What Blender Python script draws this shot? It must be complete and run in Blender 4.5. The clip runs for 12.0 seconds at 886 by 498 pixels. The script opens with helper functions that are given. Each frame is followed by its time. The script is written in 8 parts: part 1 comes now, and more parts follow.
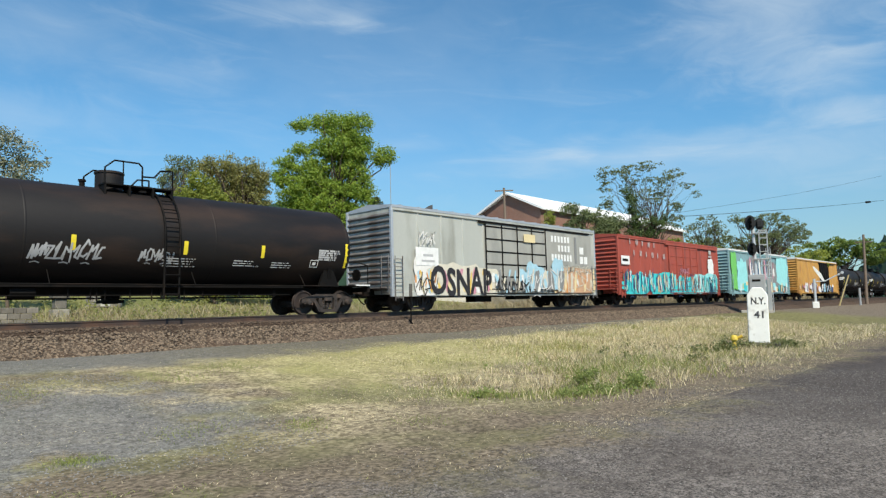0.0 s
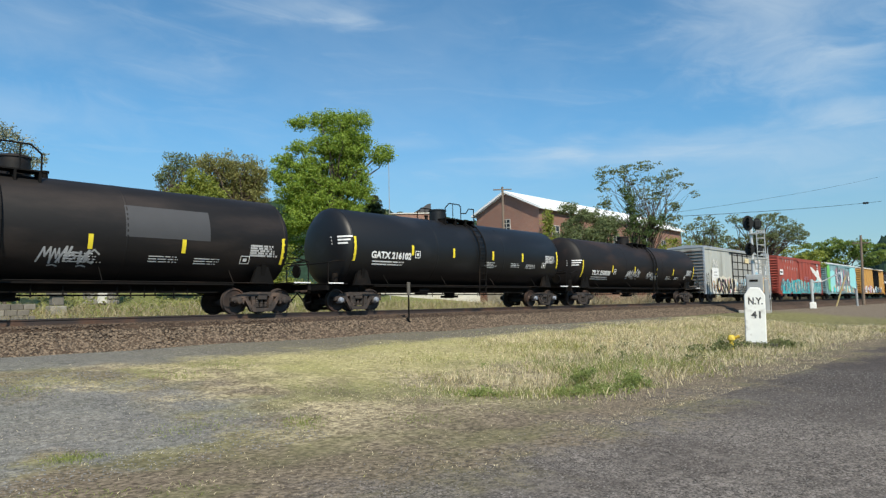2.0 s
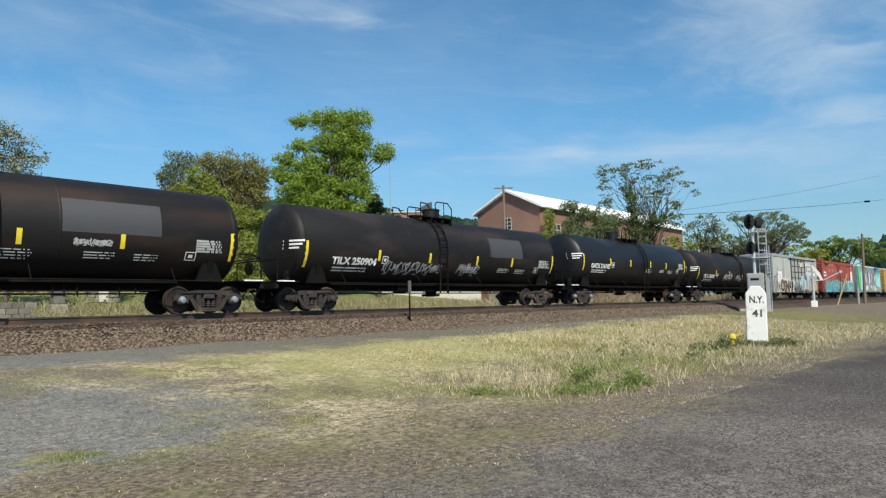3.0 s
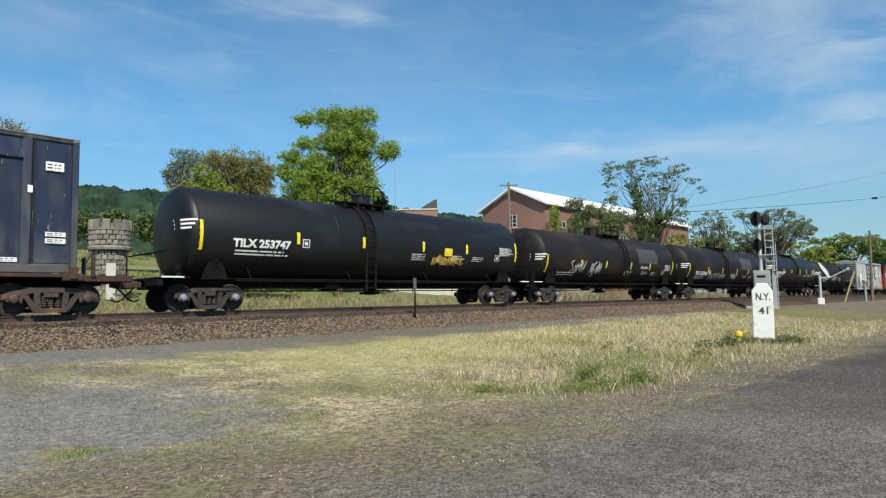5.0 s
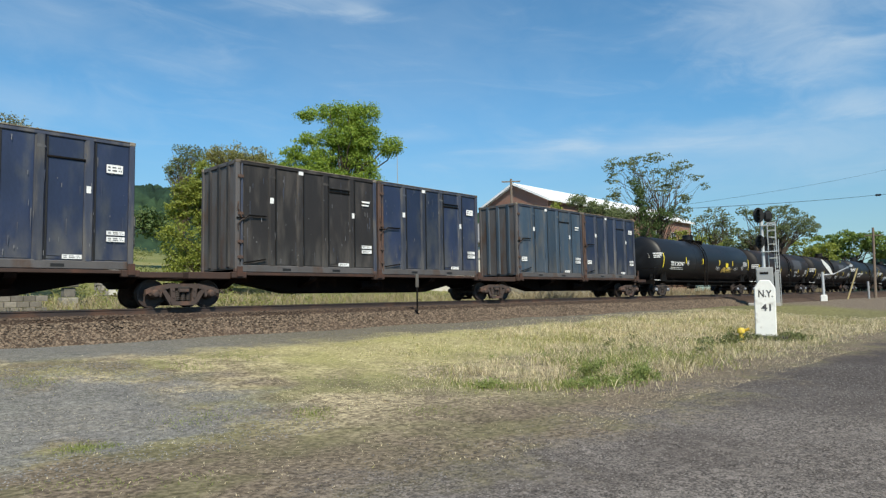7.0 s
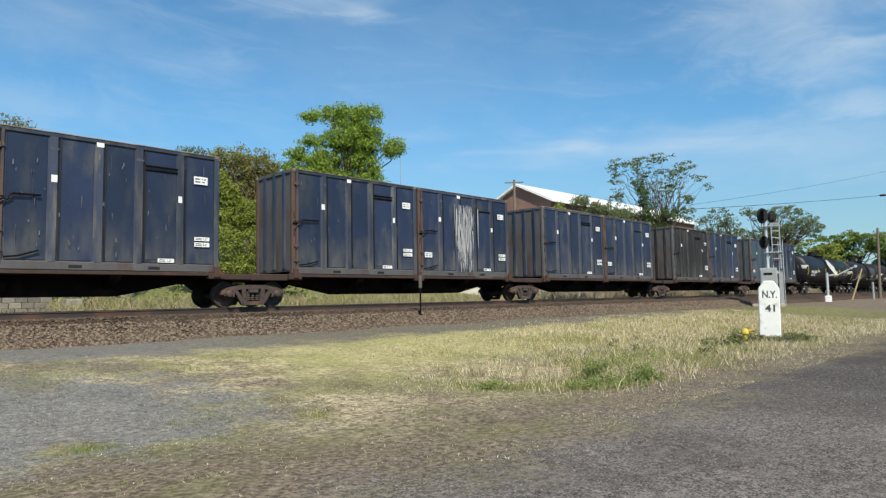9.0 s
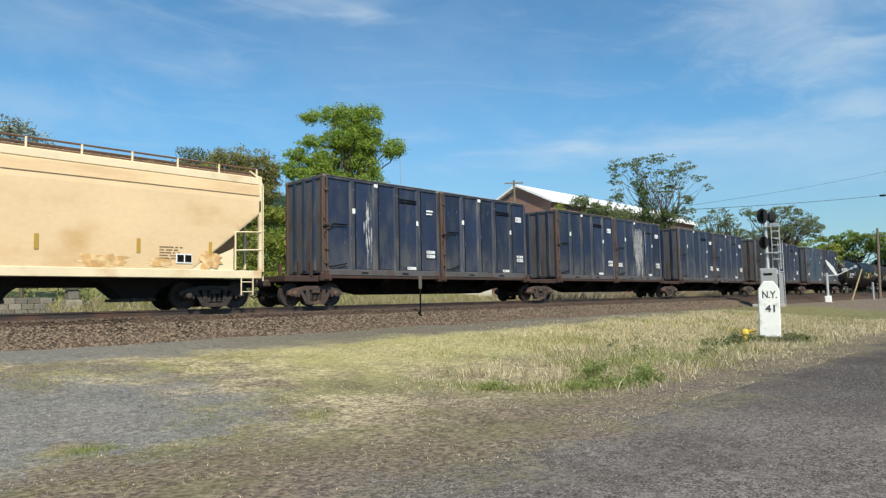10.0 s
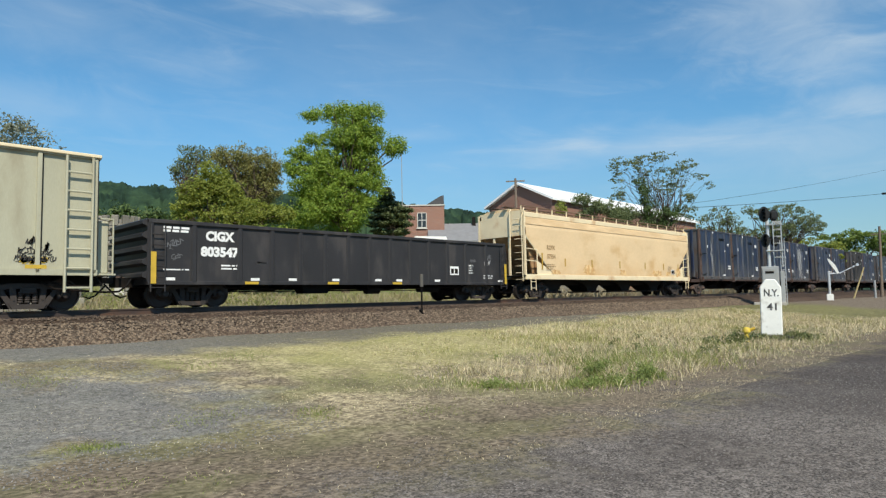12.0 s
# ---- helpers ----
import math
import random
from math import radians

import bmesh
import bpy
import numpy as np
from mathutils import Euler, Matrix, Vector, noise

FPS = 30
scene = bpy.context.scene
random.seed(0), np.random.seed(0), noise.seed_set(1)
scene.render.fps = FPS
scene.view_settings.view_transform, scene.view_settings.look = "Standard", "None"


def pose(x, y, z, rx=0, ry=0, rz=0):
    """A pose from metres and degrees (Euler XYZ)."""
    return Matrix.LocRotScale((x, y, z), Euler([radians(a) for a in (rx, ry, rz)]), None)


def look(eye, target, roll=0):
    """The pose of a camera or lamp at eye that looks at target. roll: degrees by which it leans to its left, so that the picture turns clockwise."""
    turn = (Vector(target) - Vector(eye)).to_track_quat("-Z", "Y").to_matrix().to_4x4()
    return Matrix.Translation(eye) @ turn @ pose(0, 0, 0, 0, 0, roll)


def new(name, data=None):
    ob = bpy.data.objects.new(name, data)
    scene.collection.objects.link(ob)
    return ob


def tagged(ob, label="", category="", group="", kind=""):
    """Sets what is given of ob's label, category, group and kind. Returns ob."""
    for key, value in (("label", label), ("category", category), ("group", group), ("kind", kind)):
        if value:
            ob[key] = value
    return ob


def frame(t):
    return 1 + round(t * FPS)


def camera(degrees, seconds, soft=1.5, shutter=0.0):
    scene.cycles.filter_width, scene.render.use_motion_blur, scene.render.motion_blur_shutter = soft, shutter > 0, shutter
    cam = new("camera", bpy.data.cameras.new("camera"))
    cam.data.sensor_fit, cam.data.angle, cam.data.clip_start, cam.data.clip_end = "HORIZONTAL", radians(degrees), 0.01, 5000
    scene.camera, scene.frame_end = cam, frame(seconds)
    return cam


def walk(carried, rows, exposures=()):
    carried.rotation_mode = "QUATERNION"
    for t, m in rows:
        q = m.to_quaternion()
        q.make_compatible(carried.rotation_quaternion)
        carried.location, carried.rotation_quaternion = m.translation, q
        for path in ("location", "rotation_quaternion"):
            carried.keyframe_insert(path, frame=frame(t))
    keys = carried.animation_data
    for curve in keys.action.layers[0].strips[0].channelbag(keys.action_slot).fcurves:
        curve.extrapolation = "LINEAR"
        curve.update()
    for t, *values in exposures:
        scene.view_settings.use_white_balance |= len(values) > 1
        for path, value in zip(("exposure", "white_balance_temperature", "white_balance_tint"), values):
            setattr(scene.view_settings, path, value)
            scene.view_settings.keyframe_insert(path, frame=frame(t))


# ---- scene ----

# ---- camera ----
EYE = (0.0, 0.0, 1.55)
cam = camera(69.2, 12.0, soft=1.3)
AIM = [(0.0, 46.68, 5.16, -1.46), (0.5, 46.84, 5.18, -1.3), (1.0, 46.82, 5.21, -1.22), (1.5, 46.82, 5.15, -1.27),
       (2.0, 46.85, 5.03, -1.17), (2.5, 46.83, 4.94, -1.18), (3.0, 46.76, 4.9, -1.17), (5.0, 46.29, 4.68, -1.19),
       (5.5, 46.18, 4.58, -1.14), (6.0, 46.13, 4.49, -1.14), (6.5, 46.04, 4.38, -1.13), (7.0, 46.08, 4.35, -1.08),
       (9.0, 45.80, 4.44, -1.12), (9.5, 45.8, 4.52, -1.22), (10.0, 45.81, 4.5, -1.18), (10.5, 45.75, 4.41, -1.22),
       (11.0, 45.77, 4.4, -1.25), (11.5, 45.77, 4.35, -1.18), (12.0, 45.68, 4.33, -1.16)]
walk(cam, [(t, pose(*EYE, 90 + up, 0, -yaw) @ pose(0, 0, 0, 0, 0, lean)) for t, yaw, up, lean in AIM],
     exposures=[(0.0, 0.0), (2.5, -0.04), (7.0, -0.04), (9.5, 0.02), (11.0, 0.0), (12.0, -0.1)])

# ---- light ----
SUN_TO = Vector((-0.34, -0.60, 0.74)).normalized()
sun = new("sun", bpy.data.lights.new("sun", "SUN"))
sun.data.energy, sun.data.angle, sun.data.color = 5.75, radians(0.6), (1.0, 0.93, 0.765)
sun.matrix_world = look((0, 0, 60), Vector((0, 0, 60)) - SUN_TO)

world = bpy.data.worlds.new("sky")
scene.world = world
world.use_nodes = True
wn, wl = world.node_tree.nodes, world.node_tree.links
sky = wn.new("ShaderNodeTexSky")
sky.sky_type, sky.sun_disc = "NISHITA", False
sky.sun_elevation = math.asin(SUN_TO.z)
sky.sun_rotation = math.atan2(SUN_TO.x, SUN_TO.y)
sky.air_density, sky.dust_density, sky.ozone_density, sky.altitude = 1.0, 0.15, 2.0, 100
wtc = wn.new("ShaderNodeTexCoord")


def wmath(op, a, b=0.0, c=0.0, clamp=False):
    t = wn.new("ShaderNodeMath")
    t.operation, t.use_clamp = op, clamp
    for i, q in enumerate((a, b, c)):
        if isinstance(q, (int, float)):
            t.inputs[i].default_value = q
        else:
            wl.new(q, t.inputs[i])
    return t.outputs[0]


def wstep(v, lo, hi, a=0.0, b=1.0):
    t = wn.new("ShaderNodeMapRange")
    t.interpolation_type = "SMOOTHSTEP"
    for key, q in (("From Min", lo), ("From Max", hi), ("To Min", a), ("To Max", b)):
        t.inputs[key].default_value = q
    wl.new(v, t.inputs["Value"])
    return t.outputs["Result"]


# bearing and height over the horizon, in degrees
wsplit = wn.new("ShaderNodeSeparateXYZ")
wl.new(wtc.outputs["Generated"], wsplit.inputs[0])
bearing = wmath("MULTIPLY", wmath("ARCTAN2", wsplit.outputs["X"], wsplit.outputs["Y"]), 180 / math.pi)
height = wmath("MULTIPLY", wmath("ARCSINE", wsplit.outputs["Z"]), 180 / math.pi)


def cloud_noise(sx, sy, seed, detail, lean=0.0):
    cb = wn.new("ShaderNodeCombineXYZ")
    wl.new(wmath("MULTIPLY", bearing, sx), cb.inputs["X"])
    wl.new(wmath("MULTIPLY", wmath("MULTIPLY_ADD", bearing, lean, height), sy), cb.inputs["Y"])
    cb.inputs["Z"].default_value = seed
    nz = wn.new("ShaderNodeTexNoise")
    nz.inputs["Scale"].default_value, nz.inputs["Detail"].default_value, nz.inputs["Distortion"].default_value = 1.0, detail, 0.9
    nz.inputs["Roughness"].default_value = 0.58
    wl.new(cb.outputs[0], nz.inputs["Vector"])
    return nz.outputs["Fac"]


fluff, streak = cloud_noise(0.16, 0.34, 3.0, 9, 0.12), cloud_noise(0.10, 0.55, 11.0, 8, 0.05)
# thin cirrus: bearing, height, half width, half height, share
CIRRUS = [(75.5, 22.5, 9.0, 6.5, 0.78), (78.0, 17.0, 6.0, 3.0, 0.42), (79.5, 14.0, 4.5, 1.2, 0.5), (64.0, 12.4, 16.0, 1.5, 0.46), (77.0, 11.2, 12.0, 3.2, 0.42), (58.6, 13.5, 2.4, 1.0, 0.35),
          (35.0, 25.4, 8.0, 1.7, 0.42), (39.0, 24.8, 2.4, 1.0, 0.4), (14.5, 21.5, 10.0, 3.6, 0.28), (24.5, 19.6, 7.0, 1.3, 0.22), (12.5, 15.0, 9.0, 2.2, 0.36), (43.6, 14.4, 4.0, 0.8, 0.22), (42.0, 20.0, 24.0, 12.0, 0.17)]
cover = wmath("MULTIPLY_ADD", wstep(streak, 0.50, 0.78), 0.10, wstep(height, 17.0, 1.0, 0.0, 0.30))
for az, el, hw, hh, share in CIRRUS:
    dx = wmath("MULTIPLY", wmath("SUBTRACT", bearing, az), 1 / hw)
    dy = wmath("MULTIPLY", wmath("SUBTRACT", height, el), 1 / hh)
    d = wmath("SQRT", wmath("ADD", wmath("MULTIPLY", dx, dx), wmath("MULTIPLY", dy, dy)))
    body = wmath("SUBTRACT", wmath("MULTIPLY_ADD", fluff if hh > 1.8 else streak, 1.5, 0.42), d)
    cover = wmath("MULTIPLY_ADD", wstep(body, -0.2, 1.5), share * 0.72, cover)
cover = wmath("ADD", cover, 0.0, clamp=True)
wmix = wn.new("ShaderNodeMix")
wmix.data_type = "RGBA"
wmix.inputs["B"].default_value = (5.1, 6.0, 6.7, 1)
wl.new(cover, wmix.inputs["Factor"])
wtint = wn.new("ShaderNodeMix")
wtint.data_type, wtint.blend_type = "RGBA", "MULTIPLY"
wtint.inputs["Factor"].default_value = 1.0
wtint.inputs["B"].default_value = (0.61, 1.05, 1.17, 1)
wl.new(sky.outputs["Color"], wtint.inputs["A"])
wsep = wn.new("ShaderNodeSeparateXYZ")
wl.new(wtc.outputs["Generated"], wsep.inputs[0])
wlow = wn.new("ShaderNodeMapRange")
wlow.interpolation_type = "SMOOTHSTEP"
wlow.inputs["From Min"].default_value, wlow.inputs["From Max"].default_value = 0.0, 0.3
wlow.inputs["To Min"].default_value, wlow.inputs["To Max"].default_value = 0.57, 1.0
wl.new(wsep.outputs["Z"], wlow.inputs["Value"])
wdim = wn.new("ShaderNodeVectorMath")
wdim.operation = "SCALE"
wl.new(wtint.outputs["Result"], wdim.inputs[0])
wl.new(wlow.outputs["Result"], wdim.inputs["Scale"])
wl.new(wdim.outputs["Vector"], wmix.inputs["A"])
wbg = wn["Background"]
wbg.inputs["Strength"].default_value = 0.127
wl.new(wmix.outputs["Result"], wbg.inputs["Color"])


# ---- materials ----
def shade(name, colour, rough=0.7, metal=0.0, var=0.25, scale=1.5, fine=40.0, bump=0.15, stain=None, amount=0.5, stain_scale=1.0,
          stretch=(1, 1, 1), spec=0.5, rand=0.0, dust=None):
    """A painted, stained and grained surface: broad variation, fine grain, and patches of a stain colour."""
    m = bpy.data.materials.new(name)
    m.use_nodes = True
    n, k = m.node_tree.nodes, m.node_tree.links
    b = n["Principled BSDF"]
    b.inputs["Roughness"].default_value, b.inputs["Metallic"].default_value = rough, metal
    b.inputs["Specular IOR Level"].default_value = spec
    tc = n.new("ShaderNodeTexCoord")
    mp = n.new("ShaderNodeMapping")
    mp.inputs["Scale"].default_value = stretch
    k.new(tc.outputs["Object"], mp.inputs["Vector"])
    place = mp.outputs["Vector"]
    if rand:
        oi = n.new("ShaderNodeObjectInfo")
        far = n.new("ShaderNodeMath")
        far.operation = "MULTIPLY"
        far.inputs[1].default_value = 83.0
        k.new(oi.outputs["Random"], far.inputs[0])
        off = n.new("ShaderNodeVectorMath")
        k.new(mp.outputs["Vector"], off.inputs[0])
        k.new(far.outputs[0], off.inputs[1])
        place = off.outputs["Vector"]

    def nz(s, d=6.0):
        t = n.new("ShaderNodeTexNoise")
        t.inputs["Scale"].default_value, t.inputs["Detail"].default_value = s, d
        k.new(place, t.inputs["Vector"])
        return t.outputs["Fac"]

    broad, grain = nz(scale), nz(fine, 3.0)
    mul = n.new("ShaderNodeMath")
    mul.operation = "MULTIPLY_ADD"
    mul.inputs[1].default_value, mul.inputs[2].default_value = var * 1.6, 1.0 - var * 0.8
    k.new(broad, mul.inputs[0])
    mul2 = n.new("ShaderNodeMath")
    mul2.operation = "MULTIPLY_ADD"
    mul2.inputs[1].default_value, mul2.inputs[2].default_value = var * 0.9, 1.0 - var * 0.45
    k.new(grain, mul2.inputs[0])
    prod = n.new("ShaderNodeMath")
    prod.operation = "MULTIPLY"
    k.new(mul.outputs[0], prod.inputs[0])
    k.new(mul2.outputs[0], prod.inputs[1])
    last = prod.outputs[0]
    if rand:
        rm = n.new("ShaderNodeMath")
        rm.operation = "MULTIPLY_ADD"
        rm.inputs[1].default_value, rm.inputs[2].default_value = 2 * rand, 1 - rand
        k.new(oi.outputs["Random"], rm.inputs[0])
        p2 = n.new("ShaderNodeMath")
        p2.operation = "MULTIPLY"
        k.new(last, p2.inputs[0])
        k.new(rm.outputs[0], p2.inputs[1])
        last = p2.outputs[0]
    cm = n.new("ShaderNodeVectorMath")
    cm.operation = "SCALE"
    k.new(last, cm.inputs["Scale"])
    if stain:
        mr = n.new("ShaderNodeMapRange")
        mr.interpolation_type = "SMOOTHSTEP"
        mr.inputs["From Min"].default_value, mr.inputs["From Max"].default_value = 0.62 - 0.32 * amount, 0.85 - 0.32 * amount
        k.new(nz(stain_scale, 8.0), mr.inputs["Value"])
        mx = n.new("ShaderNodeMix")
        mx.data_type = "RGBA"
        mx.inputs["A"].default_value, mx.inputs["B"].default_value = (*colour, 1), (*stain, 1)
        k.new(mr.outputs["Result"], mx.inputs["Factor"])
        k.new(mx.outputs["Result"], cm.inputs[0])
    else:
        cm.inputs[0].default_value = colour
    out = cm.outputs["Vector"]
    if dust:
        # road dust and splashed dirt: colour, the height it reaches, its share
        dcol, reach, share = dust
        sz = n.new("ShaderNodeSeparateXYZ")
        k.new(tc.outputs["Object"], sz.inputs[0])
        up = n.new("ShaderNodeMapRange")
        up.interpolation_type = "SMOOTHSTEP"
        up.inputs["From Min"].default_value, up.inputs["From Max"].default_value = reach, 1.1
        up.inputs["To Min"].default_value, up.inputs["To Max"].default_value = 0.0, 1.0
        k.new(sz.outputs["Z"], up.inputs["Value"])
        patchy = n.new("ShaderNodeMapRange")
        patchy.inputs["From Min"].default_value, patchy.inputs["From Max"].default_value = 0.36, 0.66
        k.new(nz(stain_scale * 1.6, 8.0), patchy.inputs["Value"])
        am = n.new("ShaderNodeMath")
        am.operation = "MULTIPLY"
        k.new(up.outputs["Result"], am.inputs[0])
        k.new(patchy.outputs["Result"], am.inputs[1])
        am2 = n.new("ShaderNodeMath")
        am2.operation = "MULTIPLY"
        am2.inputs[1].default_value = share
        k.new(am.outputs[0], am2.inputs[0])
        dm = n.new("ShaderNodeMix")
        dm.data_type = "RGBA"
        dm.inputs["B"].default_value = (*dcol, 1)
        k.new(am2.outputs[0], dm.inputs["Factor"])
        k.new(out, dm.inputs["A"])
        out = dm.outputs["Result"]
    k.new(out, b.inputs["Base Color"])
    if bump:
        bp = n.new("ShaderNodeBump")
        bp.inputs["Strength"].default_value, bp.inputs["Distance"].default_value = bump, 0.02
        k.new(grain, bp.inputs["Height"])
        k.new(bp.outputs["Normal"], b.inputs["Normal"])
    return m


def leafy(name, colour, colour2, glow=0.35):
    """Foliage: each leaf varies between two greens, and light passes through it."""
    m = bpy.data.materials.new(name)
    m.use_nodes = True
    n, k = m.node_tree.nodes, m.node_tree.links
    b = n["Principled BSDF"]
    b.inputs["Roughness"].default_value = 0.6
    g = n.new("ShaderNodeNewGeometry")
    mx = n.new("ShaderNodeMix")
    mx.data_type = "RGBA"
    mx.inputs["A"].default_value, mx.inputs["B"].default_value = (*colour, 1), (*colour2, 1)
    k.new(g.outputs["Random Per Island"], mx.inputs["Factor"])
    k.new(mx.outputs["Result"], b.inputs["Base Color"])
    tr = n.new("ShaderNodeBsdfTranslucent")
    k.new(mx.outputs["Result"], tr.inputs["Color"])
    ms = n.new("ShaderNodeMixShader")
    ms.inputs["Fac"].default_value = glow
    k.new(b.outputs["BSDF"], ms.inputs[1])
    k.new(tr.outputs["BSDF"], ms.inputs[2])
    k.new(ms.outputs["Shader"], n["Material Output"].inputs["Surface"])
    return m


TANK_CLEAN = shade("tank_black_paint", (0.0076, 0.0078, 0.0094), 0.48, spec=0.4, var=0.3, scale=0.6, fine=25, bump=0.04, stain=(0.019, 0.019, 0.022), amount=0.35, stretch=(0.4, 1, 1))
TANK_DIRTY = shade("tank_weathered_black", (0.0098, 0.0085, 0.0088), 0.6, spec=0.3, var=0.45, scale=0.7, fine=20, bump=0.08, stain=(0.028, 0.0215, 0.0195), amount=0.55, stretch=(0.3, 1, 1))
TANK_BROWN = shade("tank_rusty_black", (0.0105, 0.0088, 0.0092), 0.6, spec=0.3, var=0.45, scale=0.7, fine=20, bump=0.08, stain=(0.030, 0.0185, 0.0145), amount=0.55, stretch=(0.3, 1, 1))
BLACK_STEEL = shade("black_steel", (0.0055, 0.0048, 0.0046), 0.7, spec=0.15, var=0.4, scale=3, stain=(0.019, 0.013, 0.01), amount=0.45)
GRAY_PATCH = shade("gray_paint_patch", (0.05, 0.05, 0.055), 0.6, var=0.15, scale=2)
RUST_STEEL = shade("rusty_cast_steel", (0.05, 0.034, 0.027), 0.8, var=0.5, scale=5, fine=60, bump=0.3, stain=(0.14, 0.07, 0.04), amount=0.35, stain_scale=2.5)
TRUCK_STEEL = shade("grimy_truck_steel", (0.032, 0.025, 0.0225), 0.8, var=0.55, scale=4, fine=50, bump=0.3, stain=(0.095, 0.062, 0.047), amount=0.3, stain_scale=3, rand=0.3)
WHEEL_STEEL = shade("wheel_steel", (0.036, 0.026, 0.023), 0.65, metal=0.2, var=0.4, scale=4, stain=(0.075, 0.04, 0.028), amount=0.35, rand=0.3)
SILVER = shade("bright_bearing_steel", (0.26, 0.28, 0.33), 0.55, metal=0.3, var=0.3, scale=6)
YELLOW = shade("reflective_yellow", (0.80, 0.63, 0.035), 0.5, var=0.2, scale=6)
WHITE = shade("white_lettering_paint", (0.75, 0.75, 0.75), 0.6, var=0.25, scale=5)
DIM_WHITE = shade("faded_white_paint", (0.42, 0.42, 0.43), 0.7, var=0.4, scale=7)
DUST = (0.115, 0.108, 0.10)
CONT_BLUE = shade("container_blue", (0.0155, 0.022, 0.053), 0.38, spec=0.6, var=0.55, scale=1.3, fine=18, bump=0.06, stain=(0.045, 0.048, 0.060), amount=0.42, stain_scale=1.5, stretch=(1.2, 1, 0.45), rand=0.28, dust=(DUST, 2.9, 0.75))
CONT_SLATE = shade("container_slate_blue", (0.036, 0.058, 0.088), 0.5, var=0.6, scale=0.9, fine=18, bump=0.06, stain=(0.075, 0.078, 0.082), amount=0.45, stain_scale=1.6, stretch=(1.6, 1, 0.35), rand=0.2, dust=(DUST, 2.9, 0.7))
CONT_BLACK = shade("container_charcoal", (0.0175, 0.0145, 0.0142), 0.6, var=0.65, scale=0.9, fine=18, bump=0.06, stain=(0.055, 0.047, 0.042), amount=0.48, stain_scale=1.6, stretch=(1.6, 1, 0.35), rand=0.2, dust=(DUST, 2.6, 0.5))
CONT_GREY = shade("container_grey_steel", (0.085, 0.08, 0.082), 0.7, var=0.5, scale=1.5, stain=(0.075, 0.046, 0.033), amount=0.45, stain_scale=2.0, stretch=(1, 1, 0.4))
# brown taken near black to deepen the shade beneath the containers
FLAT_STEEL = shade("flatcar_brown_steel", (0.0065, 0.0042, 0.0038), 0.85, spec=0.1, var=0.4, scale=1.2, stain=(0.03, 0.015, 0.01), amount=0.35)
FLAT_RUST = shade("flatcar_rust", (0.044, 0.024, 0.018), 0.8, var=0.4, scale=3, stain=(0.085, 0.036, 0.022), amount=0.25, stain_scale=1.4)
POST_RUST = shade("container_rusty_post", (0.088, 0.05, 0.037), 0.8, var=0.6, scale=4, stain=(0.05, 0.045, 0.05), amount=0.4, stain_scale=3, stretch=(1, 1, 0.4))
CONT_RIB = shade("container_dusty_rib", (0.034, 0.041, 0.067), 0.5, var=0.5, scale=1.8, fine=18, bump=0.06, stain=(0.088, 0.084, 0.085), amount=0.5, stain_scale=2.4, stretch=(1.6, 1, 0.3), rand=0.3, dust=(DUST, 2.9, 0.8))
# dusty tan, painted pale so that top edges seem to catch the sun
CONT_LIP = shade("container_sunworn_edge", (0.20, 0.17, 0.135), 0.8, var=0.5, scale=2.5, stain=(0.075, 0.055, 0.045), amount=0.5, stain_scale=1.8, rand=0.3)
SCRAPE = shade("bare_scraped_steel", (0.15, 0.15, 0.16), 0.6, var=0.4, scale=3)
ARTIC_STEEL = shade("dusty_brown_truck_steel", (0.06, 0.042, 0.036), 0.85, var=0.5, scale=4, fine=50, bump=0.3, stain=(0.11, 0.062, 0.045), amount=0.4, stain_scale=3)
HOP_TAN = shade("hopper_tan_paint", (0.70, 0.515, 0.31), 0.6, var=0.18, scale=0.7, fine=14, bump=0.04, stain=(0.56, 0.36, 0.17), amount=0.34, stain_scale=0.9, stretch=(0.5, 1, 0.8), dust=((0.56, 0.33, 0.14), 2.5, 0.5))
HOP_CREAM = shade("hopper_cream_paint", (0.74, 0.62, 0.42), 0.6, var=0.15, scale=1.5, stain=(0.55, 0.36, 0.2), amount=0.25)
HOP_PALE = shade("hopper_pale_paint", (0.40, 0.385, 0.285), 0.65, var=0.22, scale=1.2, stain=(0.28, 0.25, 0.17), amount=0.42, stain_scale=0.8, stretch=(1, 1, 0.3))
# rusty tan, lightened to stand for light bounced under the hopper ends
HOP_SLOPE = shade("hopper_rusty_slope", (0.36, 0.22, 0.11), 0.8, var=0.35, scale=1.4, stain=(0.2, 0.1, 0.05), amount=0.4)
HOP_DARK = shade("hopper_underframe", (0.011, 0.008, 0.007), 0.8, spec=0.3, var=0.4, scale=3)
GOND_YELLOW = shade("gondola_amber_reflector", (0.52, 0.34, 0.035), 0.55, var=0.3, scale=6)
GOND = shade("gondola_black_paint", (0.026, 0.0243, 0.0265), 0.55, spec=0.4, var=0.45, scale=1.0, stain=(0.052, 0.046, 0.045), amount=0.45, stain_scale=1.4, stretch=(1, 1, 0.4))
BOX_GREY = shade("boxcar_grey_paint", (0.42, 0.43, 0.405), 0.55, var=0.16, scale=1.0, stain=(0.26, 0.26, 0.23), amount=0.42, stain_scale=0.9, stretch=(1, 1, 0.3))
BOX_ROOF = shade("boxcar_galvanised_roof", (0.42, 0.45, 0.5), 0.45, metal=0.3, var=0.2, scale=2)
BOX_DOOR = shade("boxcar_door_grey", (0.34, 0.335, 0.31), 0.6, var=0.25, scale=1.2, stain=(0.26, 0.26, 0.245), amount=0.4, stretch=(1, 1, 0.4))
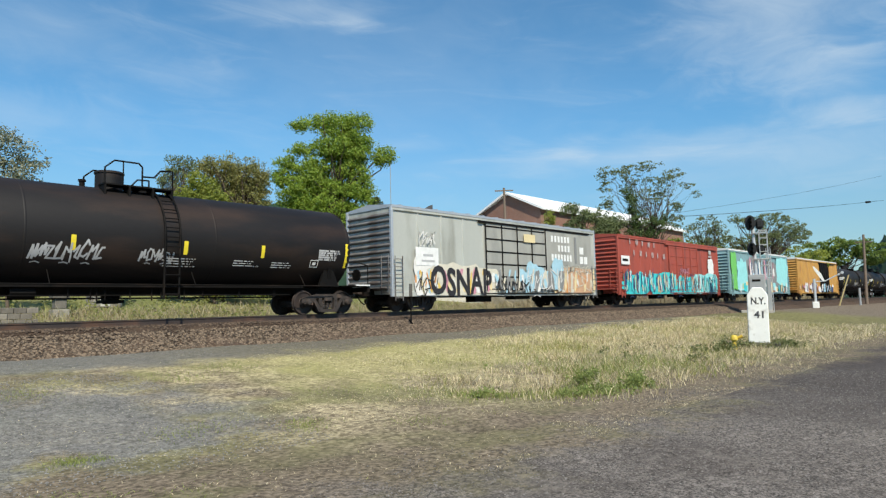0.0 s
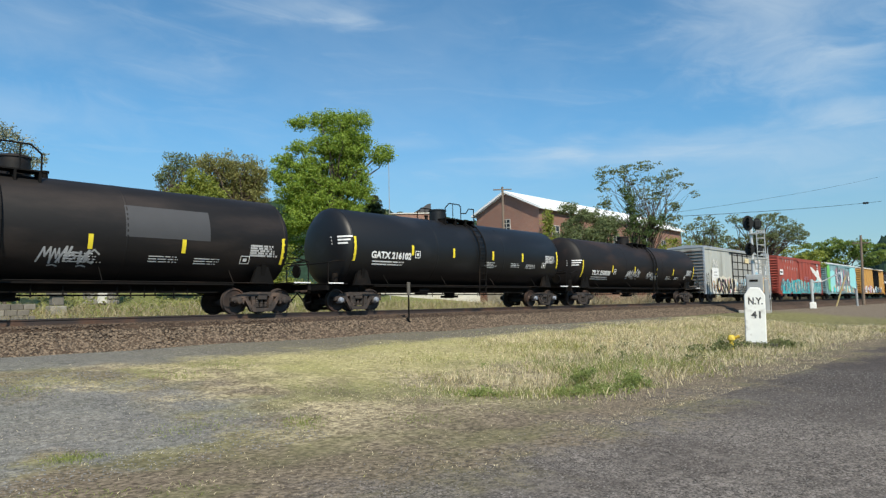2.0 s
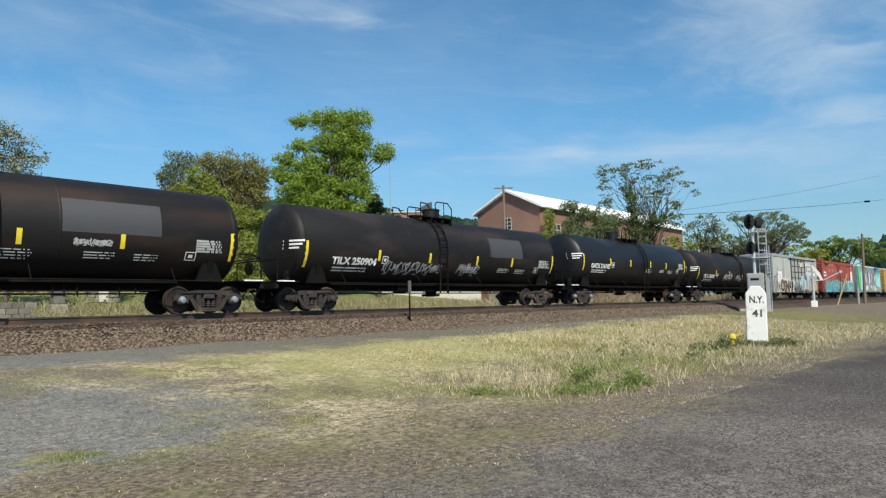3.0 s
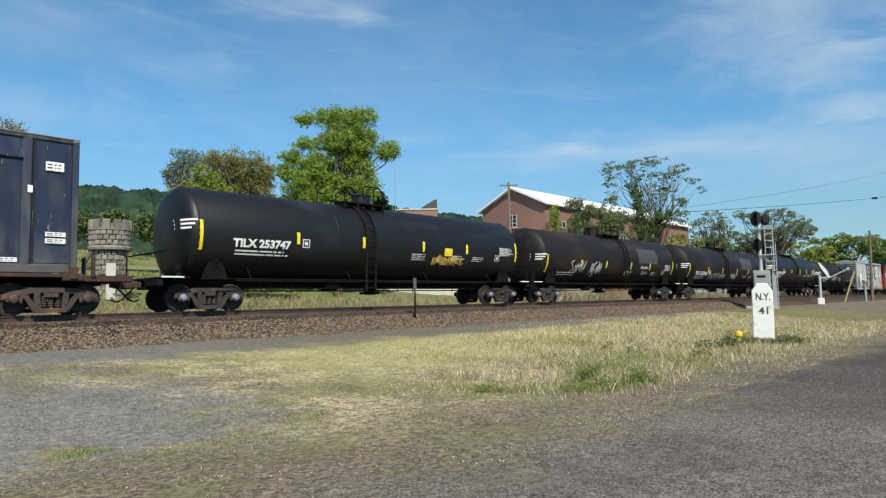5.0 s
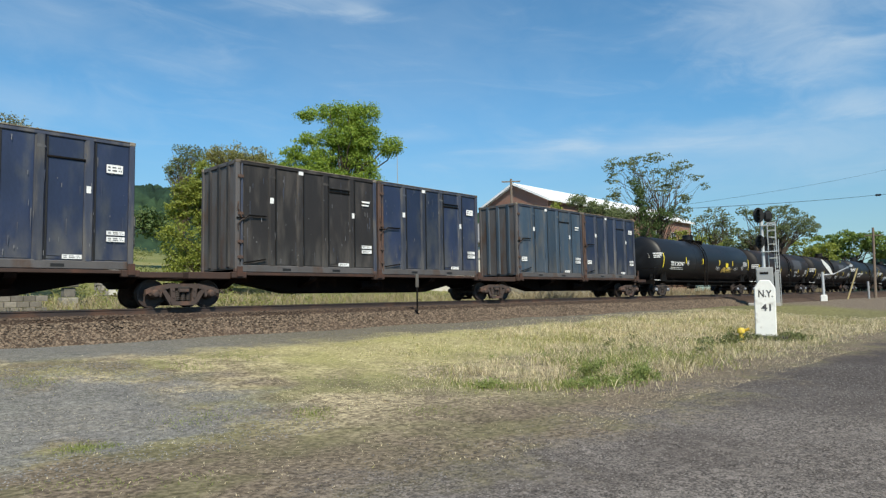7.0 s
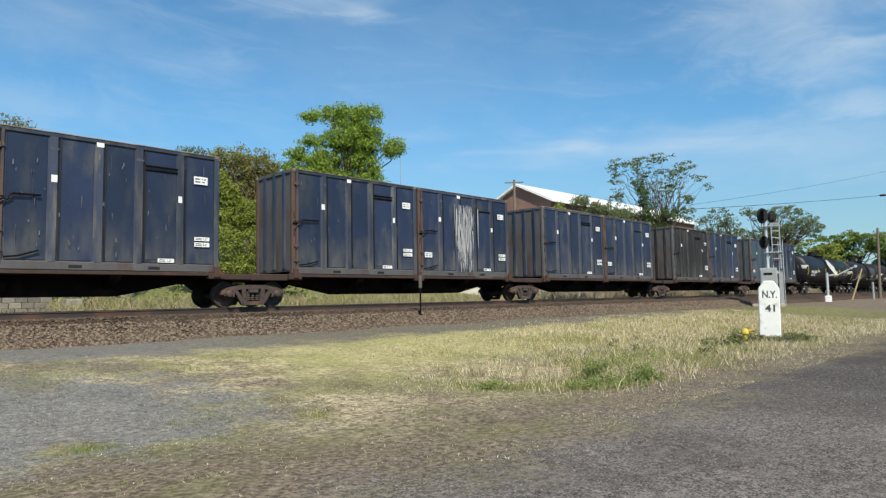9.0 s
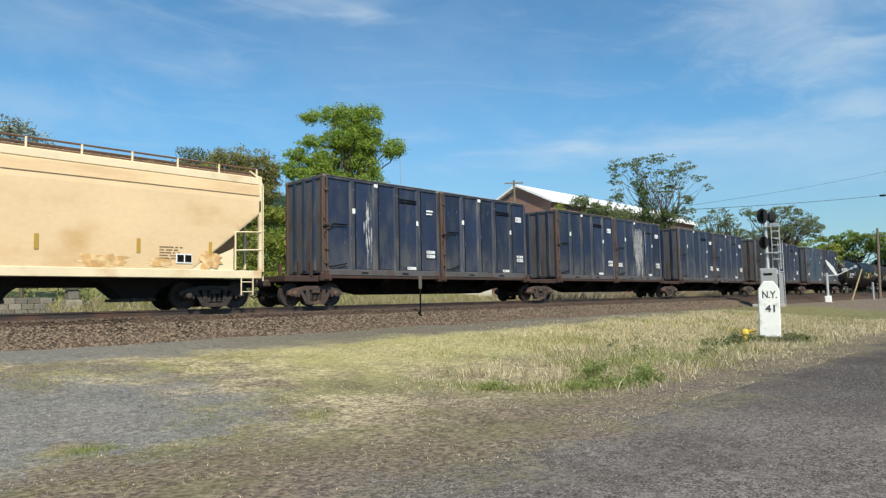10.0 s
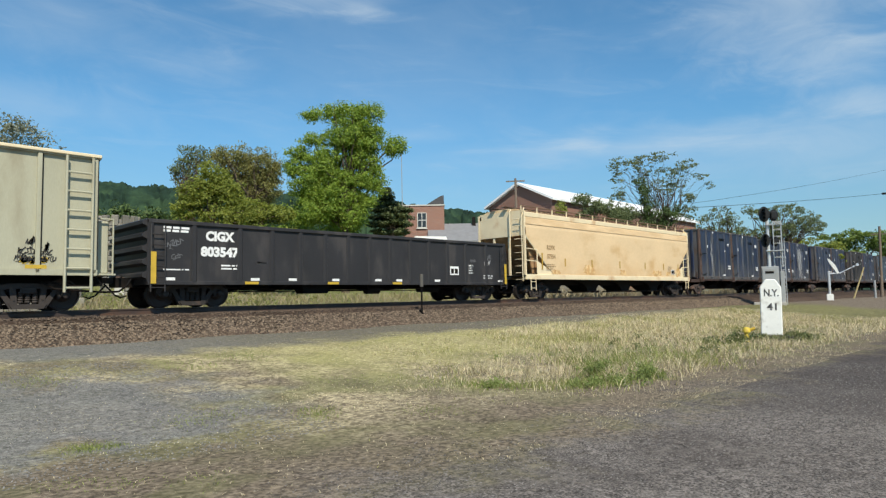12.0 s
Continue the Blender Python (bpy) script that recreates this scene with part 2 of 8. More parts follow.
# dirty, rusty low down; the grey also darkened for shade between ribs
BOX_END = shade("boxcar_dirty_end", (0.19, 0.19, 0.195), 0.65, var=0.45, scale=1.5, stain=(0.07, 0.05, 0.042), amount=0.55, dust=((0.06, 0.042, 0.034), 2.6, 0.8))
BOX_RED = shade("boxcar_oxide_red", (0.34, 0.068, 0.046), 0.6, var=0.2, scale=1.2, stain=(0.22, 0.058, 0.045), amount=0.4, stretch=(1, 1, 0.4))
BOX_YEL = shade("boxcar_armour_yellow", (0.50, 0.27, 0.065), 0.6, var=0.2, scale=1.2, stain=(0.38, 0.19, 0.06), amount=0.4)
BOX_BLUE = shade("boxcar_turquoise", (0.20, 0.33, 0.36), 0.6, var=0.25, scale=1.2)
BOX_CAP = shade("boxcar_white_roof", (0.7, 0.7, 0.68), 0.6, var=0.15)
PAINT = {key: shade("spray_" + key, rgb, 0.55, var=0.22, scale=3, fine=12, bump=0.02) for key, rgb in {
    "black": (0.025, 0.022, 0.025), "white": (0.72, 0.70, 0.68), "cream": (0.70, 0.58, 0.34), "orange": (0.62, 0.27, 0.09), "yellow": (0.72, 0.5, 0.12),
    "turquoise": (0.05, 0.52, 0.55), "aqua": (0.30, 0.66, 0.68), "sky": (0.35, 0.55, 0.66), "pink": (0.55, 0.25, 0.32), "green": (0.16, 0.5, 0.12), "navy": (0.03, 0.06, 0.16), "rust": (0.4, 0.17, 0.08), "grey": (0.22, 0.22, 0.22), "bone": (0.60, 0.56, 0.47), "peach": (0.55, 0.33, 0.2)}.items()}
RAIL = shade("rail_steel", (0.055, 0.04, 0.036), 0.55, metal=0.3, var=0.3, scale=2, stain=(0.11, 0.06, 0.04), amount=0.5)
RAIL_HEAD = shade("polished_rail_head", (0.16, 0.14, 0.13), 0.5, metal=0.8, var=0.3)
TIE = shade("creosoted_tie", (0.06, 0.045, 0.038), 0.9, var=0.5, scale=4, fine=30, bump=0.4, rand=0.35)
CONCRETE = shade("whitewashed_concrete", (0.78, 0.78, 0.75), 0.85, var=0.14, scale=4, fine=40, bump=0.25, stain=(0.52, 0.50, 0.46), amount=0.25, stain_scale=5)
NUMERAL = shade("weathered_black_paint", (0.06, 0.06, 0.065), 0.8, var=0.4, scale=12)
SIGNAL_BLACK = shade("signal_black", (0.008, 0.008, 0.009), 0.6, var=0.2)
ALUMINIUM = shade("aluminium_mast", (0.6, 0.61, 0.62), 0.45, metal=0.5, var=0.2, scale=3)
CABINET = shade("cabinet_grey", (0.3, 0.31, 0.32), 0.55, var=0.15, scale=2)
WOOD_POLE = shade("weathered_pole_wood", (0.17, 0.13, 0.10), 0.9, var=0.4, scale=3, fine=60, bump=0.4, stretch=(3, 3, 0.3))
BRICK = None
ROOF_WHITE = shade("white_roofing", (0.8, 0.8, 0.8), 0.6, var=0.12, scale=0.4)
STONE = shade("grey_fieldstone", (0.2, 0.185, 0.16), 0.9, var=0.5, scale=3, fine=12, bump=0.5, rand=0.35)
BARK = shade("bark", (0.10, 0.075, 0.055), 0.95, var=0.4, scale=3, fine=20, bump=0.5, stretch=(3, 3, 0.6))


def brick_wall(name, base, dark, mortar):
    m = shade(name, base, 0.85, var=0.25, scale=0.25, fine=8, bump=0.0)
    n, k = m.node_tree.nodes, m.node_tree.links
    b = n["Principled BSDF"]
    tc = n.new("ShaderNodeTexCoord")
    sx = n.new("ShaderNodeSeparateXYZ")
    k.new(tc.outputs["Object"], sx.inputs[0])
    ad = n.new("ShaderNodeMath")
    k.new(sx.outputs["X"], ad.inputs[0])
    k.new(sx.outputs["Y"], ad.inputs[1])
    cb = n.new("ShaderNodeCombineXYZ")
    k.new(ad.outputs[0], cb.inputs["X"])
    k.new(sx.outputs["Z"], cb.inputs["Y"])
    bk = n.new("ShaderNodeTexBrick")
    bk.inputs["Scale"].default_value = 1.0
    bk.inputs["Brick Width"].default_value, bk.inputs["Row Height"].default_value, bk.inputs["Mortar Size"].default_value = 0.215, 0.075, 0.008
    bk.inputs["Color1"].default_value, bk.inputs["Color2"].default_value, bk.inputs["Mortar"].default_value = (*base, 1), (*dark, 1), (*mortar, 1)
    k.new(cb.outputs[0], bk.inputs["Vector"])
    cm = [x for x in n if x.bl_idname == "ShaderNodeVectorMath"][0]
    k.new(bk.outputs["Color"], cm.inputs[0])
    return m


BRICK = brick_wall("mill_brick", (0.285, 0.128, 0.085), (0.20, 0.09, 0.064), (0.24, 0.2, 0.17))


# ---- building helpers ----
class Shape:
    """A list of corners and faces that grows by simple forms."""

    def __init__(self):
        self.v, self.f = [], []

    def add(self, verts, faces):
        o = len(self.v)
        self.v.extend(tuple(p) for p in verts)
        self.f.extend(tuple(i + o for i in q) for q in faces)
        return self

    def box(self, x0, x1, y0, y1, z0, z1, c=0.0):
        if not c:
            v = [(x, y, z) for x in (x0, x1) for y in (y0, y1) for z in (z0, z1)]
            return self.add(v, [(0, 1, 3, 2), (4, 6, 7, 5), (0, 4, 5, 1), (2, 3, 7, 6), (0, 2, 6, 4), (1, 5, 7, 3)])
        ring = lambda z, d: [(x0 + c * 0 + d, y0 + c + d * 0, z), (x0 + c, y0 + d, z), (x1 - c, y0 + d, z), (x1 - d, y0 + c, z), (x1 - d, y1 - c, z), (x1 - c, y1 - d, z), (x0 + c, y1 - d, z), (x0 + d, y1 - c, z)]
        v = ring(z0, c * 0.7) + ring(z0 + c, 0) + ring(z1 - c, 0) + ring(z1, c * 0.7)
        f = [tuple(reversed(range(8))), tuple(range(24, 32))]
        for k in range(3):
            f += [(8 * k + i, 8 * k + (i + 1) % 8, 8 * k + 8 + (i + 1) % 8, 8 * k + 8 + i) for i in range(8)]
        return self.add(v, f)

    def tube(self, a, b, r, r2=None, seg=8, caps=True):
        a, b = Vector(a), Vector(b)
        r2 = r if r2 is None else r2
        d = (b - a).normalized()
        u = d.orthogonal().normalized()
        w = d.cross(u)
        v = [a + (u * math.cos(t) + w * math.sin(t)) * r for t in (2 * math.pi * i / seg for i in range(seg))]
        v += [b + (u * math.cos(t) + w * math.sin(t)) * r2 for t in (2 * math.pi * i / seg for i in range(seg))]
        f = [(i, (i + 1) % seg, seg + (i + 1) % seg, seg + i) for i in range(seg)]
        if caps:
            f += [tuple(reversed(range(seg))), tuple(range(seg, 2 * seg))]
        return self.add(v, f)

    def path(self, pts, r, seg=6):
        for a, b in zip(pts, pts[1:]):
            self.tube(a, b, r, seg=seg)
        return self

    def lathe(self, rows, cy, cz, seg=40, axis="x"):
        """Rows of (place along the axis, radius)."""
        v = []
        for s, r in rows:
            for i in range(seg):
                t = 2 * math.pi * i / seg
                p, q = r * math.cos(t), r * math.sin(t)
                v.append((s, cy + p, cz + q) if axis == "x" else ((cy[0] + p, s, cz + q) if axis == "y" else (cy[0] + p, cy[1] + q, s)))
        f = []
        for k in range(len(rows) - 1):
            f += [(k * seg + i, k * seg + (i + 1) % seg, (k + 1) * seg + (i + 1) % seg, (k + 1) * seg + i) for i in range(seg)]
        f += [tuple(reversed(range(seg))), tuple(range((len(rows) - 1) * seg, len(rows) * seg))]
        return self.add(v, f)

    def prism(self, poly, lo, hi, axis="y"):
        """A flat outline in the two other axes, drawn out along axis."""
        n = len(poly)
        put = {"y": lambda p, s: (p[0], s, p[1]), "x": lambda p, s: (s, p[0], p[1]), "z": lambda p, s: (p[0], p[1], s)}[axis]
        v = [put(p, lo) for p in poly] + [put(p, hi) for p in poly]
        f = [(i, (i + 1) % n, n + (i + 1) % n, n + i) for i in range(n)]
        return self.add(v, f + [tuple(reversed(range(n))), tuple(range(n, 2 * n))])

    def mesh(self, name, smooth=False):
        me = bpy.data.meshes.new(name)
        me.from_pydata(self.v, [], self.f)
        bm = bmesh.new()
        bm.from_mesh(me)
        bmesh.ops.recalc_face_normals(bm, faces=bm.faces)
        bm.to_mesh(me)
        bm.free()
        if smooth:
            me.shade_smooth()
            me.set_sharp_from_angle(angle=radians(38))
        return me


CACHE = {}


def part(name, shape, material, parent=None, label="", smooth=False, key=None):
    """Links a shape as one mesh object, under its thing when there is one. key: alike parts share their mesh."""
    if key is not None and key in CACHE:
        me = CACHE[key]
    else:
        sh = shape() if callable(shape) else shape
        me = sh if isinstance(sh, bpy.types.Mesh) else sh.mesh(name, smooth)
        if material is not None and not me.materials:
            me.materials.append(material)
        if key is not None:
            CACHE[key] = me
    ob = new(name, me)
    ob.parent = parent
    if label:
        ob["label"] = label
    return ob


def thing(name, m, label, category, group="", kind=""):
    ob = new(name)
    ob.matrix_basis = m
    ob.empty_display_size = 0.3
    return tagged(ob, label, category, group, kind)


def lettering(text, height, squeeze=1.0, bold=0.0, depth=0.0):
    """The built-in font as a mesh in the x-z plane, its lower left corner at the origin; returns the mesh and its width."""
    cu = bpy.data.curves.new("lettering", "FONT")
    cu.body, cu.size, cu.offset = text, height / 0.72, bold
    cu.resolution_u = 3
    ob = bpy.data.objects.new("lettering", cu)
    scene.collection.objects.link(ob)
    dg = bpy.context.evaluated_depsgraph_get()
    me = bpy.data.meshes.new_from_object(ob.evaluated_get(dg))
    bpy.data.objects.remove(ob)
    xs = [v.co.x for v in me.vertices]
    x0, x1 = min(xs), max(xs)
    for v in me.vertices:
        v.co = Vector(((v.co.x - x0) * squeeze, 0, v.co.y))
    me.materials.clear()
    return me, (x1 - x0) * squeeze


def on_barrel(me, x, z, cz, r, off=0.006):
    """Lays a flat mesh of the x-z plane on the near side of a lying barrel."""
    bm = bmesh.new()
    bm.from_mesh(me)
    long = [e for e in bm.edges if abs(e.verts[0].co.z - e.verts[1].co.z) > 0.12]
    if long:
        bmesh.ops.subdivide_edges(bm, edges=long, cuts=3)
    for v in bm.verts:
        zz = v.co.z + z
        v.co = Vector((v.co.x + x, -math.sqrt(max((r + off) ** 2 - (zz - cz) ** 2, 0)), zz))
    bm.to_mesh(me)
    bm.free()
    return me


def flat_mesh(polys):
    """Flat outlines in the x-z plane."""
    sh = Shape()
    for poly in polys:
        sh.add([(x, 0, z) for x, z in poly], [tuple(range(len(poly)))])
    me = bpy.data.meshes.new("marking")
    me.from_pydata(sh.v, [], sh.f)
    return me


def rect(x, z, w, h):
    return [(x, z), (x + w, z), (x + w, z + h), (x, z + h)]


def bars(x, z, w, rows, h=0.06, gap=0.05, seed=1, breaks=2):
    """Bars that stand for rows of small unreadable writing."""
    rg = random.Random(seed)
    out = []
    for r in range(rows):
        zz = z - r * (h + gap)
        px = x
        end = x + w * rg.uniform(0.7, 1.0)
        for b in range(breaks + 1):
            nx = px + (end - px) * (rg.uniform(0.3, 0.7) if b < breaks else 1.0)
            out.append(rect(px, zz, max(nx - px - 0.05, 0.03), h))
            px = nx
    return out


def shift(me, x, y, z):
    for v in me.vertices:
        v.co += Vector((x, y, z))
    return me


# ---- ground ----
TRACK_Y, RAIL_Z = 21.0, 1.40


def ease(a, b, x):
    t = min(max((x - a) / (b - a), 0.0), 1.0)
    return t * t * (3 - 2 * t)


def ground_z(x, y):
    z = 0.6 * ease(7.0, 17.0, y)
    z += 0.13 * max(0.0, min(y, 120.0) - 32.0) * (1 - ease(35.0, 85.0, x))
    z += 0.05 * (noise.noise(Vector((x * 0.25, y * 0.25, 0))) + 0.5 * noise.noise(Vector((x * 0.8, y * 0.8, 3))))
    return z


def ground_material():
    """Dry grass, soil and gravel, laid out as they lie round the lot."""
    m = bpy.data.materials.new("ground_cover")
    m.use_nodes = True
    n, k = m.node_tree.nodes, m.node_tree.links
    b = n["Principled BSDF"]
    b.inputs["Roughness"].default_value = 0.95
    b.inputs["Specular IOR Level"].default_value = 0.15
    tc = n.new("ShaderNodeTexCoord")

    def nz(s, d=6.0, off=0.0):
        mp = n.new("ShaderNodeMapping")
        mp.inputs["Location"].default_value = (off, off * 0.7, 0)
        k.new(tc.outputs["Object"], mp.inputs["Vector"])
        t = n.new("ShaderNodeTexNoise")
        t.inputs["Scale"].default_value, t.inputs["Detail"].default_value = s, d
        k.new(mp.outputs["Vector"], t.inputs["Vector"])
        return t.outputs["Fac"]

    def math2(op, a, c, clamp=False):
        t = n.new("ShaderNodeMath")
        t.operation, t.use_clamp = op, clamp
        for i, q in enumerate((a, c)):
            if isinstance(q, (int, float)):
                t.inputs[i].default_value = q
            else:
                k.new(q, t.inputs[i])
        return t.outputs[0]

    def step(v, lo, hi):
        t = n.new("ShaderNodeMapRange")
        t.interpolation_type = "SMOOTHSTEP"
        t.inputs["From Min"].default_value, t.inputs["From Max"].default_value = lo, hi
        k.new(v, t.inputs["Value"])
        return t.outputs["Result"]

    def blend(fac, a, c):
        t = n.new("ShaderNodeMix")
        t.data_type = "RGBA"
        k.new(fac, t.inputs["Factor"])
        for key, q in (("A", a), ("B", c)):
            if isinstance(q, tuple):
                t.inputs[key].default_value = (*q, 1)
            else:
                k.new(q, t.inputs[key])
        return t.outputs["Result"]

    sx = n.new("ShaderNodeSeparateXYZ")
    k.new(tc.outputs["Object"], sx.inputs[0])
    X, Y = sx.outputs["X"], sx.outputs["Y"]
    wob = math2("MULTIPLY", math2("SUBTRACT", nz(0.7, 8), 0.5), 3.2)
    wob2 = math2("MULTIPLY", math2("SUBTRACT", nz(1.1, 8, 9.0), 0.5), 5.0)
    Yw, Xw, Yw2 = math2("ADD", Y, wob), math2("ADD", X, wob2), math2("ADD", Y, wob2)
    coarse, mid, fine, speck = nz(0.5, 5, 3.0), nz(5.0, 8), nz(45.0, 5), nz(16.0, 6, 4.0)
    grass = blend(step(math2("ADD", math2("MULTIPLY", mid, 0.5), math2("MULTIPLY", speck, 0.5)), 0.38, 0.62), (0.175, 0.140, 0.092), (0.48, 0.405, 0.26))
    grass = blend(math2("MULTIPLY", step(coarse, 0.44, 0.64), 0.8), grass, (0.20, 0.19, 0.088))
    lawn = math2("MULTIPLY", step(Yw, 8.6, 11.0), step(Xw, 4.8, 9.0))
    grass = blend(math2("MULTIPLY", lawn, 0.6), grass, (0.39, 0.355, 0.15))
    soil = blend(step(math2("ADD", math2("MULTIPLY", fine, 0.45), math2("MULTIPLY", speck, 0.55)), 0.38, 0.62), (0.078, 0.060, 0.046), (0.21, 0.165, 0.124))
    bare = math2("MULTIPLY", math2("MULTIPLY", step(nz(0.9, 7, 21.0), 0.45, 0.62), 0.7), math2("SUBTRACT", 1.0, math2("MULTIPLY", lawn, 0.8)))
    moss = math2("MULTIPLY", step(nz(0.75, 7, 51.0), 0.46, 0.62), 0.6)
    soil = blend(moss, soil, (0.13, 0.126, 0.06))
    near = math2("MAXIMUM", math2("MULTIPLY", step(Yw, 7.8, 5.4), 0.85), math2("MULTIPLY", math2("MULTIPLY", step(Yw, 7.9, 6.9), step(Xw, 4.6, 2.8)), 0.85))
    cover = blend(math2("MAXIMUM", bare, near), grass, soil)
    gravel = blend(step(fine, 0.3, 0.7), (0.092, 0.092, 0.086), (0.215, 0.213, 0.20))
    lane = math2("MULTIPLY", step(Yw, 13.6, 14.8), math2("SUBTRACT", 1.0, step(Yw, 17.6, 19.0)))
    patch = math2("MULTIPLY", step(Xw, 6.0, 3.8), math2("MULTIPLY", step(Yw2, 7.0, 8.1), step(Yw2, 12.6, 11.2)))
    pale = blend(step(math2("ADD", math2("MULTIPLY", fine, 0.7), math2("MULTIPLY", speck, 0.3)), 0.34, 0.66), (0.105, 0.104, 0.102), (0.228, 0.224, 0.218))
    lane_soil = blend(step(fine, 0.3, 0.7), (0.07, 0.06, 0.048), (0.185, 0.165, 0.135))
    road = blend(step(X, 3.0, 12.0), gravel, lane_soil)
    cover = blend(math2("MULTIPLY", lane, 0.9), cover, road)
    cover = blend(math2("MULTIPLY", patch, 0.85), cover, pale)
    lot = blend(step(math2("ADD", math2("MULTIPLY", fine, 0.8), math2("MULTIPLY", speck, 0.2)), 0.36, 0.64), (0.052, 0.046, 0.042), (0.25, 0.22, 0.20))
    lot = blend(math2("MULTIPLY", step(nz(0.35, 6, 14.0), 0.42, 0.62), 0.55), lot, (0.075, 0.063, 0.057))
    lot = blend(math2("MULTIPLY", step(nz(1.6, 6, 8.0), 0.5, 0.7), 0.35), lot, (0.21, 0.185, 0.165))
    lot = blend(math2("MULTIPLY", step(Xw, 7.5, 13.0), 0.75), lot, (0.056, 0.047, 0.045))
    edge = math2("ADD", math2("ADD", Yw, math2("MULTIPLY", X, 0.012)), math2("MULTIPLY", math2("SUBTRACT", nz(3.5, 8, 31.0), 0.5), 2.4))
    cover = blend(step(edge, 4.9, 3.2), cover, lot)
    field = blend(step(nz(0.25, 7, 5.0), 0.35, 0.65), (0.21, 0.165, 0.09), (0.14, 0.13, 0.06))
    verge = blend(step(mid, 0.35, 0.65), (0.10, 0.095, 0.04), (0.19, 0.18, 0.075))
    cover = blend(math2("MULTIPLY", step(Xw, 35.0, 41.0), 0.85), cover, verge)
    dirt = blend(step(speck, 0.35, 0.65), (0.11, 0.085, 0.062), (0.215, 0.175, 0.135))
    cover = blend(step(Xw, 50.0, 58.0), cover, dirt)
    cover = blend(step(Y, 24.0, 26.0), cover, field)
    meadow = blend(step(nz(0.12, 7, 2.0), 0.35, 0.65), (0.22, 0.21, 0.085), (0.145, 0.16, 0.055))
    cover = blend(step(Yw, 30.0, 38.0), cover, meadow)
    mott = math2("ADD", math2("MULTIPLY", speck, 1.0), math2("MULTIPLY", nz(7.0, 4, 61.0), 1.0))
    vs = n.new("ShaderNodeVectorMath")
    vs.operation = "SCALE"
    k.new(cover, vs.inputs[0])
    k.new(mott, vs.inputs["Scale"])
    k.new(vs.outputs["Vector"], b.inputs["Base Color"])
    bp = n.new("ShaderNodeBump")
    bp.inputs["Strength"].default_value, bp.inputs["Distance"].default_value = 0.7, 0.025
    k.new(math2("ADD", math2("MULTIPLY", fine, 0.8), math2("ADD", math2("MULTIPLY", mid, 0.35), math2("MULTIPLY", speck, 0.8))), bp.inputs["Height"])
    k.new(bp.outputs["Normal"], b.inputs["Normal"])
    return m


def spread(lo, hi, fine_lo, fine_hi, step):
    """Places that lie close together in the middle and ever farther apart outside it."""
    xs = list(np.arange(fine_lo, fine_hi + 1e-6, step))
    d, p = step, fine_hi
    while p < hi:
        d *= 1.22
        p += d
        xs.append(p)
    d, p = step, fine_lo
    while p > lo:
        d *= 1.22
        p -= d
        xs.insert(0, p)
    return xs


def build_ground():
    gx, gy = spread(-2500, 3500, -6, 42, 0.4), spread(-2500, 3500, -3, 34, 0.4)
    v = [(x, y, ground_z(x, y)) for y in gy for x in gx]
    w = len(gx)
    f = [(j * w + i, j * w + i + 1, (j + 1) * w + i + 1, (j + 1) * w + i) for j in range(len(gy) - 1) for i in range(w - 1)]
    me = bpy.data.meshes.new("ground")
    me.from_pydata(v, [], f)
    me.shade_smooth()
    me.materials.append(ground_material())
    tagged(new("ground", me), "dry grass, bare soil and gravel of a trackside lot", "ground", kind="structure")


build_ground()

BALLAST = shade("ballast_stone_bed", (0.075, 0.050, 0.035), 0.95, var=0.6, scale=2.5, fine=34, bump=0.9, stain=(0.085, 0.058, 0.045), amount=0.5, stain_scale=0.7, spec=0.2)


def build_track():
    bed = Shape()
    prof = [(16.7, 0.45), (17.0, 0.62), (18.0, 0.90), (18.9, 1.17), (19.3, 1.20), (22.7, 1.20), (23.2, 1.16), (25.2, 0.55), (25.6, 0.4)]
    xs = list(np.arange(-40, 60, 0.8)) + list(np.arange(60, 900, 12.0))
    for x in xs:
        for y, z in prof:
            j = 0.05 if x < 60 else 0.0
            bed.v.append((x, y + j * 1.5 * noise.noise(Vector((x, y, 1))), z + j * noise.noise(Vector((x * 1.3, y * 2, 5)))))
    w = len(prof)
    bed.f = [(j * w + i, j * w + i + 1, (j + 1) * w + i + 1, (j + 1) * w + i) for j in range(len(xs) - 1) for i in range(w - 1)]
    bed_ob = part("ballast_bed", bed, BALLAST, smooth=True)
    # a darker brown for the bed's top and upper shoulder
    bed_ob.data.materials.append(shade("dark_shoulder_stone", (0.05, 0.033, 0.024), 0.95, var=0.6, scale=2.5, fine=34, bump=0.9, stain=(0.09, 0.06, 0.042), amount=0.4, stain_scale=0.9, spec=0.2))
    for f in bed_ob.data.polygons:
        f.material_index = 1 if 18.3 < f.center.y < 23 else 0
    tagged(bed_ob, "brown-grey crushed stone ballast bank under the track", "ballast", kind="structure")
    for y in (TRACK_Y - 0.75, TRACK_Y + 0.75):
        rail = tagged(part("rail", Shape().prism([(y - 0.075, 1.225), (y + 0.075, 1.225), (y + 0.075, 1.24), (y + 0.012, 1.262), (y + 0.012, 1.355), (y + 0.034, 1.365), (y + 0.034, 1.392),
                                                  (y - 0.034, 1.392), (y - 0.034, 1.365), (y - 0.012, 1.355), (y - 0.012, 1.262), (y - 0.075, 1.24)], -60, 900, "x"), RAIL),
                      "rusty steel rail with a polished running head", "rail", "rails of the track", "structure")
        part("rail_head", Shape().box(-60, 900, y - 0.03, y + 0.03, 1.393, 1.40), RAIL_HEAD, rail, "polished running surface")


build_track()


